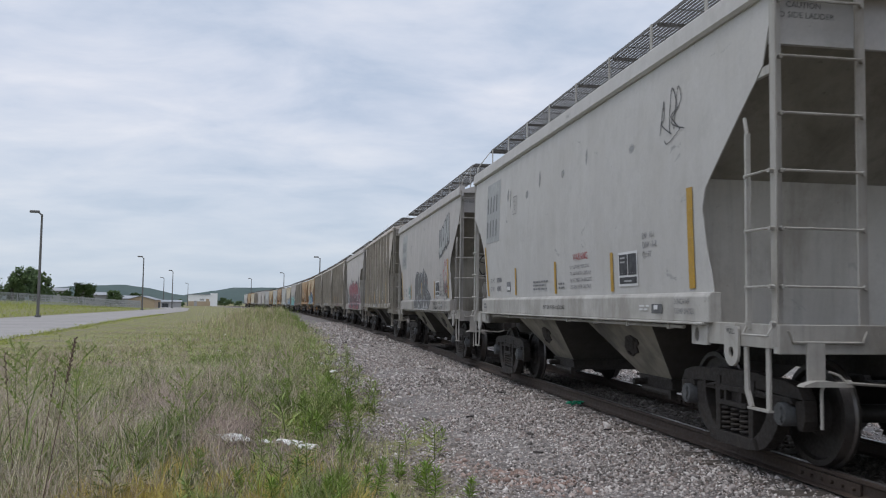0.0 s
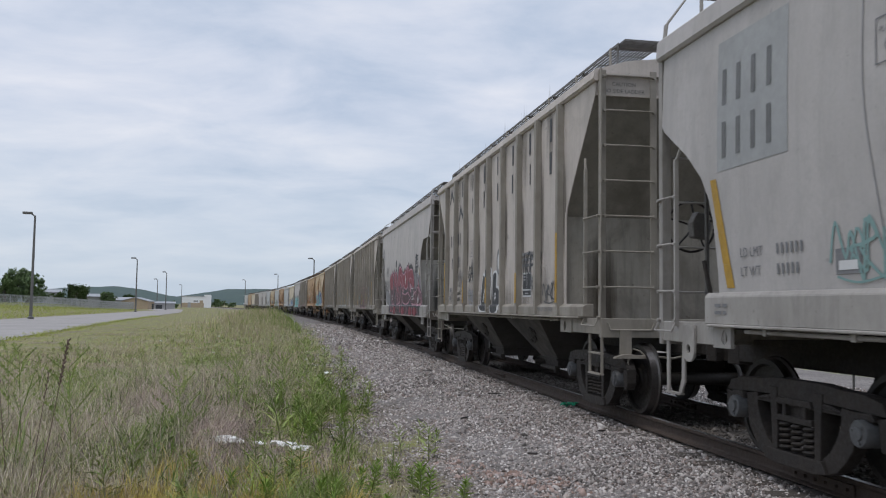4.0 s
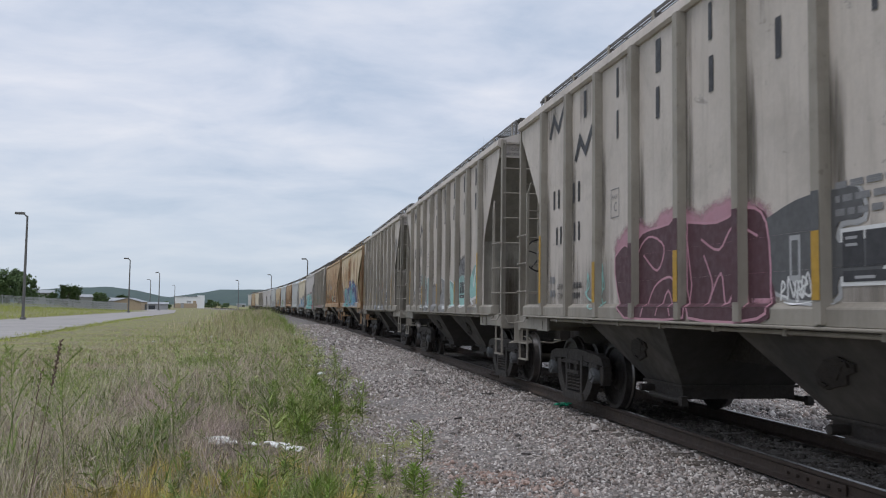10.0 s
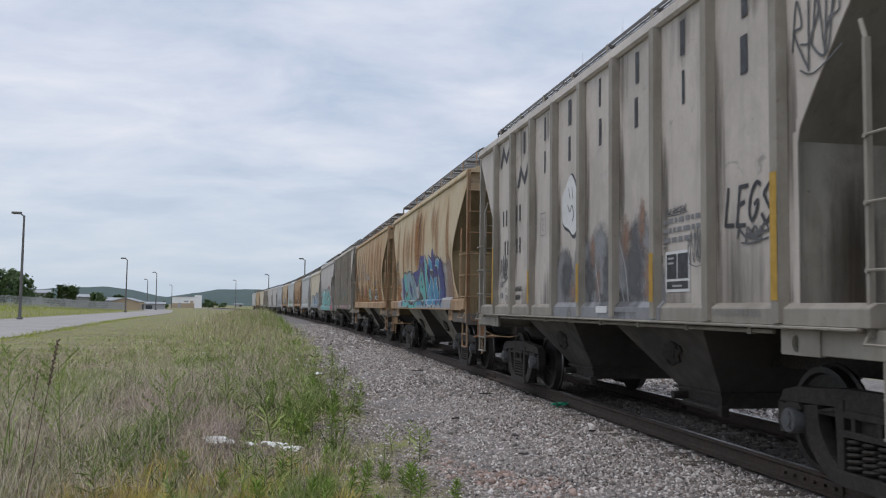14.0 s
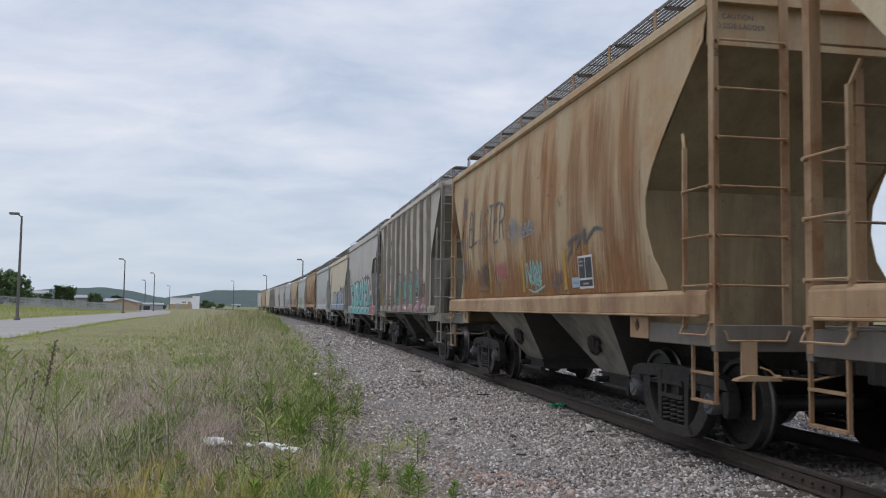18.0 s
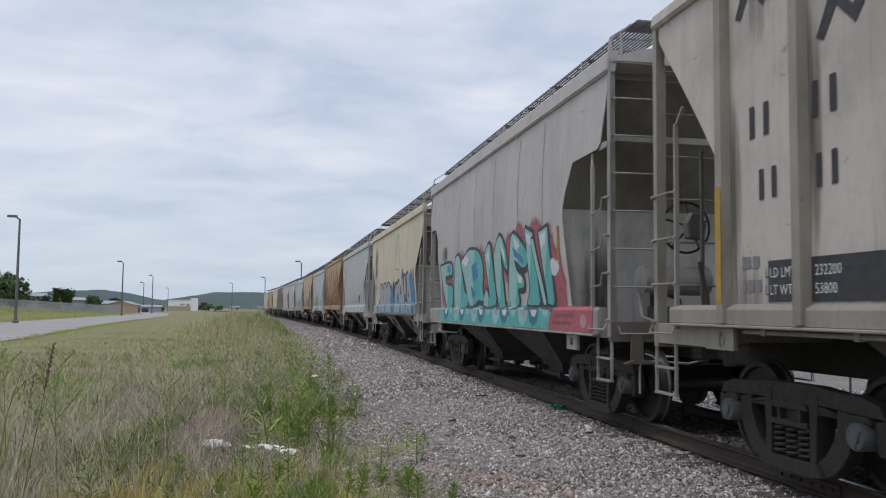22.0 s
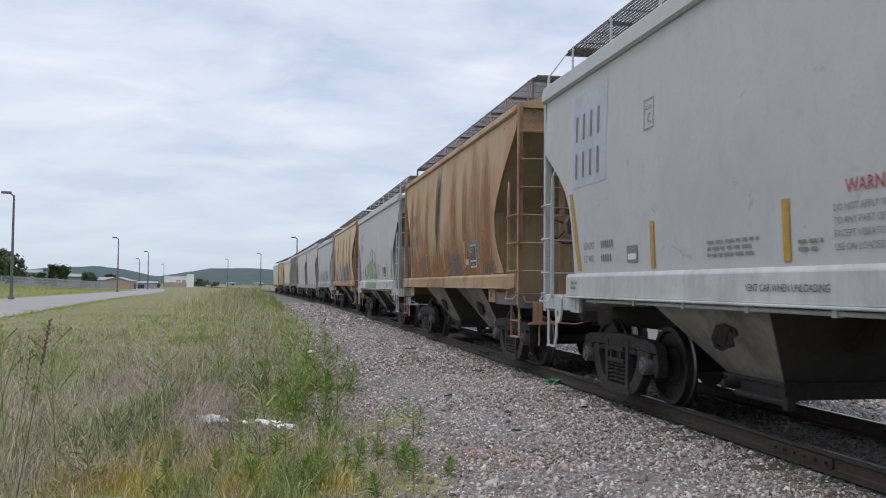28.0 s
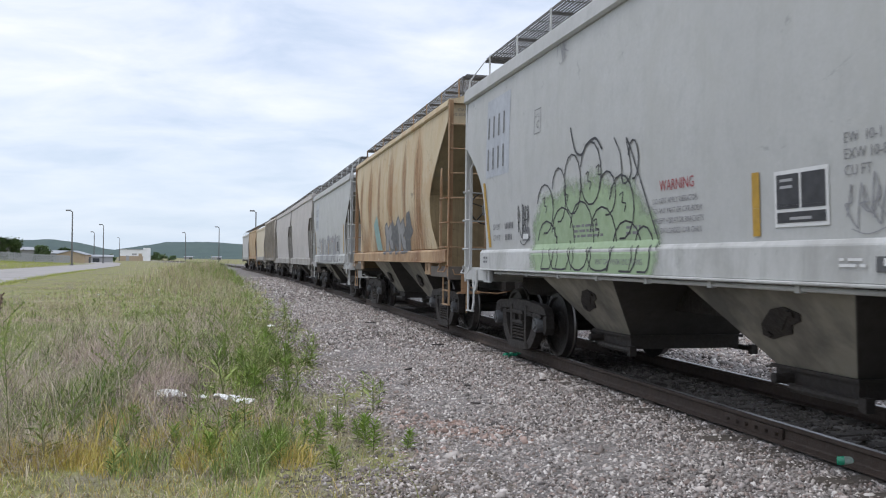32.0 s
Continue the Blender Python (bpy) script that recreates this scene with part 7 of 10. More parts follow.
def fence():
    """Chain-link fence along the top of the bank."""
    root = new("fence")
    tagged(root, "grey chain-link fence along the bank", "fence")
    line = [(-78, 60), (-60, 128), (-46, 170), (-42, 215), (-41, 250)]
    pts = []
    for (x0, y0), (x1, y1) in zip(line, line[1:]):
        n = int(math.hypot(x1 - x0, y1 - y0) / 3.0)
        pts += [(x0 + (x1 - x0) * k / n, y0 + (y1 - y0) * k / n) for k in range(n)]
    pm = Geo().lathe([(-0.3, 0.05), (1.95, 0.06), (1.98, 0.02)], 6, "z").mesh("post", M_FENCE)
    for x, y in pts:
        link_mesh("post", pm, root).location = (x, y, ground_z(x, y))
    mesh_pm = Geo()
    for (x0, y0), (x1, y1) in zip(pts, pts[1:]):
        z0, z1 = ground_z(x0, y0), ground_z(x1, y1)
        for h in (0.08, 1.9):
            mesh_pm.rod((x0, y0, z0 + h), (x1, y1, z1 + h), 0.035, 4)
        for k in range(14):
            for d in (-1, 1):
                u0, u1 = (k / 14, (k + 2) / 14) if d > 0 else ((k + 2) / 14, k / 14)
                if max(u0, u1) <= 1:
                    mesh_pm.rod((x0 + (x1 - x0) * u0, y0 + (y1 - y0) * u0, z0 + 0.08), (x0 + (x1 - x0) * u1, y0 + (y1 - y0) * u1, z0 + 1.9), 0.017, 3)
    me = bpy.data.meshes.new("wire_mesh")
    me.from_pydata(mesh_pm.v, [], mesh_pm.f)
    me.materials.append(M_FENCE)
    tagged(link_mesh("wire_mesh", me, root), kind="stuff")


fence()


# ---- marks on the cars: stencils, reflectors, spray paint ----
def paint_mat(name, c, rough=0.6):
    return mat(name, c, rough, 0, 0.14, 2.5, stain=(tuple(k * 0.75 for k in c), 0.35, 1.5))


INK = {
    "black": paint_mat("spray_black", (0.035, 0.035, 0.04)), "soft": paint_mat("spray_dark_grey", (0.09, 0.09, 0.095)),
    "grey": paint_mat("spray_grey", (0.26, 0.26, 0.275)), "silver": paint_mat("spray_silver", (0.36, 0.36, 0.37)), "white": paint_mat("spray_white", (0.68, 0.68, 0.68)),
    "red": paint_mat("spray_red", (0.24, 0.030, 0.048)), "maroon": paint_mat("spray_maroon", (0.075, 0.028, 0.038)), "pink": paint_mat("spray_pink", (0.48, 0.25, 0.31)), "rose": paint_mat("spray_rose", (0.42, 0.10, 0.12)),
    "teal": paint_mat("spray_teal", (0.10, 0.42, 0.40)), "mint": paint_mat("spray_mint", (0.30, 0.53, 0.50)), "deep": paint_mat("spray_deep_teal", (0.03, 0.20, 0.25)), "paleteal": paint_mat("spray_pale_teal", (0.215, 0.345, 0.335)),
    "dullteal": paint_mat("spray_dull_teal", (0.09, 0.26, 0.23)), "blue": paint_mat("spray_blue", (0.04, 0.22, 0.42)), "violet": paint_mat("spray_violet", (0.045, 0.043, 0.19)), "sky": paint_mat("spray_sky", (0.12, 0.38, 0.55)),
    "bright": paint_mat("spray_bright_blue", (0.055, 0.25, 0.42)), "dullblue": paint_mat("spray_dull_blue", (0.20, 0.33, 0.40)), "peach": paint_mat("spray_peach", (0.33, 0.20, 0.14)), "green": paint_mat("spray_green", (0.33, 0.44, 0.27)), "ghost": paint_mat("spray_faded", (0.25, 0.245, 0.25)), "patch": paint_mat("repaint_patch", (0.40, 0.42, 0.46)), "greypatch": paint_mat("grey_patch", (0.34, 0.345, 0.345)),
    "stencil": M_BLACK, "faint": M_GREYSTENCIL, "grime": paint_mat("washed_grime", (0.13, 0.115, 0.095), 0.85), "soot": paint_mat("black_stain", (0.04, 0.038, 0.036), 0.85), "rust": paint_mat("rust_run", (0.36, 0.165, 0.065), 0.85), "oil": paint_mat("oily_brown_stain", (0.05, 0.035, 0.02), 0.7), "barsoft": paint_mat("worn_stencil", (0.14, 0.14, 0.14)),  "amber": paint_mat("orange_rust_patch", (0.42, 0.19, 0.055), 0.85), "yellow": M_YELLOW, "sign_red": paint_mat("stencil_red", (0.36, 0.04, 0.05)),
}


def clip(poly, z, above):
    """The part of a polygon of (u, z) above or below a height."""
    out = []
    for (u0, z0), (u1, z1) in zip(poly, poly[1:] + poly[:1]):
        i0, i1 = (z0 >= z) == above or z0 == z, (z1 >= z) == above or z1 == z
        if i0:
            out.append((u0, z0))
        if i0 != i1:
            t = (z - z0) / (z1 - z0)
            out.append((u0 + (u1 - u0) * t, z))
    return out


def half(poly, p, n):
    """The part of a polygon on the side of a line through p to which n points."""
    d = [(u - p[0]) * n[0] + (z - p[1]) * n[1] for u, z in poly]
    out = []
    for k in range(len(poly)):
        (u0, z0), (u1, z1), a, b = poly[k], poly[(k + 1) % len(poly)], d[k], d[(k + 1) % len(poly)]
        if a >= 0:
            out.append((u0, z0))
        if (a >= 0) != (b >= 0):
            t = a / (a - b)
            out.append((u0 + (u1 - u0) * t, z0 + (z1 - z0) * t))
    return out


SOFT = {}


def soft_ink(ink, run=False):
    """The same paint sprayed thinly: it covers by a stored amount, broken up by grain; a run breaks up into upright streaks."""
    if (ink, run) in SOFT:
        return SOFT[ink, run]
    m = INK[ink].copy()
    m.name = ("streaks_" if run else "overspray_") + ink
    nt = m.node_tree
    N, L = nt.nodes.new, nt.links.new
    b = nt.nodes["Principled BSDF"]
    at = N("ShaderNodeAttribute"); at.attribute_name = "cover"
    tc = N("ShaderNodeTexCoord")
    n = N("ShaderNodeTexNoise"); n.inputs["Scale"].default_value, n.inputs["Detail"].default_value, n.inputs["Roughness"].default_value = 5.0, 8, 0.7
    mp = N("ShaderNodeMapping"); mp.inputs["Scale"].default_value = (2.2, 2.2, 0.11) if run else (1, 1, 1)
    L(tc.outputs["Object"], mp.inputs["Vector"]); L(mp.outputs[0], n.inputs["Vector"])
    k = N("ShaderNodeMath"); k.operation = "MULTIPLY_ADD"; k.inputs[1].default_value, k.inputs[2].default_value = (2.2, -1.25) if run else (0.9, -0.45)
    L(n.outputs["Fac"], k.inputs[0])
    a = N("ShaderNodeMath"); a.operation = "ADD"
    L(at.outputs["Fac"], a.inputs[0]); L(k.outputs[0], a.inputs[1])
    r = N("ShaderNodeMapRange"); r.inputs["From Min"].default_value, r.inputs["From Max"].default_value = (0.05, 1.0) if run else (0.10, 0.55)
    r.inputs["To Max"].default_value = (0.58 if ink == "rust" else 0.75) if run else 0.9
    L(a.outputs[0], r.inputs["Value"]); L(r.outputs[0], b.inputs["Alpha"])
    SOFT[ink, run] = m
    return m


class Coat:
    """Thin coats of paint on a car's lineside face, gathered colour by colour."""

    def __init__(self, n):
        self.car, self.kind, self.sets = TRAIN[n + 1][0], CARS[n + 1][0], {}

    def geo(self, name, ink):
        if name in ("reflector_strip", "graffiti_shape", "graffiti_outline", "graffiti_shade", "rib_paint", "graffiti_facet", "emblem", "sign_bar", "stencil_panel", "panel_field", "panel_print", "stencil_bar", "graffiti_detail", "seam_stain"):
            return self.sets.setdefault((name, ink, len(self.sets)), Geo())
        return self.sets.setdefault((name, ink, 0), Geo())

    def fill(self, name, ink, poly, lift=0.006):
        g = self.geo(name, ink)
        cut, ledge = SILL[self.kind][1] - 0.04, SILL[self.kind][1]
        zs = [z for _, z in poly]
        levels = sorted({min(zs) - 0.01, max(zs) + 0.01} | {z for z in [cut, ledge] + [cut + 0.3 * k for k in range(1, 11)] if min(zs) < z < max(zs)})
        for a, b in zip(levels, levels[1:]):
            p = clip(clip(list(poly), a, True), b, False)
            if len(p) < 3:
                continue
            eps = 0.0005
            v = [on_side(u, min(max(z, a + eps), b - eps), lift, self.kind) for u, z in p]
            g.add(v, [tuple(range(len(v)))])

    def box(self, name, ink, u0, u1, z0, z1, lift=0.006):
        self.fill(name, ink, [(u0, z0), (u1, z0), (u1, z1), (u0, z1)], lift)

    def line(self, name, ink, pts, wide, lift=0.008):
        for k, ((u0, z0), (u1, z1)) in enumerate(zip(pts, pts[1:])):
            d = math.hypot(u1 - u0, z1 - z0) or 1e-6
            a, b = -(z1 - z0) / d * wide / 2, (u1 - u0) / d * wide / 2
            e0, e1 = (u1 - u0) / d * wide * 0.3, (z1 - z0) / d * wide * 0.3
            self.fill(name, ink, [(u0 - e0 + a, z0 - e1 + b), (u1 + e0 + a, z1 + e1 + b), (u1 + e0 - a, z1 + e1 - b), (u0 - e0 - a, z0 - e1 - b)], lift + 0.00022 * (k % 3))

    def words(self, text, u, z, tall, ink="stencil"):
        """Readable stencil lettering that begins at u and stands on height z."""
        cu = bpy.data.curves.new("stencil", "FONT")
        cu.body, cu.size, cu.resolution_u = text, tall * 1.38, 2
        tmp = bpy.data.objects.new("stencil", cu)
        me = bpy.data.meshes.new_from_object(tmp)
        g = self.geo("lettering", ink)
        g.add([on_side(u - v.co.x * 0.92, z + v.co.y, 0.008, self.kind) for v in me.vertices], [tuple(p.vertices) for p in me.polygons])
        bpy.data.objects.remove(tmp); bpy.data.curves.remove(cu); bpy.data.meshes.remove(me)

    def marks(self, u, z, tall, n, pitch, ink="stencil", wide=0.5):
        """Plain bars, n of them, in place of a number or name."""
        for k in range(n):
            self.box("stencil_bar", ink, u - k * pitch - pitch * wide, u - k * pitch, z, z + tall, 0.008)

    def lines(self, u0, u1, z0, z1, rows, ink="faint", seed=1):
        """Small print: a row of short bars for each line."""
        r = random.Random(seed)
        h = (z0 - z1) / rows
        for k in range(rows):
            u = u0
            end = u1 + r.uniform(0, 0.25) * (u0 - u1)
            while u - 0.04 > end:
                w = min(r.uniform(0.05, 0.17), u - end)
                self.box("small_print", ink, u - w, u, z0 - (k + 0.75) * h, z0 - (k + 0.25) * h, 0.008)
                u -= w + 0.035

    def strip(self, u, z0=1.58, z1=2.08, wide=0.10, ink="yellow"):
        self.fill("reflector_strip", ink, [(u - wide / 2, z0), (u + wide / 2, z0), (u + wide / 2, z1), (u - wide / 2, z1)], 0.010)

    def panel(self, u, z, w, h, up=0.0):
        """Black consolidated stencil panel with a white border."""
        self.box("stencil_panel", "white", u - w, u, z - h, z, 0.007 + up)
        b = 0.03
        self.box("panel_field", "black", u - w * 0.48, u - b, z - h * 0.68, z - b, 0.010 + up)
        self.box("panel_field", "black", u - w + b, u - w * 0.52, z - h * 0.68, z - b, 0.010 + up)
        self.box("panel_field", "black", u - w + b, u - b, z - h + b, z - h * 0.74, 0.010 + up)
        for k in range(2):
            self.box("panel_print", "silver", u - w * 0.36, u - w * 0.12, z - h * (0.2 + 0.12 * k), z - h * (0.15 + 0.12 * k), 0.012 + up)
        self.box("panel_print", "silver", u - w * 0.7, u - w * 0.3, z - h * 0.88, z - h * 0.83, 0.012 + up)

    def plate_c(self, u, z, s=0.28):
        for a in ((u - s * 0.9, u - s * 0.86, z - s * 1.2, z), (u - 0.012, u, z - s * 1.2, z)):
            self.box("plate_frame", "faint", *a, 0.008)
        for a in ((z - 0.012, z), (z - s * 1.2, z - s * 1.2 + 0.012)):
            self.box("plate_frame", "faint", u - s * 0.9, u, *a, 0.008)
        self.words("C", u - s * 0.32, z - s * 0.95, s * 0.4, "faint")
        self.words("PLATE", u - s * 0.14, z - s * 0.42, s * 0.17, "faint")

    @staticmethod
    def curve(pts, n=5):
        """Points along a smooth line through pts."""
        fine = []
        for i in range(len(pts) - 1):
            p0, p1, p2, p3 = pts[max(i - 1, 0)], pts[i], pts[i + 1], pts[min(i + 2, len(pts) - 1)]
            for q in range(n):
                t = q / n
                fine.append(tuple(0.5 * (2 * b + (c - a) * t + (2 * a - 5 * b + 4 * c - d) * t * t + (3 * b - a - 3 * c + d) * t ** 3) for a, b, c, d in zip(p0, p1, p2, p3)))
        return fine + [pts[-1]]

    def scrawl(self, u0, u1, z0, z1, ink, seed, wide=0.03, loops=6):
        """A quick tangled spray line that doubles back on itself, with a swoosh under it."""
        r = random.Random(seed)
        step, h = (u1 - u0) / loops, z1 - z0
        for run in range(2):
            pts = []
            for k in range(loops):
                a = u0 + step * (k + 0.35 * run)
                up = r.uniform(0.75, 1.1)
                pts += [(a + step * r.uniform(0.0, 0.25), z0 + h * r.uniform(0, 0.3)), (a + step * r.uniform(0.2, 0.6), z0 + h * up)]
                if r.random() < 0.7:
                    pts += [(a + step * r.uniform(0.5, 0.9), z0 + h * r.uniform(0.45, 0.7)), (a + step * r.uniform(-0.1, 0.4), z0 + h * r.uniform(0.25, 0.5))]
                if r.random() < 0.5:
                    pts.append((a + step * r.uniform(0.7, 1.3), z0 + h * r.uniform(-0.1, 0.2)))
            if run == 1:
                pts = pts[len(pts) // 3:len(pts) // 3 + 5 + loops]
            self.line("spray_tag", ink, self.curve(pts, 4), wide * (0.75 if run else 0.9), 0.008 + 0.0006 * run)
        b = [(u0 + step * 0.6, z0 - 0.05 * h), (u0 + step * loops * 0.5, z0 - 0.16 * h), (u1 + step * 0.2, z0 + 0.05 * h)]
        self.line("spray_tag", ink, self.curve(b, 5), wide * 0.6, 0.0095)

    def soft(self, name, ink, lobes, lift=0.0052, cell=0.07, z_min=None, run=False, peak=1.0):
        """Overspray without a hard edge: lobes of (u, z, half width, half height)."""
        us0, us1 = min(a - c for a, b, c, d in lobes), max(a + c for a, b, c, d in lobes)
        zs0, zs1 = min(b - d for a, b, c, d in lobes), max(b + d for a, b, c, d in lobes)
        zs0 = max(zs0, SILL[self.kind][1] + 0.006 if run else SILL[self.kind][0] + 0.005) if z_min is None else z_min
        nu, nz = int((us1 - us0) / cell) + 2, int((zs1 - zs0) / cell) + 2
        v, cover = [], []
        for j in range(nz):
            for i in range(nu):
                u, z = us0 + (us1 - us0) * i / (nu - 1), zs0 + (zs1 - zs0) * j / (nz - 1)
                v.append(on_side(u, z, lift, self.kind))
                cover.append(max(1 - ((u - a) / c) ** 2 - ((z - b) / d) ** 2 for a, b, c, d in lobes))
        f = []
        for j in range(nz - 1):
            for i in range(nu - 1):
                q = (j * nu + i, j * nu + i + 1, (j + 1) * nu + i + 1, (j + 1) * nu + i)
                far = max(abs(v[k][1]) + 0.02 - (side_length(self.kind, v[k][2], v[k][1]) if v[k][2] > PROFILES[self.kind][-1][1] else PROFILES[self.kind][-1][0]) for k in q)
                if max(cover[k] for k in q) > 0 and far < 0:
                    f.append(q)
        me = bpy.data.meshes.new(name)
        me.from_pydata(v, [], f)
        att = me.attributes.new("cover", "FLOAT", "POINT")
        att.data.foreach_set("value", [max(c, 0.0) * peak for c in cover])
        me.materials.append(soft_ink(ink, run))
        link_mesh(name, me, self.car)

    def cloud(self, ink, u0, u1, z0, z1, seed, n=9, lift=0.0052):
        """A lobed cloud of paint behind a piece; z1 may be a pair for the two ends."""
        r = random.Random(seed)
        zt = z1 if isinstance(z1, tuple) else (z1, z1)
        lobes = []
        for k in range(n):
            t = (k + 0.5) / n
            top = zt[0] + (zt[1] - zt[0]) * t + r.uniform(-0.12, 0.12)
            lobes.append((u0 + (u1 - u0) * t, z0 + 0.25 * (top - z0), abs(u1 - u0) / n * r.uniform(0.9, 1.5), 0.75 * (top - z0)))
        self.soft("graffiti_cloud", ink, lobes, lift)

    def stain(self, ink, u, z0, z1, wide, lift=0.005):
        self.soft("rain_stain", ink, [(u, (z0 + z1) / 2, wide * 2.2, (z1 - z0) / 2), (u + wide, z0 * 0.35 + z1 * 0.65, wide * 1.8, (z1 - z0) * 0.4)], lift, 0.05, run=True)

    def bloom(self, ink, spans, z0, z1, lift=0.0054):
        """Rust creeping up from the side sill in ragged streaks, over stretches (u, half width, height share)."""
        self.soft("rust_bloom", ink, [(u, z0, w, (z1 - z0) * h) for u, w, h in spans], lift, 0.08, run=True)

    GLYPHS = [
        [(0.0, 0.0), (0.34, 0.0), (0.40, 0.45), (0.58, 0.48), (0.62, 0.0), (0.98, 0.04), (0.92, 0.62), (0.70, 1.0), (0.30, 0.92), (0.06, 0.55)],
        [(0.05, 0.02), (0.55, 0.0), (0.98, 0.18), (0.94, 0.40), (0.52, 0.30), (0.46, 0.46), (0.86, 0.56), (1.0, 0.90), (0.58, 1.0), (0.14, 0.84), (0.0, 0.4)],
        [(0.22, 0.0), (0.60, 0.06), (0.66, 0.34), (1.0, 0.50), (0.82, 0.62), (0.76, 1.0), (0.42, 0.94), (0.40, 0.66), (0.0, 0.52), (0.20, 0.36)],
        [(0.0, 0.06), (0.30, 0.0), (0.50, 0.30), (0.72, 0.0), (1.0, 0.08), (0.84, 0.52), (1.0, 0.96), (0.70, 1.0), (0.52, 0.72), (0.28, 1.0), (0.02, 0.90), (0.18, 0.48)],
        [(0.06, 0.0), (0.94, 0.0), (1.0, 0.28), (0.66, 0.32), (0.62, 1.0), (0.28, 0.96), (0.32, 0.30), (0.0, 0.26)],
        [(0.10, 0.10), (0.40, 0.0), (0.80, 0.06), (1.0, 0.38), (0.96, 0.74), (0.70, 1.0), (0.30, 0.98), (0.02, 0.70), (0.0, 0.34)],
        [(0.0, 0.0), (0.36, 0.0), (0.42, 0.52), (0.66, 0.10), (1.0, 0.0), (0.94, 0.30), (0.72, 0.44), (0.98, 0.60), (0.90, 0.96), (0.52, 0.78), (0.34, 1.04), (0.04, 0.92), (0.16, 0.5)],
    ]

    def piece(self, u0, u1, z0, z1, n, fills, outline, seed, shine=None, tilt=0.0, hole=None, glyphs=None, fade=None, rim=None, rounds=0, fat=0.07):
        """A painted piece: cast shadow, outlined leaning shapes cut into facets, rims and shine strokes. z0, z1 may be pairs for the far and near ends."""
        r = random.Random(seed)
        za, zb = z0 if isinstance(z0, tuple) else (z0, z0), z1 if isinstance(z1, tuple) else (z1, z1)
        step = (u1 - u0) / n
        for k in range(n):
            t = (k + 0.5) / n
            lo, hi = za[0] + (za[1] - za[0]) * t, zb[0] + (zb[1] - zb[0]) * t
            hi -= r.uniform(0, 0.16) * (hi - lo)
            gl = self.GLYPHS[(glyphs[k % len(glyphs)] if glyphs else r.randrange(len(self.GLYPHS)))]
            for _ in range(rounds):
                gl = [q for (a, b), (c, d) in zip(gl, gl[1:] + gl[:1]) for q in ((a * 0.75 + c * 0.25, b * 0.75 + d * 0.25), (a * 0.25 + c * 0.75, b * 0.25 + d * 0.75))]
            c_u, w, turn = u0 + step * (k + 0.5), abs(step) * r.uniform(1.08, 1.25), r.uniform(-0.16, 0.16) + tilt
            mid = ((lo + hi) / 2)
            jit = [(r.uniform(-0.04, 0.04), r.uniform(-0.03, 0.03)) for _ in gl]
            def place(p, dx=0.0, dz=0.0, grow=0.0, j=(0, 0)):
                x, y = (p[0] - 0.5 + j[0]) * w, (p[1] - 0.5 + j[1]) * (hi - lo)
                d = math.hypot(x, y) or 1e-6
                x, y = x * (1 + grow / d), y * (1 + grow / d)
                x, y = x + y * turn, y
                return (c_u - x - dx, mid + y + dz)
            body = [place(p, j=q) for p, q in zip(gl, jit)]
            lift = 0.0065 + 0.0007 * (k % 3)
            self.fill("graffiti_shade", outline, [place(p, -0.07, -0.05, fat, q) for p, q in zip(gl, jit)], lift)
            self.fill("graffiti_outline", outline, [place(p, 0, 0, fat, q) for p, q in zip(gl, jit)], lift + 0.0005)
            if rim:
                self.fill("graffiti_outline", rim, [place(p, 0, 0, fat * 0.45, q) for p, q in zip(gl, jit)], lift + 0.0010)
            self.fill("graffiti_shape", fills[k % len(fills)], body, lift + 0.0023)
            for m, ink in enumerate(fade or ()):   # slanted facets
                a = r.uniform(-1.0, 1.0)
                p0 = place((r.uniform(0.35, 0.65), 0.35 + 0.3 * ((m + k) % 2)))
                cut = half(body, p0, (math.sin(a), math.cos(a) * (1 if (m + k) % 2 else -1)))
                if len(cut) > 2:
                    self.fill("graffiti_facet", ink, cut, lift + 0.0028 + 0.0005 * m)
            if hole:
                a, b = r.uniform(0.36, 0.46), r.uniform(0.3, 0.5)
                q = [(a, b), (a + 0.16, b + 0.05), (a + 0.13, b + 0.24), (a + 0.03, b + 0.18)]
                self.fill("graffiti_detail", hole, [place(p) for p in q], lift + 0.0045)
                self.line("graffiti_detail", hole, [place((0.5, 0.02)), place((0.47 + r.uniform(-.06, .06), 0.26))], 0.035, lift + 0.0045)
            if shine:
                for p, q in (((0.14, 0.60), (0.25, 0.84)), ((0.72, 0.16), (0.80, 0.34)), ((0.30, 0.90), (0.36, 0.93))):
                    self.line("graffiti_shine", shine, [place(p), place(q)], 0.026, lift + 0.0052)
        if self.kind == "ribbed":
            for j, y in enumerate(RIB_Y):
                if min(u0, u1) < y < max(u0, u1):
                    z_t = max(zb) * 0.9
                    for ink, a, b in ((fills[j % len(fills)], min(za) + 0.05, 0.5 * (min(za) + z_t)), (outline, 0.5 * (min(za) + z_t), z_t)):
                        self.geo("rib_paint", ink).add([(-(HALF_W + 0.099), y - 0.05, a), (-(HALF_W + 0.099), y + 0.05, a), (-(HALF_W + 0.099), y + 0.05, b), (-(HALF_W + 0.099), y - 0.05, b)], [(0, 1, 2, 3)])

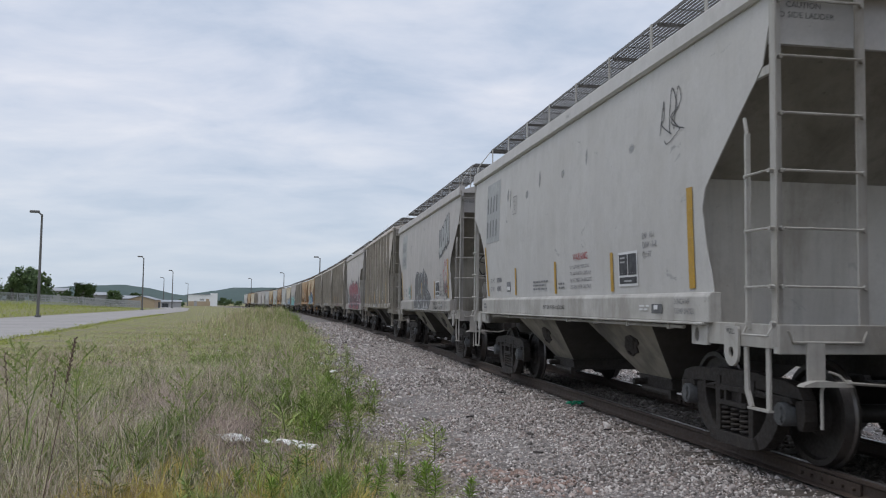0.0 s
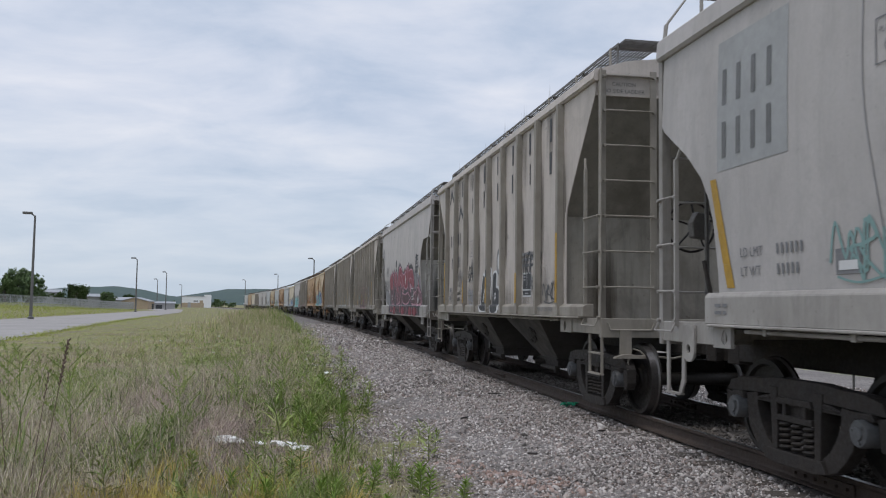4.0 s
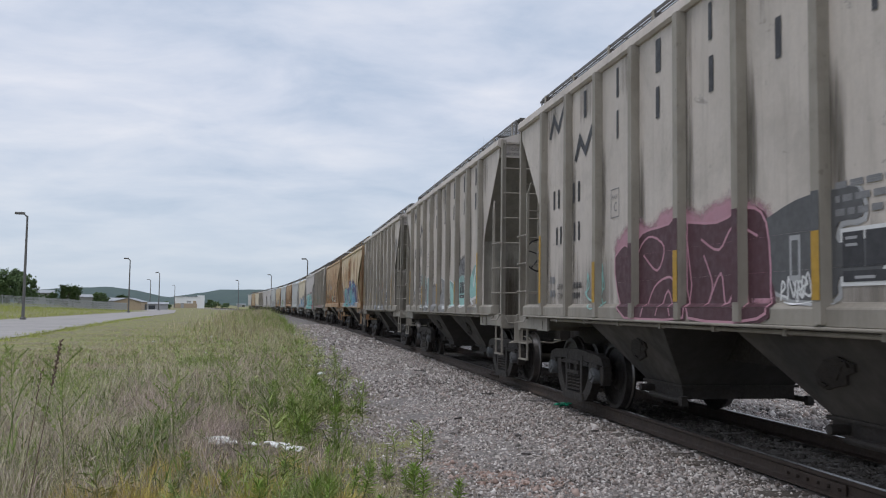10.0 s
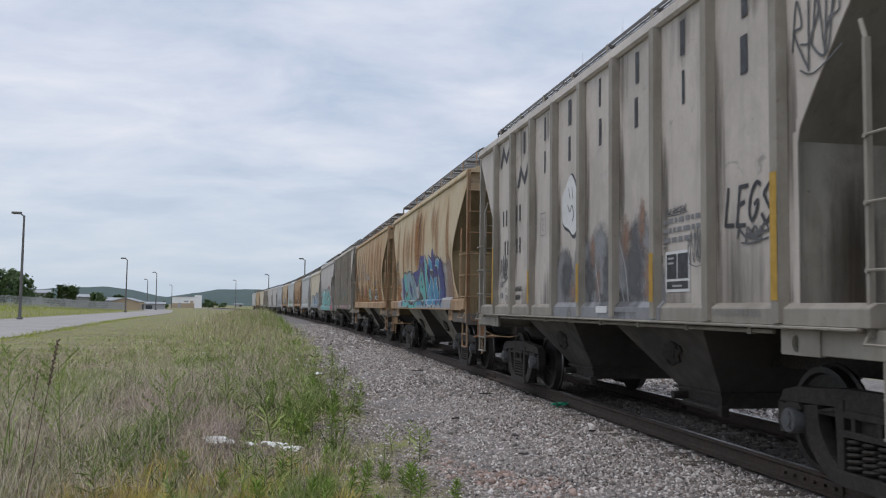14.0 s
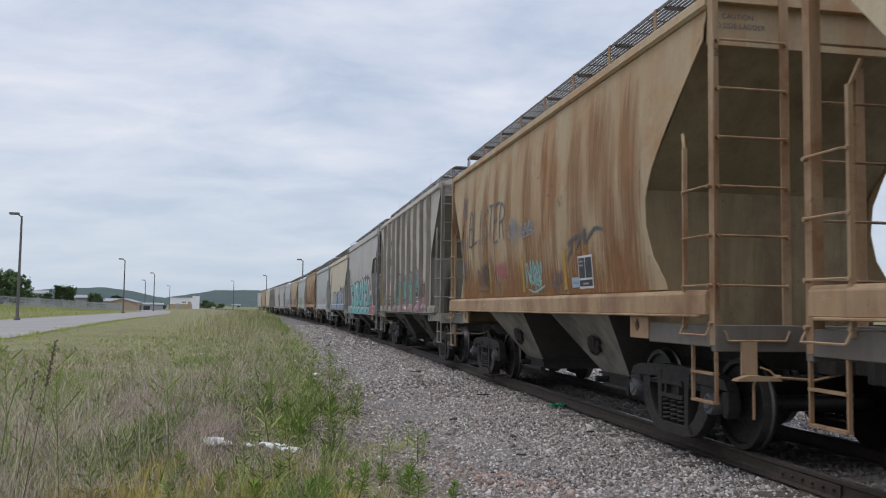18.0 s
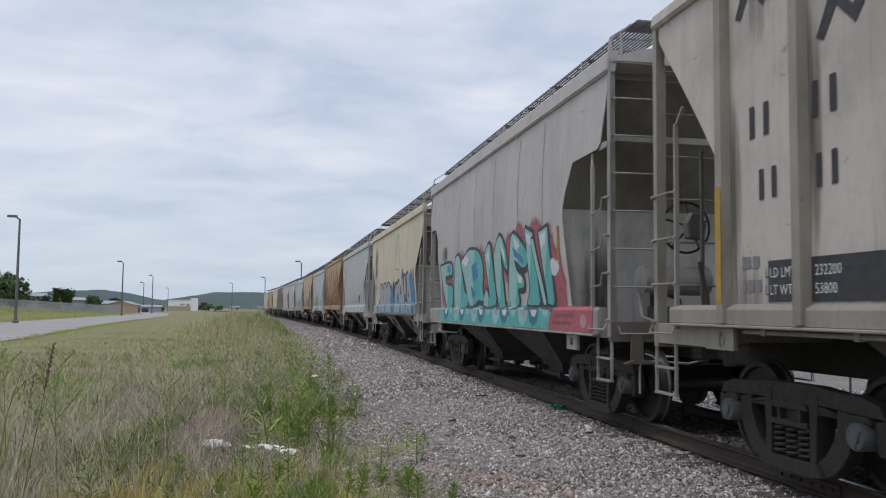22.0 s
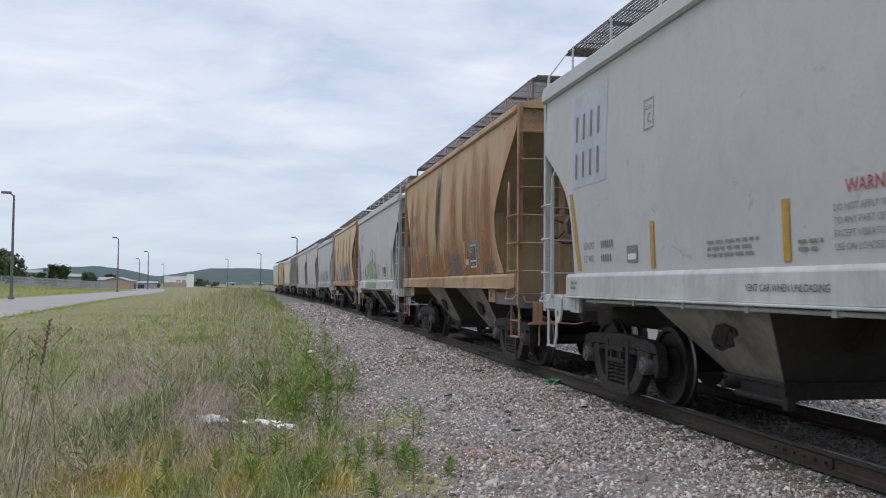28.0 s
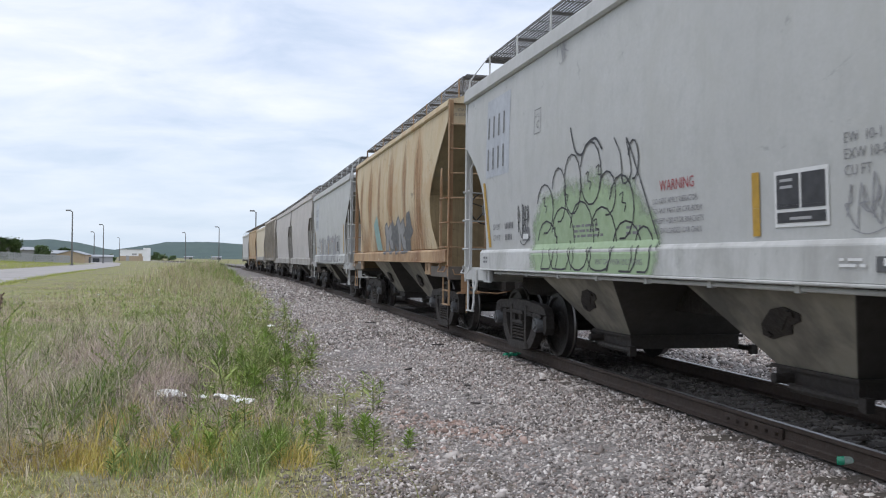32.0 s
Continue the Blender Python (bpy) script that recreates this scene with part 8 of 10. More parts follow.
    def throw(self, shapes, ink, edge, rim=None, lit=None, low=None, low_z=0.0, ew=0.16, rw=0.045, lift=0.0062, turn=(1.0, 0.35)):
        """Hand-drawn letter bodies: outline, fill, a lighter side, a darker foot and a rim. Each shape is a ring of (u, z)."""
        for k, pts in enumerate(shapes):
            q = self.curve(list(pts) + [pts[0]], 3)[:-1] if len(pts) > 5 else list(pts)
            a = lift + 0.0004 * (k % 4)
            foot = SILL[self.kind][0] + 0.012
            q = [(u, max(z, foot)) for u, z in q]
            ring = q + q[:1]
            self.line("graffiti_shade", edge, [(u - 0.03, max(z - 0.02, foot + ew / 2)) for u, z in ring], ew, a)
            self.fill("graffiti_shape", ink, q, a + 0.0016)
            mid = (sum(p[0] for p in q) / len(q), sum(p[1] for p in q) / len(q))
            if lit:
                p = half(q, (mid[0] + 0.05, mid[1]), turn)
                if len(p) > 2:
                    self.fill("graffiti_facet", lit, p, a + 0.0021)
            if low:
                p = half(q, (mid[0], low_z + 0.12 * math.sin(2.3 * k)), (0.25 * math.sin(k), -1.0))
                if len(p) > 2:
                    self.fill("graffiti_facet", low, p, a + 0.0024)
            if rim:
                self.line("graffiti_outline", rim, ring, rw, a + 0.0029)
            if self.kind == "ribbed":   # the same paint on the faces of the ribs
                for y in RIB_Y:
                    zs = [z0 + (z1 - z0) * (y - u0) / (u1 - u0) for (u0, z0), (u1, z1) in zip(ring, ring[1:]) if (u0 - y) * (u1 - y) < 0]
                    if len(zs) > 1:
                        x = -(HALF_W + 0.099)
                        self.geo("rib_paint", ink).add([(x, y - 0.05, max(min(zs), 1.45)), (x, y + 0.05, max(min(zs), 1.45)), (x, y + 0.05, max(zs)), (x, y - 0.05, max(zs))], [(0, 1, 2, 3)])

    # pen strokes of a quick hand, two digits a point, strokes parted by bars
    PEN = {"A": "00 49 80|23 63", "B": "00 09 59 67 55 05|55 74 71 50 00", "C": "78 59 28 05 12 40 71", "D": "00 09 49 76 73 40 00", "E": "79 09 00 70|05 55", "F": "79 09 00|05 55",
           "G": "78 49 17 03 30 62 64 44", "I": "39 30", "J": "69 62 40 12", "K": "09 00|79 04 70", "L": "09 00 70", "N": "00 09 70 79", "O": "39 06 02 40 72 77 49 39", "P": "00 09 59 77 65 04",
           "R": "00 09 59 77 65 04|45 70", "S": "78 49 17 26 54 72 40 02", "T": "09 79|39 30", "U": "09 02 40 72 79", "Z": "09 79 00 70"}

    def tag(self, text, u0, u1, z, tall, ink, wide, seed=1, slant=0.15, drop=0.0):
        """A handwritten word from u0 to u1 standing on height z, letter by letter."""
        r = random.Random(seed)
        step = (u1 - u0) / len(text)
        for k, ch in enumerate(text):
            if ch == " ":
                continue
            h, base = tall * r.uniform(0.85, 1.15), z + drop * k / len(text) + tall * r.uniform(-0.06, 0.06)
            for stroke in self.PEN[ch].split("|"):
                pts = []
                for p in stroke.split():
                    x, y = int(p[0]) / 9 + r.uniform(-0.04, 0.04), int(p[1]) / 9 + r.uniform(-0.04, 0.04)
                    pts.append((u0 + step * (k + 0.95 * x) - slant * y * h, base + y * h))
                self.line("spray_tag", ink, self.curve(pts, 3) if ch in "BCDGJOPRSU" else pts, wide, 0.0085 + 0.0003 * (k % 3))

    def done(self):
        for (name, ink, _), g in self.sets.items():
            if not g.v:
                continue
            me = bpy.data.meshes.new(name)
            me.from_pydata(g.v, [], g.f)
            if name == "repaint_patch":   # one sheet of paint
                bm = bmesh.new(); bm.from_mesh(me); bmesh.ops.remove_doubles(bm, verts=bm.verts, dist=0.004); bm.to_mesh(me); bm.free()
            me.materials.append(INK[ink])
            tagged(link_mesh(name, me, self.car), kind="stuff" if len(g.f) > 12 or name == "lettering" or (name.startswith("graffiti") and len(g.f) > 1) else "")


def white_car_marks(n, number=True, warn_u=-0.9, bare=False):
    c = Coat(n)
    for u in () if bare else (-2.48,) if n == 15 else (-2.48, 0.0, 2.5):
        c.strip(u)
    c.strip(-4.78, 1.95 if bare else 1.58, 2.62, 0.10 if bare else 0.14, "amber" if bare else "yellow")
    if not bare:
        c.fill("reflector_strip", "yellow", [(5.12, 2.62), (5.0, 2.62), (4.72, 1.58), (4.86, 1.58)], 0.007)
    if bare:   # painted over
        return c
    c.panel(-2.72, 2.06, 0.62, 0.42)
    c.words("WARNING", warn_u, 2.05, 0.105, "sign_red")
    for k, s in enumerate(("DO NOT APPLY VIBRATOR", "TO ANY PART OF CAR BODY", "EXCEPT VIBRATOR BRACKETS", "USE ON LOADED CAR ONLY")):
        c.words(s, warn_u + 0.15, 1.93 - 0.095 * k, 0.055, "faint")
    c.words("LD LMT", 4.6, 1.85, 0.09, "faint"); c.words("LT WT", 4.6, 1.68, 0.09, "faint")
    c.marks(4.0, 1.85, 0.09, 6, 0.07, "faint"); c.marks(4.0, 1.68, 0.09, 5, 0.07, "faint")
    c.box("stencil_panel", "faint", 2.9, 3.2, 1.65, 1.84, 0.007); c.box("panel_field", "white", 2.94, 3.16, 1.68, 1.75, 0.010)
    c.lines(1.3, 0.35, 1.82, 1.64, 3, "faint", n)
    c.lines(-0.15, -0.5, 1.76, 1.64, 2, "faint", n + 3)
    c.words("EW  10-1", -3.5, 2.18, 0.075, "faint"); c.words("EXW 10-8", -3.5, 2.07, 0.075, "faint"); c.words("CU FT", -3.5, 1.96, 0.075, "faint")
    c.words("VENT CAR WHEN UNLOADING", 0.55, 1.34, 0.064, "stencil" if n in (1, 13) else "faint")
    c.words("2 INCH HF", -4.45, 1.42, 0.06, "faint"); c.words("COMP SHOES", -4.45, 1.32, 0.06, "faint")
    c.box("stencil_panel", "soft", -4.15, -3.85, 1.32, 1.42, 0.007); c.box("panel_print", "white", -4.02, -3.92, 1.36, 1.41, 0.010)
    c.lines(-3.5, -3.8, 1.42, 1.34, 2, "white", n)
    c.lines(5.0, 4.75, 1.45, 1.32, 2, "faint", n + 1)
    c.plate_c(2.68, 3.42)
    if number:
        c.box("repaint_patch", "patch" if n > 10 else "greypatch", 3.78, 4.98, 2.68, 3.92, 0.004)
        c.marks(4.88, 3.30, 0.34, 4, 0.26, "barsoft", 0.28); c.marks(4.88, 2.80, 0.34, 4, 0.26, "barsoft", 0.28)
    return c


def mark_all():
    # white cars
    c = white_car_marks(1)
    c.soft("scuff", "greypatch", [(3.1, 3.5, 0.10, 0.16), (2.9, 3.42, 0.05, 0.25), (1.7, 3.35, 0.12, 0.10), (0.9, 3.5, 0.07, 0.2), (-0.4, 3.4, 0.10, 0.09), (-1.5, 3.5, 0.06, 0.16), (-3.2, 3.3, 0.14, 0.07)], cell=0.03, peak=0.5)
    c.scrawl(-4.0, -4.5, 3.25, 3.75, "black", 3, 0.016, 2)
    c.done()
    c = white_car_marks(2, warn_u=-0.55)
    c.throw([[(1.60, 1.54), (1.52, 2.16), (1.25, 2.38), (0.92, 2.42), (0.68, 2.28), (0.69, 1.27), (1.32, 1.27)],
             [(0.67, 1.27), (0.62, 2.22), (0.20, 2.38), (-0.12, 2.26), (-0.23, 1.88), (-0.33, 1.27)],
             [(0.20, 2.20), (-0.38, 2.45), (-0.38, 2.44), (-0.64, 2.00), (-0.70, 2.37), (-0.71, 2.36), (-1.10, 2.17), (-0.99, 1.84), (-1.40, 1.74), (-1.82, 1.53), (-1.72, 1.44), (-1.42, 1.27), (-0.25, 1.27)]],
            "soft", "black", rim="silver", ew=0.13, rw=0.03)
    for q in ([(1.30, 1.62), (1.12, 1.78), (0.92, 1.66), (1.10, 1.50)], [(0.42, 1.82), (0.22, 1.96), (0.02, 1.84), (0.24, 1.70)], [(-0.30, 1.60), (-0.42, 1.72), (-0.62, 1.60), (-0.48, 1.50)], [(0.35, 1.52), (0.18, 1.62), (-0.05, 1.56), (0.10, 1.46)]):
        q = c.curve(q + q[:1], 4)[:-1]
        c.fill("graffiti_detail", "ghost", q, 0.0108)
        c.line("graffiti_detail", "black", q + q[:1], 0.020, 0.0112)
    for q in ([(0.55, 1.30), (0.35, 1.44), (0.15, 1.30)], [(-0.45, 1.28), (-0.75, 1.49), (-0.95, 1.28)], [(-1.05, 1.28), (-1.28, 1.49), (-1.45, 1.30)]):
        c.fill("graffiti_detail", "silver", q, 0.0108)
    c.line("spray_outline", "silver", c.curve([(-0.80, 1.85), (-0.95, 1.62), (-1.12, 1.75), (-1.22, 1.58), (-1.38, 1.64)]), 0.022, 0.0108)
    for u in (-1.9, -3.0, 1.0, 2.8):
        c.line("seam_stain", "ghost", c.curve([(u, 4.0), (u + 0.02, 3.0), (u - 0.10, 2.2), (u - 0.22, 1.6)]), 0.014, 0.0053)
    c.scrawl(3.3, 2.5, 1.65, 2.05, "paleteal", 5, 0.03, 4)
    c.piece(-3.35, -4.85, (2.75, 3.1), (3.45, 3.95), 4, ["greypatch"], "soft", 8, tilt=-0.3, glyphs=[4, 1, 0, 3], fat=0.05)
    c.line("spray_outline", "rose", c.curve([(-4.10, 2.16), (-4.02, 2.30), (-4.22, 2.36), (-4.30, 2.62), (-4.48, 2.44), (-4.62, 2.60), (-4.70, 2.30), (-4.78, 2.05), (-4.60, 1.80), (-4.30, 1.76), (-4.22, 2.00), (-4.10, 2.16)]), 0.03)
    c.line("spray_outline", "rose", c.curve([(-4.30, 2.18), (-4.45, 2.26), (-4.58, 2.14), (-4.44, 2.02), (-4.60, 1.92), (-4.40, 1.86)]), 0.025)
    c.scrawl(-4.0, -4.7, 1.6, 2.05, "soft", 6, 0.035, 3)
    c.tag("PEACE TO", -2.55, -3.25, 1.39, 0.085, "black", 0.018, 7); c.scrawl(-2.6, -3.4, 1.28, 1.36, "black", 9, 0.016, 8)
    c.line("spray_tag", "soft", c.curve([(-2.40, 1.58), (-2.46, 1.68), (-2.54, 1.60), (-2.46, 1.53), (-2.62, 1.70), (-2.80, 1.68), (-2.92, 1.57), (-3.0, 1.6)]), 0.016); c.line("spray_tag", "soft", c.curve([(-3.42, 1.57), (-3.55, 1.72), (-3.75, 1.70), (-3.95, 1.57)]), 0.016)
    for a, w in ((-3.62, 0.15), (-4.03, 0.11)):
        c.line("spray_tag", "soft", [(a + w * math.cos(0.5 * k), 1.37 + 0.085 * math.sin(0.5 * k)) for k in range(12)], 0.018, 0.0085)
    for k, t in enumerate(("40% EMPTY LOAD", "EL-60I NO ADJ. BLOCK. SEE", "ELX AND EMX 1/4 ADJ. BLOCK")):
        c.words(t, -3.22, 1.86 - 0.115 * k, 0.07, "soft")
    c.done()
    c = white_car_marks(13, True, -0.75); c.done()
    c = white_car_marks(15)
    c.soft("graffiti_cloud", "green", [(2.1, 1.6, 0.75, 0.75), (1.4, 1.6, 0.8, 0.85), (0.7, 1.6, 0.8, 0.9), (0.0, 1.6, 0.8, 0.75), (-0.5, 1.5, 0.5, 0.5)], 0.006)
    for u, z, a, b in ((2.25, 2.05, 0.30, 0.32), (1.75, 2.2, 0.24, 0.34), (1.3, 2.3, 0.27, 0.36), (0.75, 2.38, 0.30, 0.36), (0.30, 2.12, 0.22, 0.24), (-0.05, 1.95, 0.3, 0.34), (-0.35, 2.42, 0.12, 0.2),
                       (2.2, 1.55, 0.36, 0.34), (1.65, 1.62, 0.38, 0.42), (1.05, 1.66, 0.36, 0.42), (0.45, 1.6, 0.36, 0.38), (-0.15, 1.5, 0.34, 0.3), (-0.55, 1.45, 0.22, 0.28)):
        ring = [(u + a * math.cos(0.3 + 0.42 * k), max(z + b * math.sin(0.3 + 0.42 * k), 1.27)) for k in range(15 if b > 0.35 else 12)]
        c.line("spray_outline", "black", ring, 0.022, 0.0095)
    for k in range(6):
        c.line("spray_outline", "black", [(2.3 - 0.52 * k, 1.27), (2.22 - 0.52 * k, 1.42), (2.26 - 0.52 * k, 1.56)], 0.018, 0.0095)
    for u, z in ((2.25, 2.1), (1.5, 2.2), (0.8, 2.3), (0.5, 2.35), (-0.1, 2.0), (1.9, 1.7), (0.6, 1.75)):
        c.line("spray_outline", "black", c.curve([(u + 0.08, z + 0.08), (u, z + 0.1), (u + 0.03, z), (u - 0.06, z - 0.02), (u - 0.02, z - 0.1)], 3), 0.016, 0.0095)
    c.line("spray_outline", "black", c.curve([(1.35, 2.98), (1.2, 2.7), (1.0, 2.62), (0.85, 2.72), (0.6, 2.76), (0.42, 2.62)]), 0.03, 0.0095)
    c.line("spray_outline", "black", c.curve([(0.1, 2.7), (-0.05, 2.5), (-0.1, 2.2), (-0.3, 2.3), (-0.2, 2.66), (-0.5, 2.2), (-0.9, 1.5)]), 0.02, 0.0095)
    c.scrawl(3.4, 2.9, 1.68, 2.2, "black", 12, 0.022, 3); c.scrawl(-3.5, -3.95, 1.62, 1.95, "grey", 13, 0.012, 4); c.scrawl(-4.5, -5.0, 1.55, 2.05, "grey", 14, 0.012, 4)
    c.scrawl(1.9, 1.6, 3.9, 4.2, "grey", 15, 0.02, 2)
    c.done()
    c = white_car_marks(17)
    c.piece(3.5, -3.5, 1.32, 2.3, 7, ["silver", "grey"], "ghost", 17, shine="white"); c.done()
    c = white_car_marks(12, False, bare=True)
    c.marks(4.9, 3.20, 0.34, 4, 0.22, "faint", 0.5); c.marks(4.9, 2.66, 0.34, 4, 0.22, "faint", 0.5)
    c.soft("graffiti_cloud", "blue", [(3.7, 1.4, 0.4, 0.35), (0.1, 1.6, 0.5, 0.75), (-0.5, 1.7, 0.45, 0.7), (-4.6, 1.6, 0.5, 0.8), (1.6, 1.3, 2.0, 0.3)], 0.0052)
    c.soft("graffiti_cloud", "violet", [(-0.45, 2.05, 0.25, 0.3), (-2.6, 2.5, 0.22, 0.2), (-4.75, 1.9, 0.2, 0.4)], 0.0054)
    c.cloud("blue", -0.6, -4.6, 1.26, (2.25, 2.68), 9, 7, 0.0057)
    for q in ([(3.45, 1.27), (3.4, 2.05), (3.2, 2.27), (2.75, 2.3), (2.45, 2.05), (2.4, 1.7), (2.1, 1.27), (2.6, 1.27), (2.85, 1.6), (2.95, 1.27)],
              [(2.35, 1.27), (2.38, 2.1), (2.15, 2.3), (1.6, 2.3), (1.35, 2.05), (1.15, 1.27), (1.55, 1.27), (1.75, 1.75), (1.95, 1.27)],
              [(1.35, 1.27), (1.3, 2.15), (1.05, 2.32), (0.6, 2.28), (0.25, 2.0), (0.2, 1.85), (0.6, 1.75), (0.65, 1.6), (0.2, 1.55), (-0.2, 1.27)]):
        a, b = sum(p[0] for p in q) / len(q), sum(p[1] for p in q) / len(q)
        c.fill("graffiti_outline", "black", [(u + (0.07 if u > a else -0.07), z + (0.06 if z > b else 0)) for u, z in q], 0.0070)
        c.fill("graffiti_shape", "silver", q, 0.0090)
    for q, h in (([(-0.78, 1.27), (-0.8, 2.0), (-1.0, 2.2), (-1.5, 2.22), (-1.55, 1.95), (-1.25, 1.85), (-1.25, 1.6), (-1.75, 1.55), (-1.95, 1.27)], [(-1.3, 1.75), (-1.4, 1.82), (-1.5, 1.7)]),
                 ([(-1.75, 1.27), (-1.55, 2.28), (-1.95, 2.3), (-2.05, 1.85), (-2.3, 1.85), (-2.25, 2.38), (-2.68, 2.35), (-3.0, 1.27), (-2.55, 1.27), (-2.45, 1.55), (-2.2, 1.55), (-2.15, 1.27)], None),
                 ([(-3.05, 1.27), (-2.98, 1.6), (-3.35, 1.62), (-3.5, 1.27)], None), ([(-2.9, 1.85), (-2.85, 2.4), (-3.2, 2.42), (-3.3, 1.85)], None),
                 ([(-3.55, 1.27), (-3.5, 2.45), (-3.85, 2.48), (-4.62, 1.27), (-4.2, 1.27), (-4.1, 1.45), (-3.9, 1.45), (-3.88, 1.27)], [(-3.72, 1.75), (-3.75, 2.0), (-3.9, 1.75)])):
        a, b = sum(p[0] for p in q) / len(q), sum(p[1] for p in q) / len(q)
        c.fill("graffiti_outline", "black", [(u + (0.11 if u > a else -0.09), z + (0.10 if z > b else 0)) for u, z in q], 0.0070)
        c.fill("graffiti_shape", "silver", q, 0.0090)
        if h:
            c.fill("graffiti_detail", "black", h, 0.0105)
    c.scrawl(-2.6, -3.3, 1.32, 1.45, "black", 23, 0.016, 4); c.scrawl(4.95, 4.5, 2.0, 2.35, "black", 24, 0.02, 4); c.scrawl(1.2, 0.9, 1.32, 1.42, "black", 25, 0.014, 2)
    c.line("spray_outline", "soft", c.curve([(-0.95, 2.74), (-0.82, 3.2), (-0.95, 3.45), (-1.15, 3.8), (-1.35, 3.85), (-1.6, 3.5), (-1.9, 3.05), (-1.72, 2.62), (-1.62, 2.68), (-0.95, 2.74)]), 0.022, 0.008)
    c.line("spray_outline", "soft", c.curve([(-1.1, 3.6), (-1.15, 3.45), (-1.3, 3.5), (-1.4, 3.65)]), 0.016, 0.008)
    c.line("spray_outline", "soft", [(-1.35, 3.5), (-1.2, 3.2), (-1.28, 3.18)], 0.016, 0.008)
    c.stain("rust", 4.6, 2.2, 4.0, 0.2)
    c.done()
    # ribbed cars: one painted sign to a panel
    pw = 1.19
    specs = {3: "soft", 5: "maroon", 6: "paleteal", 7: "ghost", 10: "teal", 20: "grey", -1: "grey"}
    for n, tone in specs.items():
        c = Coat(n)
        for k in range(8):
            u = 4.76 - pw * (k + 0.5)
            if k in (0, 1):   # sharp zigzag emblem
                z = 4.19 if k == 0 else 3.66
                q = [(-0.42, -0.20), (-0.20, 0.16), (0.02, -0.08), (0.34, 0.24), (0.40, 0.12), (0.40, -0.20), (0.27, 0.04), (0.04, -0.22), (-0.17, -0.02), (-0.33, -0.24)]
                c.fill("emblem", "black", [(u - a, z + b) for a, b in q], 0.007)
            if k > 0:
                c.box("sign_bar", "black", u - 0.035 - 0.03 * (k % 2), u + 0.035 + 0.03 * (k % 3 == 0), 3.98, 4.35, 0.007)
            if k > 1:
                c.box("sign_bar", "black", u - 0.03 - 0.03 * (k % 3 == 1), u + 0.03 + 0.03 * (k % 2), 3.47, 3.82, 0.007)
        for k in range(9):   # dirt washed down beside the ribs
            u = 4.76 - pw * k
            c.stain("grime", u - 0.12, 1.5 + 0.2 * (k % 3), 3.4 + 0.3 * ((k * 2) % 3), 0.07)
        c.marks(4.36, 2.86, 0.28, 2, 0.22, "stencil", 0.36); c.marks(3.46, 2.86, 0.28, 2, 0.22, "stencil", 0.36)
        c.marks(4.22, 2.32, 0.26, 2, 0.19, "stencil", 0.36); c.marks(3.42, 2.32, 0.26, 2, 0.19, "stencil", 0.36)
        c.plate_c(2.0, 2.86, 0.30)
        c.words("LD LM", 4.15, 1.66, 0.085); c.words("LT WT", 4.15, 1.52, 0.085)
        weights = {6: ("232400", "53600"), 10: ("232200", "53800")}
        if n in weights:
            c.words(weights[n][0], 3.46, 1.66, 0.085, "white" if n == 10 else "stencil"); c.words(weights[n][1], 3.46, 1.52, 0.085, "white" if n == 10 else "stencil")
        else:
            c.marks(3.45, 1.66, 0.085, 6, 0.065); c.marks(3.45, 1.52, 0.085, 5, 0.065)
        for u, zt in ((4.76, 2.5), (2.38, 1.98), (0.0, 1.98), (-2.38, 1.98), (-4.76, 2.5)):
            g = c.geo("reflector_strip", "yellow")
            x = -(HALF_W + 0.101)
            g.add([(x, u - 0.05, 1.46), (x, u + 0.05, 1.46), (x, u + 0.05, zt), (x, u - 0.05, zt)], [(0, 1, 2, 3)])
        c.panel(-2.55, 1.98, 0.55, 0.42)
        c.lines(-2.5, -3.4, 2.35, 2.05, 3, "faint", n)
        c.box("stencil_panel", "white", -1.0, -0.62, 1.33, 1.42, 0.008)
        c.words("2 INCH HF COMP SHOES", -3.65, 1.33, 0.06, "faint")
        c.lines(4.5, 4.2, 1.9, 1.5, 2, "faint", n + 2)
        if n == 3:
            c.tag("GARE", 2.14, 1.28, 1.98, 0.38, "black", 0.045, 31); c.scrawl(3.45, 2.7, 1.82, 2.24, "soft", 32, 0.022, 5); c.scrawl(2.15, 1.3, 1.48, 1.78, "grey", 33, 0.05, 5)
            c.throw([[(0.82, 1.50), (0.74, 1.76), (0.60, 2.04), (0.38, 1.96), (0.22, 2.08), (-0.04, 2.14), (-0.10, 1.98), (-0.03, 1.62), (0.10, 1.72), (0.35, 1.77), (0.47, 1.54), (0.00, 1.34), (0.45, 1.30), (0.72, 1.36)],
                     [(-0.29, 2.02), (-0.44, 2.06), (-0.58, 2.02), (-0.55, 1.78), (-0.78, 1.70), (-0.82, 1.31), (-0.27, 1.30)]], "black", "white", ew=0.13)
            c.line("spray_outline", "white", c.curve([(0.60, 1.50), (0.50, 1.68), (0.34, 1.86)]), 0.04, 0.0095); c.line("spray_outline", "white", [(-0.04, 2.10), (-0.12, 1.98), (-0.12, 1.90)], 0.05, 0.0095)
            c.tag("P", -0.40, -0.56, 1.48, 0.16, "white", 0.03, 34)
            c.soft("overspray", "white", [(-0.76, 2.26, 0.13, 0.2)], 0.0056, 0.04); c.soft("overspray", "grey", [(-0.76, 2.26, 0.2, 0.3)], 0.0053, 0.04)
            c.scrawl(-0.85, -1.22, 1.78, 2.04, "white", 35, 0.045, 4); c.scrawl(-0.9, -1.15, 1.5, 1.75, "ghost", 39, 0.03, 3)
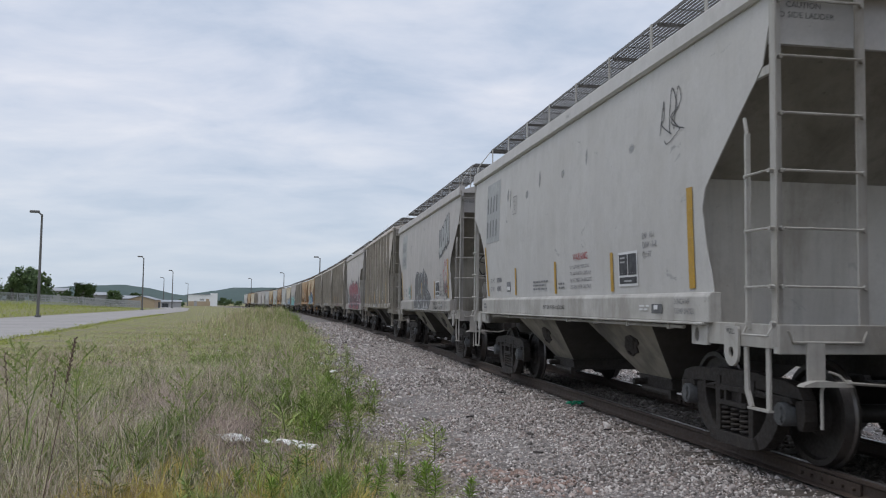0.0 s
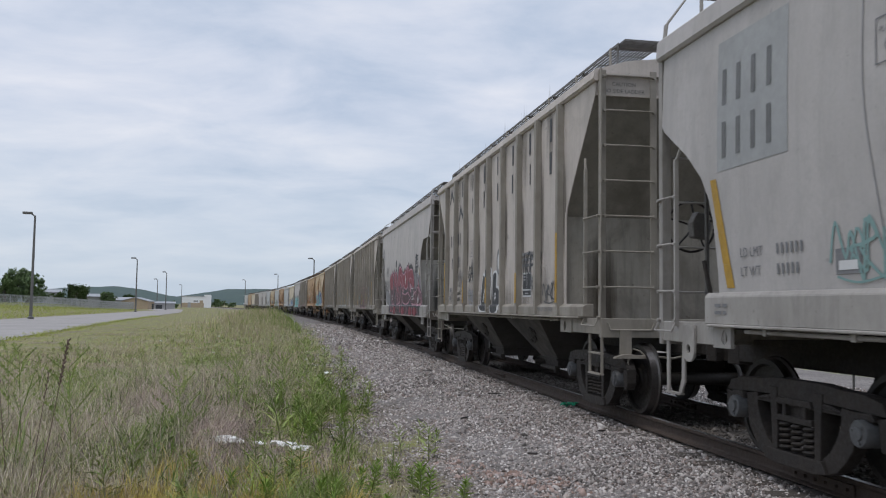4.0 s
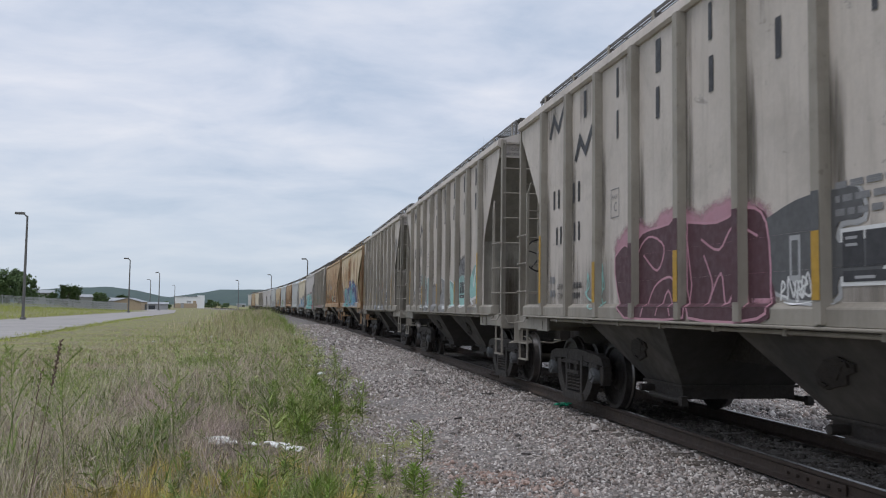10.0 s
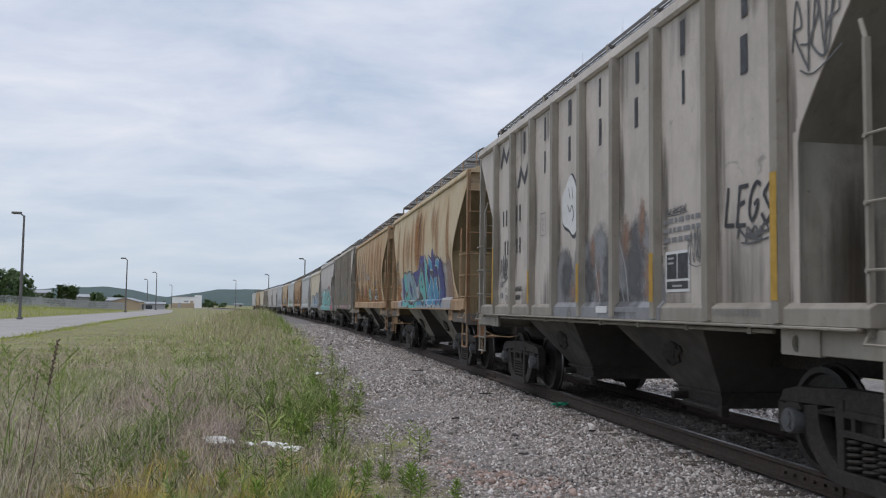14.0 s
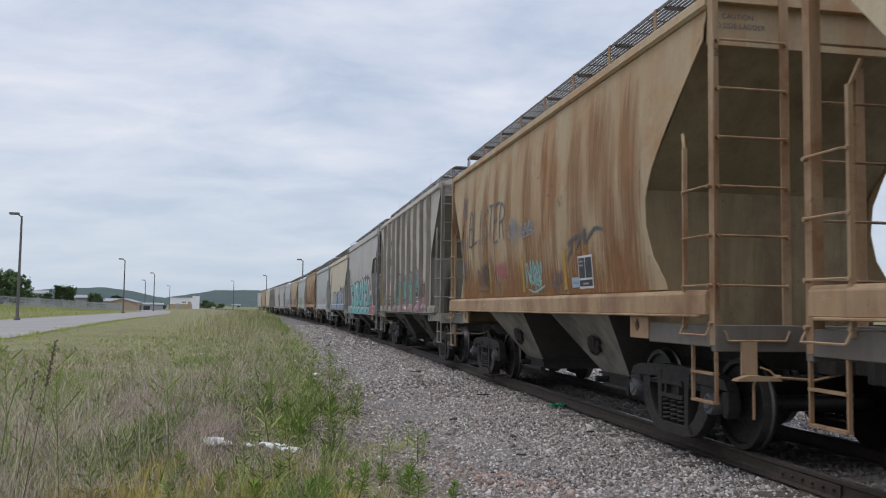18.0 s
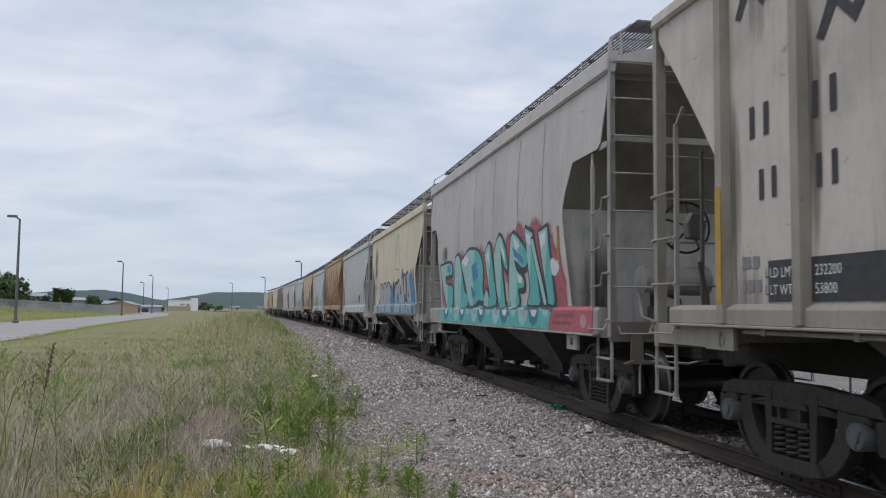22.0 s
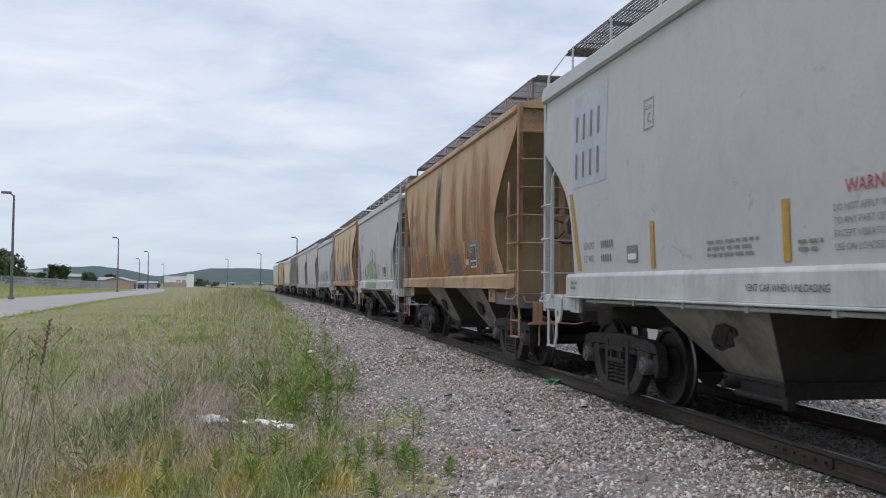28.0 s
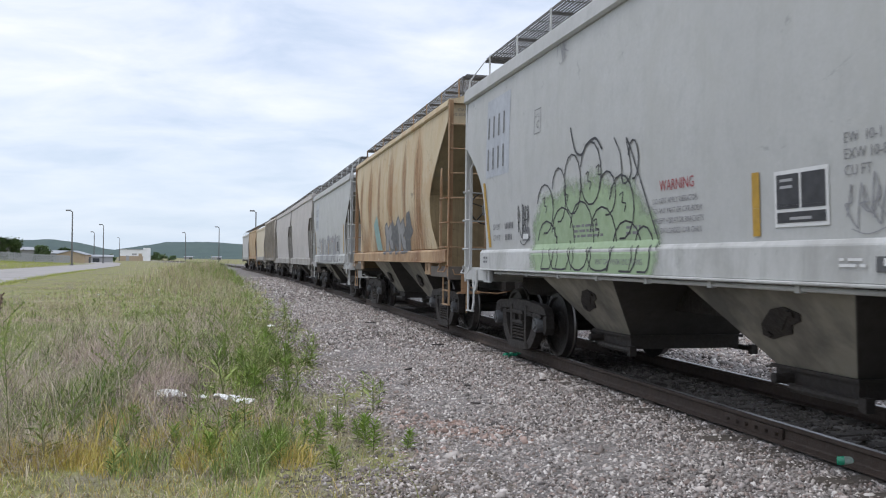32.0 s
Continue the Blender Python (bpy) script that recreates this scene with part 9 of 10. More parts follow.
            c.tag("NOPEZ", -2.6, -3.7, 1.95, 0.34, "black", 0.045, 37); c.scrawl(-2.7, -3.5, 1.72, 1.9, "soft", 38, 0.02, 5); c.scrawl(-3.7, -4.6, 1.5, 1.8, "soft", 36, 0.03, 4)
        elif n == 5:
            c.soft("graffiti_cloud", "pink", [(1.2, 2.1, 0.8, 0.32), (0.2, 2.2, 0.7, 0.3), (-0.9, 2.15, 0.8, 0.3), (-1.5, 1.8, 0.3, 0.5)], 0.0054)
            c.throw([[(1.85, 2.02), (1.55, 2.14), (1.30, 2.06), (1.02, 2.24), (0.34, 2.28), (0.02, 2.36), (-0.10, 1.30), (1.43, 1.28), (1.82, 1.70)],
                     [(-0.10, 2.26), (-0.70, 2.20), (-1.26, 2.28), (-1.56, 2.12), (-1.62, 1.54), (-1.50, 1.31), (-0.22, 1.30)]], "maroon", "maroon", rim="pink", ew=0.05, rw=0.025)
            for q in ([(1.25, 1.35), (1.18, 1.95), (0.85, 2.18), (0.45, 2.05), (0.62, 1.80), (0.98, 1.98)], [(0.95, 1.30), (0.70, 1.62), (0.30, 1.72), (0.12, 1.55)], [(0.55, 1.32), (0.35, 1.58), (0.20, 1.32)], [(0.20, 2.15), (0.08, 1.85), (0.15, 1.62)],
                      [(-0.45, 1.90), (-0.62, 1.62), (-0.52, 1.42), (-0.78, 1.72), (-0.88, 1.42), (-1.15, 1.68), (-1.28, 1.40)], [(-0.40, 2.06), (-0.75, 1.94), (-1.02, 2.14), (-1.42, 2.02)]):
                c.line("spray_outline", "pink", c.curve(q, 4), 0.024, 0.0105)
            c.throw([[(-1.52, 2.14), (-2.00, 2.26), (-2.46, 2.28), (-2.76, 2.26), (-2.80, 2.05), (-2.54, 2.03), (-2.53, 1.88), (-2.96, 1.88), (-3.00, 1.66), (-2.54, 1.63), (-2.45, 1.47), (-1.68, 1.54)]], "soft", "silver", ew=0.045)
            c.box("graffiti_detail", "silver", -2.05, -1.90, 1.62, 1.98, 0.0098); c.box("graffiti_detail", "soft", -2.02, -1.93, 1.66, 1.94, 0.0102)
            c.scrawl(-1.75, -2.25, 1.46, 1.66, "white", 43, 0.022, 5)
            c.tag("ALERT", -3.80, -4.75, 1.98, 0.26, "black", 0.05, 46); c.scrawl(-3.85, -4.7, 1.88, 2.18, "white", 45, 0.06, 5); c.scrawl(-4.1, -4.6, 1.62, 1.80, "white", 48, 0.03, 3); c.tag("Z", -3.9, -4.0, 1.6, 0.12, "black", 0.02, 5); c.tag("E", -4.05, -4.18, 1.52, 0.14, "black", 0.02, 5)
            c.scrawl(2.9, 2.2, 1.45, 1.9, "mint", 44, 0.03, 3)
        elif n == 6:
            c.soft("overspray", "ghost", [(2.2, 1.6, 0.9, 0.5), (0.9, 1.6, 0.8, 0.45), (-0.6, 1.5, 0.8, 0.4), (-3.0, 2.2, 0.7, 0.4)], 0.0053)
            c.throw([[(2.95, 1.38), (2.85, 2.15), (2.40, 2.30), (2.15, 2.05), (2.45, 1.75), (2.20, 1.38)], [(1.95, 2.20), (1.45, 2.24), (1.25, 1.85), (1.50, 1.38), (2.00, 1.40)]], "paleteal", "soft", rim="white", ew=0.06, rw=0.035)
            c.throw([[(-0.16, 2.14), (-0.99, 1.98), (-1.05, 1.48), (-0.62, 1.45), (-0.40, 1.72)]], "ghost", "white", ew=0.05)
            c.throw([[(-1.36, 2.04), (-1.88, 1.93), (-2.12, 2.05), (-2.26, 1.46), (-1.52, 1.40)], [(-2.52, 2.06), (-2.75, 2.10), (-3.02, 2.08), (-3.38, 1.85), (-3.44, 1.50), (-2.60, 1.46)],
                     [(-3.71, 2.02), (-4.12, 2.26), (-4.38, 2.26), (-4.28, 2.06), (-4.60, 2.14), (-4.61, 1.70), (-4.34, 1.64), (-3.71, 1.60)]], "paleteal", "white", lit="mint", ew=0.06, turn=(0.6, -1.0))
            for q in ([(-4.05, 1.84), (-4.28, 2.20)], [(-4.36, 1.62), (-4.50, 1.40)], [(-1.95, 1.62), (-2.15, 1.95)], [(-2.95, 1.95), (-3.25, 1.72)], [(-3.75, 1.55), (-4.0, 1.44)]):
                c.line("graffiti_shine", "white", q, 0.07, 0.0100)
            c.scrawl(-2.55, -3.5, 2.18, 2.48, "soft", 53, 0.05, 4); c.scrawl(-4.35, -4.62, 2.15, 2.4, "soft", 58, 0.04, 2)
            c.tag("SOCKS", 3.62, 3.02, 2.13, 0.14, "black", 0.024, 54); c.tag("AND", 3.50, 3.14, 1.95, 0.12, "black", 0.022, 55); c.tag("FLIPFLOPS", 3.68, 2.96, 1.79, 0.11, "black", 0.020, 56)
            for a, b, w, h in ((4.35, 2.05, 0.14, 0.17), (4.12, 2.18, 0.15, 0.16), (3.95, 2.02, 0.13, 0.16), (4.16, 1.92, 0.24, 0.12)):
                c.line("spray_tag", "white", [(a + w * math.cos(0.5 * k), b + h * math.sin(0.5 * k)) for k in range(11)], 0.026, 0.0085)
            c.scrawl(4.3, 3.75, 1.5, 1.75, "soft", 57, 0.02, 6)
        elif n == 7:
            c.soft("overspray", "grey", [(0.8, 1.6, 0.5, 0.75), (0.0, 1.6, 0.55, 0.85), (-0.6, 1.6, 0.55, 0.98), (-1.2, 1.6, 0.5, 0.85), (-1.9, 1.6, 0.5, 1.0), (-2.3, 1.5, 0.3, 0.6)], 0.0052)
            c.soft("overspray", "soft", [(0.7, 1.8, 0.35, 0.45), (-0.25, 1.75, 0.25, 0.5), (-0.95, 1.85, 0.3, 0.55), (-1.7, 1.85, 0.4, 0.65), (-1.2, 1.45, 0.9, 0.2)], 0.0058, peak=0.55)
            c.soft("overspray", "peach", [(0.45, 1.6, 0.2, 0.25), (-0.55, 1.72, 0.12, 0.4), (-1.15, 1.62, 0.13, 0.35), (-1.93, 2.35, 0.14, 0.42), (-2.1, 1.72, 0.18, 0.4), (-1.45, 2.2, 0.2, 0.35), (-0.35, 2.1, 0.14, 0.3)], 0.0064, 0.04, peak=0.42)
            for q in ([(-1.05, 2.15), (-1.25, 1.80), (-1.42, 1.45)], [(-1.25, 2.20), (-1.45, 1.85), (-1.55, 1.40)], [(-0.45, 1.95), (-0.62, 1.45)]):
                c.line("spray_outline", "silver", c.curve(q), 0.022, 0.0072)
            c.box("graffiti_shape", "patch", -2.30, -2.18, 1.42, 2.22, 0.0074); c.box("graffiti_shape", "patch", 0.12, 0.24, 1.42, 2.05, 0.0074)
            c.tag("LEGS", -3.82, -4.62, 2.14, 0.34, "black", 0.038, 61); c.scrawl(-4.0, -4.5, 1.98, 2.12, "soft", 67, 0.03, 3); c.throw([[(0.90, 3.00), (0.68, 3.18), (0.52, 3.26), (0.34, 3.10), (0.23, 2.84), (0.19, 2.60), (0.40, 2.40), (0.62, 2.50), (0.89, 2.62)]], "white", "black", ew=0.07); c.line("spray_outline", "soft", c.curve([(0.66, 2.84), (0.56, 2.74), (0.48, 2.82), (0.40, 2.68), (0.46, 2.60)]), 0.022, 0.0105); c.line("spray_outline", "soft", [(0.62, 3.08), (0.56, 2.92)], 0.018, 0.0105); c.line("spray_outline", "soft", [(0.48, 3.08), (0.44, 2.92)], 0.018, 0.0105); c.scrawl(4.5, 4.0, 1.9, 2.3, "soft", 63, 0.03, 4); c.scrawl(-2.55, -3.05, 2.36, 2.44, "soft", 64, 0.012, 6); c.scrawl(-3.05, -3.5, 1.85, 2.15, "soft", 66, 0.012, 7)
            c.scrawl(-4.9, -5.5, 3.3, 3.9, "soft", 65, 0.025, 3)
        elif n == 10:
            c.soft("overspray", "pink", [(1.6, 1.5, 1.0, 0.6), (-0.2, 1.5, 1.0, 0.7), (-1.6, 1.6, 0.9, 0.8), (-2.9, 1.6, 0.8, 0.85), (-3.8, 1.6, 0.7, 0.7)], 0.0052, peak=0.45); c.soft("overspray", "grey", [(0.8, 2.2, 1.2, 0.35), (-1.2, 2.2, 1.2, 0.35), (-2.4, 2.3, 0.8, 0.3)], 0.0056)
            c.throw([[(2.20, 1.78), (1.65, 1.96), (1.40, 2.20), (0.60, 2.10), (0.55, 1.54), (1.95, 1.54)], [(0.17, 2.10), (-0.53, 2.20), (-1.00, 2.34), (-1.06, 1.68), (0.08, 1.68)],
                     [(-1.08, 2.32), (-1.56, 2.20), (-1.96, 1.80), (-1.55, 1.48), (-1.10, 1.70)], [(-1.98, 2.18), (-2.48, 2.10), (-2.98, 2.16), (-3.00, 1.82), (-2.60, 1.90), (-2.48, 1.52), (-2.10, 1.56)]], "dullteal", "soft", rim="paleteal", ew=0.12, rw=0.03)
            for q in ([(1.30, 2.02), (1.05, 1.62), (0.80, 1.98)], [(-0.20, 2.02), (-0.42, 1.72), (-0.72, 2.08)], [(-1.30, 2.05), (-1.60, 1.85), (-1.35, 1.62)], [(-2.25, 2.02), (-2.32, 1.66)], [(1.9, 1.5), (1.2, 1.4), (0.4, 1.5), (-0.6, 1.42), (-1.6, 1.5)]):
                c.line("spray_outline", "white", c.curve(q), 0.028, 0.0100)
            c.tag("ZAT", -3.70, -4.42, 1.70, 0.36, "black", 0.06, 72)
            c.box("stencil_panel", "black", 2.6, 4.1, 1.46, 1.80, 0.0065)
            c.words("LD LMT", 4.08, 1.66, 0.085, "white"); c.words("LT WT", 4.08, 1.52, 0.085, "white")
        c.done()
    # grey cars
    c = Coat(4)
    c.soft("graffiti_cloud", "soft", [(2.9, 2.2, 0.5, 0.5), (1.7, 2.3, 0.7, 0.5), (0.2, 2.5, 0.7, 0.5), (-1.2, 2.3, 0.8, 0.45), (-2.6, 2.4, 0.8, 0.45)], 0.0054)
    c.soft("graffiti_cloud", "grey", [(-3.6, 2.2, 0.35, 0.4), (-4.2, 2.15, 0.4, 0.45), (-4.6, 1.9, 0.2, 0.5)], 0.0054)
    # dark field behind the letters
    c.fill("graffiti_shade", "black", [(3.30, 1.10), (3.28, 2.42), (2.24, 2.66), (1.62, 2.62), (0.95, 2.60), (0.70, 2.10), (-0.40, 2.30), (-1.90, 2.40), (-3.30, 2.10), (-3.60, 1.75), (-4.70, 1.55), (-4.72, 1.10)], 0.0058)
    c.throw([[(3.20, 2.46), (2.24, 2.70), (2.12, 1.46), (2.92, 1.46)], [(2.05, 2.56), (1.64, 2.71), (0.96, 1.46), (1.46, 1.46)], [(1.40, 2.56), (1.04, 2.67), (0.57, 1.56), (0.86, 1.46)],
             [(0.72, 1.92), (0.62, 2.45), (0.28, 2.75), (-0.02, 2.79), (-0.41, 2.65), (-0.43, 2.35), (-0.74, 1.93), (-0.28, 1.98), (0.02, 2.25), (0.15, 1.98), (-0.04, 1.47), (0.47, 1.47)],
             [(-0.29, 1.86), (-1.13, 1.79), (-1.91, 1.86), (-2.36, 1.74), (-2.04, 1.59), (-1.46, 1.46), (-0.32, 1.52)],
             [(-0.41, 2.60), (-0.84, 2.48), (-1.39, 2.57), (-1.84, 2.72), (-1.90, 2.11), (-1.30, 1.97), (-0.72, 2.12), (-0.38, 2.36)]], "red", "black", rim="pink", low="maroon", low_z=2.02, ew=0.18, rw=0.05, lift=0.0064)
    c.throw([[(-3.09, 1.75), (-3.53, 1.86), (-3.58, 1.78), (-3.54, 1.46), (-2.66, 1.46), (-2.9, 1.6)],
             [(-1.91, 1.80), (-1.93, 2.50), (-2.14, 2.80), (-2.22, 2.58), (-2.58, 2.60), (-2.98, 2.58), (-3.22, 2.41), (-3.33, 2.13), (-3.26, 1.86), (-3.00, 1.68), (-3.26, 1.60), (-3.22, 1.48), (-2.56, 1.47), (-2.36, 1.66)],
             [(-4.24, 1.90), (-4.20, 2.24), (-4.24, 2.18), (-4.42, 1.92), (-4.76, 1.74), (-4.70, 1.46), (-4.45, 1.46)],
             [(-3.56, 1.46), (-3.64, 1.74), (-3.84, 1.92), (-4.10, 1.98), (-4.36, 1.88), (-4.52, 1.70), (-4.56, 1.46)]], "red", "black", rim="pink", low="maroon", low_z=2.0, ew=0.18, rw=0.05, lift=0.0096)
    c.throw([[(-2.38, 1.88), (-2.39, 2.10), (-2.58, 2.14), (-2.76, 2.04), (-2.80, 1.92), (-2.62, 1.82)]], "pink", "black", ew=0.05, lift=0.0132)
    c.throw([[(-3.82, 1.46), (-3.88, 1.66), (-4.06, 1.76), (-4.24, 1.68), (-4.30, 1.46), (-4.1, 1.45)]], "maroon", "pink", ew=0.07, lift=0.0132)
    for a, b in ((-1.27, 2.24), (-1.40, 2.34), (-3.95, 1.58), (-4.08, 1.62), (2.62, 1.75), (-4.25, 2.42), (-4.36, 2.5)):   # sparkles
        c.fill("graffiti_detail", "white", [(a, b + 0.15), (a - 0.07, b), (a, b - 0.15), (a + 0.07, b)], 0.0152)
    for q in ([(2.60, 1.5), (2.55, 2.3), (2.40, 2.0)], [(1.55, 2.5), (1.30, 1.9), (1.12, 1.55)], [(0.45, 1.5), (0.35, 2.1), (0.15, 2.45), (-0.15, 2.5)], [(-2.3, 1.9), (-2.28, 2.25), (-2.6, 2.32), (-2.95, 2.2), (-3.0, 1.95)], [(-0.2, 2.2), (-0.6, 1.95)]):
        c.line("graffiti_shine", "pink", c.curve(q), 0.035, 0.0134)
    r = random.Random(5)
    for k in range(15):   # pale line work running down over the sill
        u = 3.1 - 0.52 * k + r.uniform(-0.1, 0.1)
        c.line("graffiti_shine", "pink", c.curve([(u, 1.40), (u + r.uniform(-0.15, 0.15), 1.27), (u + r.uniform(-0.2, 0.2), 1.11)]), 0.03, 0.0135)
    for u in (1.6, -0.8, -2.6, -3.6):
        c.soft("overspray", "red", [(u, 1.22, 0.5, 0.2)], 0.0092, 0.05)
    for k in range(12):
        u = 3.4 - 0.66 * k
        c.fill("graffiti_detail", ("black", "red", "white", "maroon")[k % 4], [(u, 1.16), (u - 0.16, 1.42), (u - 0.42, 1.16)], 0.0085)
    c.soft("spray_halo", "black", [(1.2, 2.95, 0.2, 0.17), (1.2, 2.7, 0.1, 0.2)], 0.0065, 0.04)
    c.panel(-2.62, 1.98, 0.46, 0.38, 0.010)
    c.marks(4.3, 2.58, 0.36, 4, 0.22, "soft", 0.28); c.marks(4.28, 2.03, 0.36, 4, 0.22, "soft", 0.28); c.words("LD LMT", 4.2, 1.72, 0.085, "soft"); c.words("LT WT", 4.15, 1.52, 0.085, "soft"); c.words("230300", 3.62, 1.72, 0.085, "soft"); c.words("55700", 3.62, 1.52, 0.085, "soft")
    c.scrawl(5.0, 4.35, 1.95, 2.45, "soft", 83, 0.035, 3); c.soft("overspray", "grey", [(4.2, 1.75, 0.8, 0.35), (3.7, 1.6, 0.5, 0.3)], 0.0054); c.tag("STREET", -3.62, -4.28, 2.72, 0.24, "black", 0.045, 86); c.tag("PRODUCT", -3.60, -4.30, 2.46, 0.20, "black", 0.042, 87); c.soft("spray_halo", "black", [(-3.85, 2.98, 0.14, 0.09)], 0.0065, 0.03); c.line("spray_tag", "black", c.curve([(-3.75, 2.36), (-4.0, 2.40), (-4.25, 2.34)]), 0.03); c.scrawl(5.9, 5.2, 3.35, 3.75, "soft", 85, 0.022, 5)
    c.words("2 INCH HF COMP SHOES", -3.55, 1.35, 0.06, "black"); c.words("Empty Load-1/4 Adj. Block", -3.45, 1.25, 0.06, "black")
    for z0 in (1.72, 2.35):
        c.strip(-4.45, z0, z0 + 0.26, 0.09)
    for u in (-3.7, -1.9, 0.2, 2.2, 3.9):
        c.line("seam_stain", "soft", [(u, 4.25), (u + 0.03, 3.4), (u, 2.9)], 0.014, 0.0055)
    c.done()
    c = Coat(11)
    c.soft("graffiti_cloud", "rose", [(4.0, 1.7, 0.9, 0.8), (2.4, 1.8, 1.0, 0.95), (0.6, 1.9, 1.0, 0.85), (-0.4, 2.2, 0.5, 0.5), (-1.9, 2.2, 0.7, 0.62), (-2.4, 2.5, 0.35, 0.4), (-3.3, 2.4, 0.6, 0.48), (-3.9, 1.9, 0.55, 0.85), (-4.25, 1.7, 0.42, 0.75), (-4.5, 1.5, 0.26, 0.6)], 0.0054, 0.045, z_min=1.44)
    c.throw([[(4.79, 2.43), (3.47, 2.45), (3.40, 2.20), (4.15, 2.17), (4.07, 1.97), (3.37, 1.88), (3.55, 1.46), (4.18, 1.45)], [(2.95, 2.53), (2.53, 2.56), (2.23, 2.06), (2.12, 1.78), (1.82, 1.65), (1.97, 1.45), (3.20, 1.45)],
             [(2.31, 2.39), (1.75, 2.58), (1.25, 2.62), (0.60, 2.52), (0.29, 2.20), (0.40, 1.74), (0.16, 1.50), (0.72, 1.58), (1.10, 1.50), (1.66, 1.47), (1.97, 1.94)], [(0.10, 2.45), (-0.30, 2.64), (-0.48, 2.24), (-0.66, 1.60), (-0.45, 1.46), (0.35, 1.47), (0.10, 1.77), (-0.18, 1.62)]],
            "teal", "black", lit="mint", ew=0.16)
    c.throw([[(-0.62, 2.40), (-1.06, 2.73), (-1.48, 2.44), (-1.56, 2.10), (-1.34, 2.18), (-1.13, 2.46), (-1.28, 1.58), (-1.36, 1.46), (-0.84, 1.48)],
             [(-1.80, 2.45), (-2.00, 2.69), (-2.70, 2.40), (-2.86, 2.17), (-2.53, 2.08), (-2.06, 2.24), (-2.19, 2.04), (-2.52, 1.93), (-2.56, 1.76), (-2.20, 1.73), (-2.22, 1.48), (-1.60, 1.46)],
             [(-2.75, 2.71), (-3.17, 2.60), (-3.44, 1.46), (-2.73, 1.46), (-2.94, 1.74)], [(-3.49, 2.58), (-3.93, 2.63), (-4.16, 1.46), (-3.86, 1.46)]], "teal", "black", lit="mint", ew=0.16, lift=0.0072)
    c.throw([[(-3.02, 2.53), (-3.21, 2.50), (-3.79, 1.46), (-3.63, 1.46)]], "mint", "black", ew=0.10, lift=0.0112)
    for q in ([(1.30, 2.28), (0.85, 2.36), (0.70, 2.05), (1.20, 1.96)], [(-1.95, 2.46), (-2.55, 2.26), (-2.65, 2.12), (-2.05, 2.30)], [(3.9, 2.40), (3.6, 2.40), (3.62, 2.26), (3.9, 2.26)], [(1.45, 1.9), (1.0, 1.7), (1.3, 1.58)]):
        c.fill("graffiti_facet", "blue", q, 0.0122)
    for q in ([(2.28, 2.42), (1.80, 2.55), (1.50, 2.42), (1.85, 2.30)], [(-1.10, 2.62), (-1.40, 2.42), (-1.45, 2.18), (-1.25, 2.40)], [(-2.78, 2.64), (-3.10, 2.56), (-3.05, 2.40), (-2.85, 2.48)], [(-3.55, 2.53), (-3.86, 2.58), (-3.84, 2.40), (-3.62, 2.34)], [(-0.02, 2.42), (-0.26, 2.52), (-0.30, 2.20)], [(-2.05, 2.62), (-2.45, 2.44), (-2.15, 2.40)], [(-2.22, 2.0), (-2.48, 1.92), (-2.46, 1.82), (-2.24, 1.84)]):
        c.fill("graffiti_facet", "white", q, 0.0124)
    c.soft("graffiti_cloud", "white", [(-4.15, 2.05, 0.16, 0.13), (-4.32, 2.02, 0.16, 0.12), (-4.22, 1.96, 0.2, 0.1)], 0.0098, 0.03)
    c.box("graffiti_shape", "teal", -4.05, 4.6, 1.10, 1.45, 0.0064); c.box("graffiti_shape", "rose", -5.9, -4.05, 1.095, 1.44, 0.0060); c.words("2 INCH HF COMP SHOES", -4.35, 1.28, 0.06, "soft"); c.words("Empty Load-1/4 Adj. Block", -4.25, 1.18, 0.06, "soft")
    c.fill("graffiti_detail", "pink", [(-5.55 + 0.13 * math.cos(0.52 * k), 1.24 + 0.09 * math.sin(0.52 * k)) for k in range(12)], 0.0085)
    r = random.Random(9)
    for k in range(14):   # row of upturned shapes along the sill
        u = 4.2 - 0.6 * k
        if u > -4.1:
            c.fill("graffiti_shape", ("deep", "teal", "mint")[k % 3], [(u + 0.02, 1.38), (u - 0.06, 1.2), (u - 0.25, 1.11), (u - 0.48, 1.2), (u - 0.6, 1.38)], 0.0085)
            c.fill("graffiti_facet", ("white", "mint", "silver")[k % 3], [(u - 0.12, 1.38), (u - 0.2, 1.30), (u - 0.32, 1.27), (u - 0.42, 1.31), (u - 0.48, 1.38)], 0.0095)
    c.strip(-4.44, 2.05, 2.6, 0.09, "amber")
    c.scrawl(4.4, 3.9, 2.55, 2.85, "soft", 93, 0.03, 4);
    for u in (-3.7, -2.3, -0.6, 1.0, 2.6):
        c.line("seam_stain", "soft", [(u, 4.25), (u + 0.03, 3.4), (u, 2.7)], 0.014, 0.0055)
    c.done()
    # tan cars
    c = Coat(8)
    c.soft("graffiti_cloud", "violet", [(-1.1, 2.1, 0.5, 0.72), (-2.0, 2.0, 0.7, 0.7), (-2.6, 2.1, 0.6, 0.75), (-3.4, 1.9, 0.6, 0.8)], 0.0054, z_min=1.58)
    c.box("graffiti_shape", "teal", 0.3, 3.3, 1.35, 1.62, 0.0060); c.box("graffiti_shape", "bright", -3.6, 0.3, 1.35, 1.62, 0.0060); c.cloud("silver", -3.6, -4.7, 1.40, 2.6, 15, 4, 0.0052)
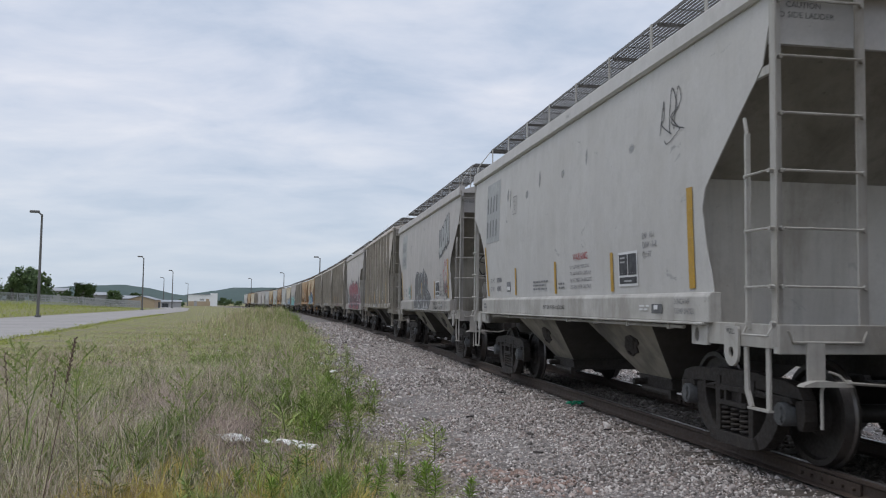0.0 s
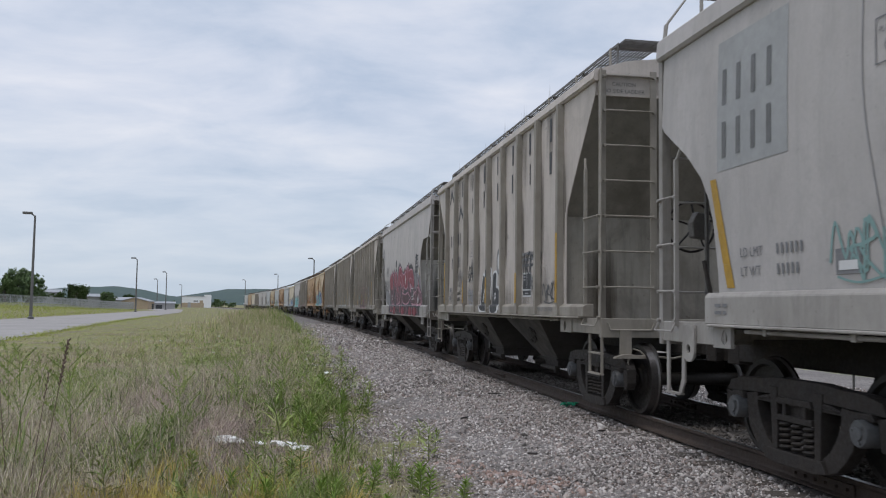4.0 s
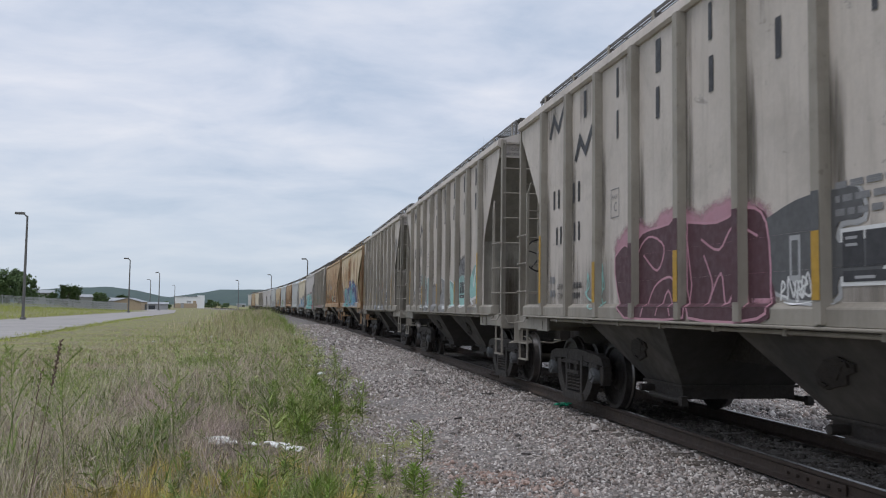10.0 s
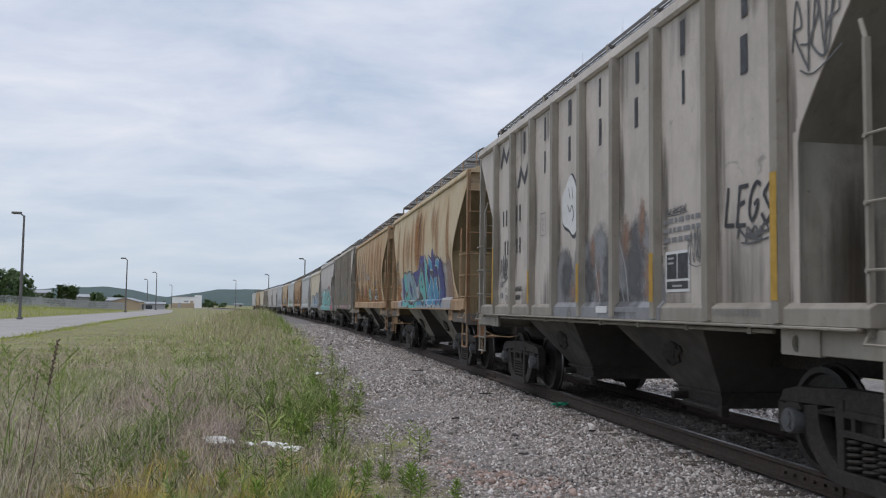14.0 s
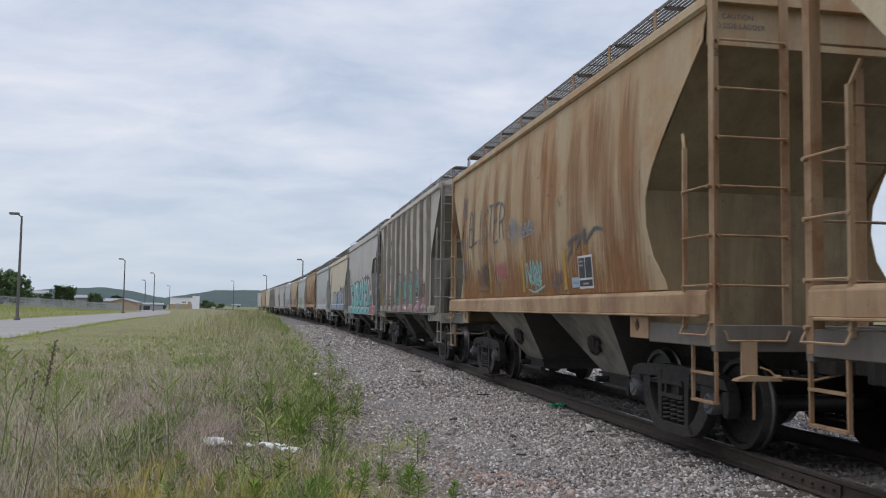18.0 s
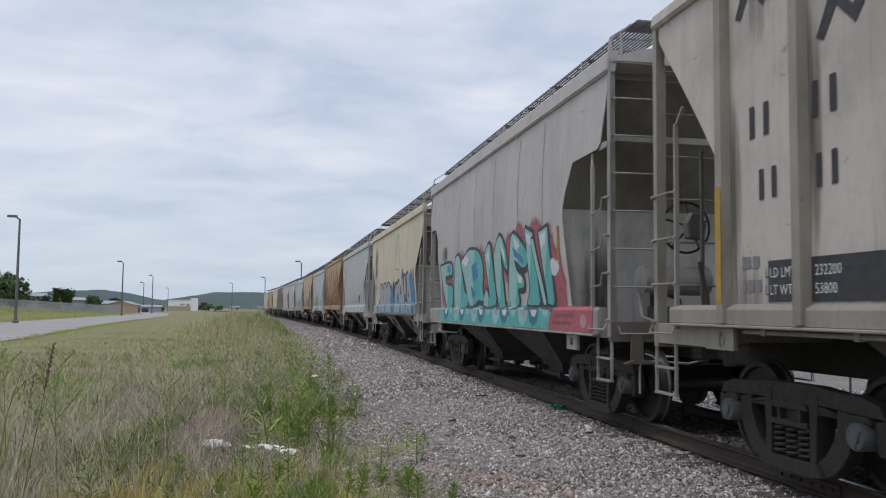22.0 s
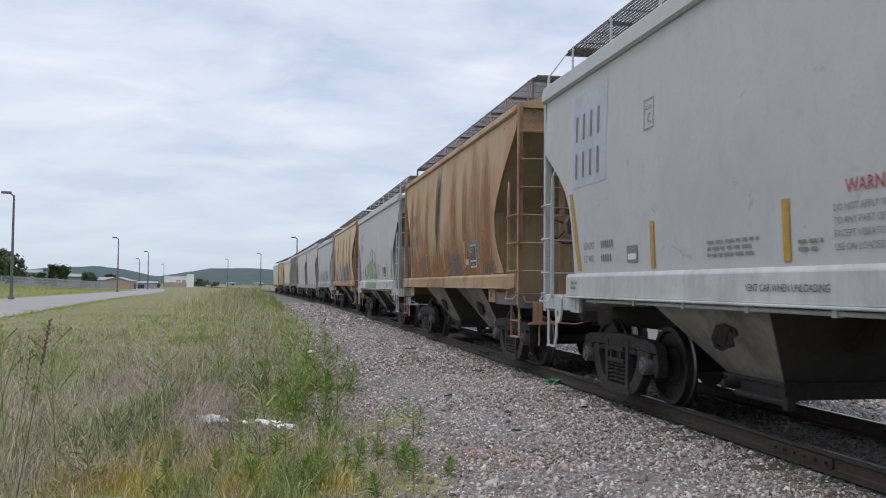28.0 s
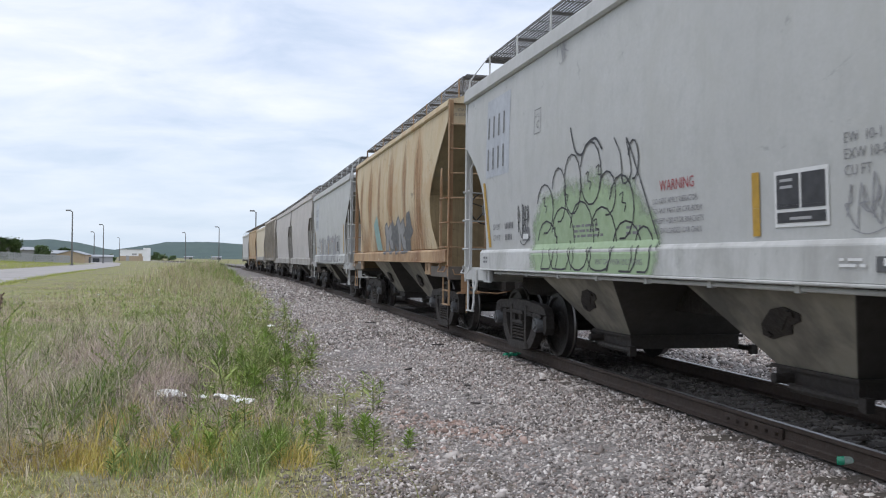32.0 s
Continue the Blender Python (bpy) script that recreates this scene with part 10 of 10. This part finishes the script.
    c.fill("graffiti_cloud", "violet", [(1.28, 2.31), (1.07, 2.42), (0.43, 2.43), (0.17, 2.48), (-0.05, 2.70), (-0.30, 2.86), (-0.53, 2.84), (-0.94, 2.79), (-0.90, 1.51), (0.21, 1.52), (0.66, 2.01), (0.90, 2.10), (1.07, 2.24)], 0.0057); c.fill("graffiti_cloud", "violet", [(3.61, 2.29), (3.09, 2.35), (2.97, 1.92), (3.18, 1.40), (3.51, 1.40)], 0.0057); c.fill("graffiti_cloud", "silver", [(3.80, 2.32), (3.44, 2.26), (3.61, 1.50), (3.44, 1.36), (4.42, 1.35), (4.27, 1.52), (3.89, 1.61), (4.11, 1.80), (3.80, 1.92)], 0.0061)
    c.throw([[(3.10, 2.42), (2.64, 2.43), (2.42, 1.89), (2.76, 1.80), (3.01, 1.99)], [(2.48, 1.78), (2.24, 1.87), (2.06, 1.54), (2.18, 1.41), (3.18, 1.40), (3.06, 1.81), (2.82, 1.53), (2.27, 1.55)]], "teal", "black", rim="silver", ew=0.17, rw=0.028, lift=0.0064)
    c.throw([[(2.58, 2.36), (1.60, 2.41), (1.08, 1.76), (0.98, 1.57), (1.73, 1.56), (2.26, 1.88)], [(1.33, 2.36), (1.07, 2.28), (0.90, 2.13), (0.64, 2.05), (0.74, 1.63), (0.84, 1.48), (0.97, 1.59), (0.95, 1.78), (1.14, 2.04)]], "dullblue", "black", rim="silver", ew=0.17, rw=0.03, lift=0.0070)
    c.fill("graffiti_shade", "black", [(1.88, 2.24), (1.61, 2.00), (1.47, 1.96), (1.50, 1.62), (1.84, 1.81), (1.98, 2.00)], 0.0112); c.fill("graffiti_detail", "violet", [(1.94, 1.98), (1.72, 2.00), (1.45, 2.02), (1.50, 1.76), (1.78, 1.77), (1.91, 1.87)], 0.0118)
    c.fill("graffiti_shade", "black", [(0.65, 2.08), (0.32, 2.00), (0.23, 2.19), (0.13, 2.23), (0.11, 1.88), (-0.24, 1.70), (-0.57, 1.54), (0.62, 1.53), (0.71, 1.82)], 0.0112)
    for q in ([(0.68, 1.96), (0.28, 1.97), (0.32, 1.85), (0.70, 1.87)], [(0.69, 1.84), (0.38, 1.84), (0.28, 1.64), (0.64, 1.64)]):
        c.fill("graffiti_facet", "patch", q, 0.0120); c.line("graffiti_outline", "silver", q + q[:1], 0.022, 0.0126)
    c.fill("graffiti_facet", "silver", [(0.27, 2.17), (0.34, 1.89), (0.24, 1.63), (0.12, 1.83), (0.18, 1.97)], 0.0123)
    c.throw([[(0.13, 2.15), (-0.18, 2.33), (-0.23, 2.45), (-0.29, 2.29), (-0.39, 2.54), (-0.45, 2.29), (-0.58, 2.40), (-0.79, 2.05), (-0.91, 1.89), (-0.90, 1.56), (-0.63, 1.54), (-0.31, 1.76), (-0.03, 1.82)]], "teal", "black", rim="silver", ew=0.2, rw=0.028, lift=0.0078)
    c.fill("graffiti_shade", "black", [(-0.35, 2.24), (-0.55, 1.89), (-0.39, 1.93), (-0.22, 2.04), (-0.25, 2.18)], 0.0120); c.fill("graffiti_facet", "patch", [(-0.33, 2.16), (-0.48, 1.96), (-0.34, 2.00), (-0.27, 2.09)], 0.0126)
    for q in ([(0.94, 2.13), (0.83, 2.14), (0.85, 2.00), (0.91, 1.96)], [(0.71, 2.15), (0.60, 2.16), (0.62, 2.04), (0.67, 2.01)], [(0.57, 2.12), (0.47, 2.13), (0.49, 1.98), (0.54, 1.95)], [(0.09, 1.96), (-0.00, 1.97), (0.02, 1.83), (0.06, 1.79)], [(-0.35, 2.31), (-0.43, 2.31), (-0.41, 2.17), (-0.37, 2.14)]):   # drops running from the cloud
        c.fill("graffiti_detail", "violet", q, 0.0129)
    c.throw([[(-1.04, 2.78), (-1.40, 2.51), (-1.35, 2.25), (-1.66, 1.88), (-1.45, 1.46), (-1.07, 1.87)]], "bright", "black", rim="white", lit="teal", ew=0.16, rw=0.025, lift=0.0076)
    c.throw([[(-1.65, 2.75), (-2.20, 2.56), (-2.28, 2.36), (-1.90, 2.38), (-1.90, 2.24), (-2.17, 2.13), (-2.22, 1.97), (-2.36, 1.46), (-1.54, 1.46), (-1.50, 1.87), (-1.83, 2.05), (-1.65, 2.38)],
             [(-2.42, 2.12), (-2.62, 2.18), (-2.83, 2.14), (-2.80, 2.04), (-2.64, 1.88), (-2.80, 2.00), (-3.00, 1.46), (-2.48, 1.46), (-2.28, 1.92)],
             [(-2.64, 2.44), (-2.81, 2.59), (-3.09, 2.62), (-3.34, 2.47), (-3.42, 2.24), (-3.42, 1.46), (-3.10, 1.48), (-3.08, 2.18), (-2.94, 2.44)]], "bright", "black", rim="white", ew=0.16, rw=0.022, lift=0.0086)
    c.throw([[(-3.17, 2.22), (-3.22, 2.10), (-3.24, 1.93), (-3.18, 1.80), (-3.12, 1.95), (-3.12, 2.12)]], "grey", "black", ew=0.07, lift=0.0122)
    for a, b, w in ((-3.12, 2.28, 0.09), (-3.3, 2.42, 0.10), (-3.32, 1.95, 0.07), (-3.22, 1.62, 0.12), (-2.0, 1.72, 0.07), (-1.75, 2.2, 0.10), (-2.9, 1.52, 0.1)):   # drops
        c.fill("graffiti_detail", "violet", [(a + w * math.cos(0.7 * k), b + 1.25 * w * math.sin(0.7 * k)) for k in range(9)], 0.0128)
    for k in range(9):   # pale scallops along the sill
        u = 0.4 - 0.45 * k
        c.fill("graffiti_detail", "silver", [(u, 1.35), (u - 0.08, 1.42), (u - 0.2, 1.45), (u - 0.34, 1.40), (u - 0.43, 1.35)], 0.0126)
    c.soft("graffiti_cloud", "violet", [(-1.72, 2.35, 0.2, 0.2), (-2.30, 2.72, 0.22, 0.25), (-2.45, 2.5, 0.25, 0.3), (-2.62, 2.3, 0.25, 0.18), (-3.42, 2.3, 0.22, 0.35), (-3.6, 1.9, 0.3, 0.5)], 0.0136, 0.05)
    c.bloom("rust", [(4.6, 0.8, 0.9), (-4.6, 0.8, 1.1)], 1.5, 3.0)
    c.soft("rust_wash", "amber", [(4.6, 1.7, 0.5, 1.3), (4.1, 1.6, 0.6, 0.9), (3.6, 1.6, 0.5, 0.6)], 0.0051, 0.08, run=True)
    c.stain("amber", 0.42, 2.3, 4.3, 0.22, 0.0051); c.stain("rust", 0.30, 2.1, 4.3, 0.34, 0.0052); c.stain("rust", 0.05, 2.4, 4.2, 0.10, 0.0053); c.stain("grime", 0.12, 2.8, 4.3, 0.05, 0.0056); c.stain("rust", -0.2, 2.5, 4.2, 0.2, 0.0052); c.stain("rust", 2.2, 2.3, 3.9, 0.25, 0.0052); c.stain("rust", -2.3, 2.9, 4.2, 0.2, 0.0052)
    for u, w in ((4.4, 0.14), (3.2, 0.1), (1.4, 0.12), (-0.8, 0.1), (-2.9, 0.14), (-4.3, 0.12)):
        c.stain("rust", u, 1.7, 4.2, w)
    c.marks(5.0, 2.6, 0.3, 4, 0.2, "soft", 0.28); c.marks(4.9, 2.1, 0.3, 4, 0.2, "soft", 0.28)
    c.done()
    c = Coat(9)
    c.tag("BLISTER", 4.15, 1.15, 2.70, 0.60, "soft", 0.048, 111, 0.1, -0.06); c.scrawl(0.9, 0.4, 2.55, 2.9, "ghost", 110, 0.05, 3); c.scrawl(0.35, -0.65, 2.60, 2.80, "grey", 112, 0.035, 5)
    c.scrawl(3.45, 2.3, 1.78, 2.25, "black", 113, 0.035, 5); c.line("spray_tag", "black", c.curve([(2.3, 2.3), (1.9, 1.9), (1.55, 1.62)]), 0.03); c.scrawl(1.95, 1.15, 1.98, 2.2, "rose", 114, 0.035, 4)
    c.scrawl(-0.05, -1.0, 1.72, 2.12, "mint", 115, 0.032, 5); c.scrawl(-0.1, -0.95, 1.7, 2.1, "paleteal", 119, 0.03, 4); c.scrawl(-1.4, -1.85, 1.66, 1.95, "soft", 117, 0.03, 3); c.scrawl(4.9, 4.4, 3.3, 3.8, "soft", 118, 0.02, 4)
    c.line("spray_tag", "soft", c.curve([(-2.2, 2.08), (-2.4, 2.24), (-2.25, 2.30), (-2.7, 2.38), (-2.6, 2.24), (-2.95, 2.44), (-2.9, 2.26), (-3.3, 2.42), (-3.6, 2.38)]), 0.05)
    c.box("stencil_panel", "patch", -2.62, -2.30, 1.68, 1.82, 0.007); c.box("panel_print", "sky", -2.58, -2.34, 1.73, 1.76, 0.009)
    c.marks(5.0, 2.58, 0.32, 4, 0.22, "soft", 0.28); c.marks(5.0, 2.06, 0.32, 4, 0.22, "soft", 0.28)
    for u in (0.12, -2.05, 2.4):
        c.strip(u, 1.66, 2.22, 0.12)
    for u, w in ((4.6, 0.16), (3.8, 0.1), (2.7, 0.14), (1.0, 0.12), (-0.2, 0.16), (-1.6, 0.1), (-2.6, 0.16), (-3.7, 0.2), (-4.5, 0.16)):
        c.stain("rust", u, 1.65, 4.2, w)
    c.bloom("rust", [(4.3, 1.0, 0.8), (2.6, 1.2, 1.1), (0.8, 1.2, 0.9), (-0.9, 1.2, 1.1), (-2.6, 1.2, 0.9), (-4.2, 1.0, 1.2)], 1.5, 2.9)
    for u in (1.9, -1.1, -3.2):
        c.stain("rust", u, 2.4, 4.2, 0.10, 0.0056)
    c.soft("rust_wash", "amber", [(4.5, 1.6, 0.8, 1.15), (3.6, 1.6, 0.9, 0.7), (2.5, 1.5, 1.0, 1.0), (1.2, 1.5, 1.0, 0.6), (0.0, 1.5, 1.1, 0.9), (-1.4, 1.5, 1.0, 0.7), (-2.8, 1.5, 1.1, 1.0), (-4.1, 1.5, 0.9, 0.9)], 0.0052, 0.08, run=True)
    for u, z0, z1, w in ((4.85, 2.45, 3.1, 0.03), (4.72, 2.5, 3.3, 0.025), (4.6, 1.7, 2.3, 0.03)):
        c.stain("oil", u, z0, z1, w, 0.0058)
    c.panel(-2.6, 2.1, 0.55, 0.44); c.plate_c(3.3, 2.75, 0.3); c.done()
    c = Coat(14)
    c.marks(4.75, 3.0, 0.34, 4, 0.28, "soft", 0.28); c.marks(4.7, 2.42, 0.34, 4, 0.28, "soft", 0.28)
    c.plate_c(3.2, 3.0, 0.32)
    c.fill("repaint_patch", "amber", [(4.97, 2.78), (4.74, 2.74), (4.5, 1.62), (4.8, 1.62)], 0.0053)
    c.soft("rust_wash", "amber", [(4.4, 1.6, 0.9, 1.0), (3.5, 1.6, 1.0, 0.8), (2.4, 1.5, 1.0, 0.9), (1.2, 1.5, 1.0, 0.7), (0.0, 1.5, 1.1, 0.9), (-1.4, 1.5, 1.0, 0.7), (-2.8, 1.5, 1.1, 1.0), (-4.1, 1.5, 0.9, 0.9)], 0.0052, 0.08, run=True)
    for u, z0, z1 in ((2.35, 1.72, 2.2), (0.0, 1.75, 2.3), (-2.3, 1.75, 2.3)):
        c.strip(u, z0, z1, 0.12)
    c.panel(-2.8, 2.2, 0.55, 0.46); c.box("stencil_panel", "patch", -2.62, -2.32, 1.80, 1.92, 0.007)
    c.scrawl(3.1, 2.2, 1.66, 2.15, "soft", 121, 0.03, 4); c.scrawl(2.9, 2.3, 1.64, 2.0, "dullteal", 122, 0.02, 3); c.line("spray_tag", "soft", c.curve([(2.2, 1.72), (1.7, 2.0), (1.4, 1.85)]), 0.02)
    c.tag("ZEAL", -0.62, -2.0, 1.68, 0.42, "soft", 0.045, 123); c.scrawl(-0.4, -2.1, 1.66, 2.12, "grime", 124, 0.05, 5); c.scrawl(-2.5, -3.6, 2.12, 2.3, "dullteal", 125, 0.02, 7)
    c.tag("UZE", -3.95, -4.7, 1.60, 0.22, "soft", 0.05, 126)
    for u, w in ((4.7, 0.14), (3.6, 0.2), (2.2, 0.12), (-1.3, 0.22), (-2.4, 0.14), (-3.4, 0.25), (-4.3, 0.2)):
        c.stain("rust", u, 1.6, 4.15, w)
    c.bloom("rust", [(4.3, 1.0, 0.9), (2.6, 1.2, 1.1), (0.8, 1.2, 0.8), (-0.9, 1.2, 1.1), (-2.6, 1.2, 1.3), (-4.2, 1.0, 1.5)], 1.5, 3.0)
    for u, z0, z1, w in ((0.80, 1.7, 4.3, 0.09), (0.62, 1.9, 4.3, 0.06), (0.45, 2.1, 4.25, 0.08)):
        c.stain("soot", u, z0, z1, w, 0.0056)
    c.done()
    for n, shift in ((3, 0.0), (5, 0.5), (6, 0.9), (7, 0.3), (10, 0.7)):   # road dirt thrown up the ribbed sides
        c = Coat(n)
        r = random.Random(n)
        c.soft("road_grime", "grime", [(5.2 - shift - 1.1 * k, 1.3, r.uniform(0.5, 0.95), r.uniform(0.35, 1.1)) for k in range(10)], 0.0051, 0.08, run=True, peak=0.75)
        c.soft("road_grime", "grime", [(4.9 - shift - 1.5 * k, 4.2, r.uniform(0.15, 0.45), r.uniform(0.3, 0.9)) for k in range(7)], 0.0051, 0.08, run=True, peak=0.6)
        c.done()
    c = Coat(16)
    c.bloom("rust", [(4.0, 1.2, 0.9), (1.6, 1.4, 1.0), (-1.0, 1.4, 0.8), (-3.6, 1.3, 1.2)], 1.5, 2.8)
    c.fill("graffiti_shape", "paleteal", [(1.9, 1.62), (2.3, 2.35), (1.7, 2.6), (1.1, 1.62)], 0.007)
    for u, w in ((4.6, 0.16), (2.9, 0.2), (1.4, 0.12), (-0.4, 0.2), (-2.2, 0.14), (-3.8, 0.22)):
        c.stain("rust", u, 1.65, 4.2, w)
    c.piece(0.4, -3.0, 1.6, (2.3, 2.5), 4, ["ghost", "soft"], "soft", 131); c.done()


mark_all()


def text_mesh(name, lines, tall, material, place, key):
    """Centred lines of stencil lettering laid out by place(across, up)."""
    def build():
        g = Geo()
        for k, text in enumerate(lines):
            cu = bpy.data.curves.new("stencil", "FONT")
            cu.body, cu.size, cu.resolution_u, cu.align_x = text, tall * 1.38, 2, "CENTER"
            tmp = bpy.data.objects.new("stencil", cu)
            me = bpy.data.meshes.new_from_object(tmp)
            g.add([place(v.co.x, v.co.y - 1.7 * tall * k) for v in me.vertices], [tuple(p.vertices) for p in me.polygons])
            bpy.data.objects.remove(tmp); bpy.data.curves.remove(cu); bpy.data.meshes.remove(me)
        out = bpy.data.meshes.new(name)
        out.from_pydata(g.v, [], g.f)
        out.materials.append(material)
        return out
    return shared(key, build)


def bulkhead_stain(kind):
    """Oil and rust run down the upright end wall, thickest over the coupler side."""
    y = -(TUB[kind][1][0] + 0.005)
    nx, nz = 16, 20
    me = bpy.data.meshes.new("wall_stain")
    v, cover, f = [], [], []
    for j in range(nz + 1):
        for i in range(nx + 1):
            a, b = i / nx, j / nz
            v.append((-1.15 + 0.7 * a, y, 1.20 + 1.38 * b))
            cover.append(max(0.0, 1.05 - (2.4 * (a - 0.45)) ** 2 - 0.9 * max(0, b - 0.45) ** 1.2 * 2))
    for j in range(nz):
        for i in range(nx):
            q = j * (nx + 1) + i
            f.append((q, q + 1, q + nx + 2, q + nx + 1))
    me.from_pydata(v, [], f)
    att = me.attributes.new("cover", "FLOAT", "POINT")
    att.data.foreach_set("value", cover)
    me.materials.append(soft_ink("soot" if kind == "boxy" else "oil", True))
    return me


for (kind, paint, label), (car, mid) in list(zip(CARS, TRAIN))[:19]:
    y_end = -(TUB[kind][0][0] + 0.006)
    z_top = PROFILES[kind][0][1]
    tagged(link_mesh("lettering", text_mesh("lettering", ("CAUTION", "NO SIDE LADDER"), 0.055, INK["barsoft"], lambda a, b: (-0.98 + a, y_end, z_top - 0.16 + b), ("caution", kind)), car), kind="stuff")
    if kind in ("ribbed", "boxy") or "bubble" in label:
        link_mesh("wall_stain", shared(("wall_stain", kind), lambda: bulkhead_stain(kind)), car)
    if kind == "plain":
        tagged(link_mesh("lettering", text_mesh("lettering", ("PULL",), 0.05, INK["stencil"], lambda a, b: (-1.4035, -5.62 - a, 1.15 + b), "pull"), car), kind="stuff")


def car_pose(s):
    # a car's ends follow the rails: chord between its two trucks
    x0, y0, _ = track_at(s - 4.97)
    x1, y1, _ = track_at(s + 4.97)
    return pose((x0 + x1) / 2, (y0 + y1) / 2, 0, 0, 0, math.degrees(math.atan2(x0 - x1, y1 - y0)))


def motions():
    for car, s in TRAIN:
        walk(car, [(t, car_pose(s - run(t))) for t in range(33)])
    for w, a in WHEELSETS:
        walk(w, [(k / 10, pose(0, a, WHEEL_R, math.degrees(run(k / 10) / WHEEL_R))) for k in range(321)])


motions()
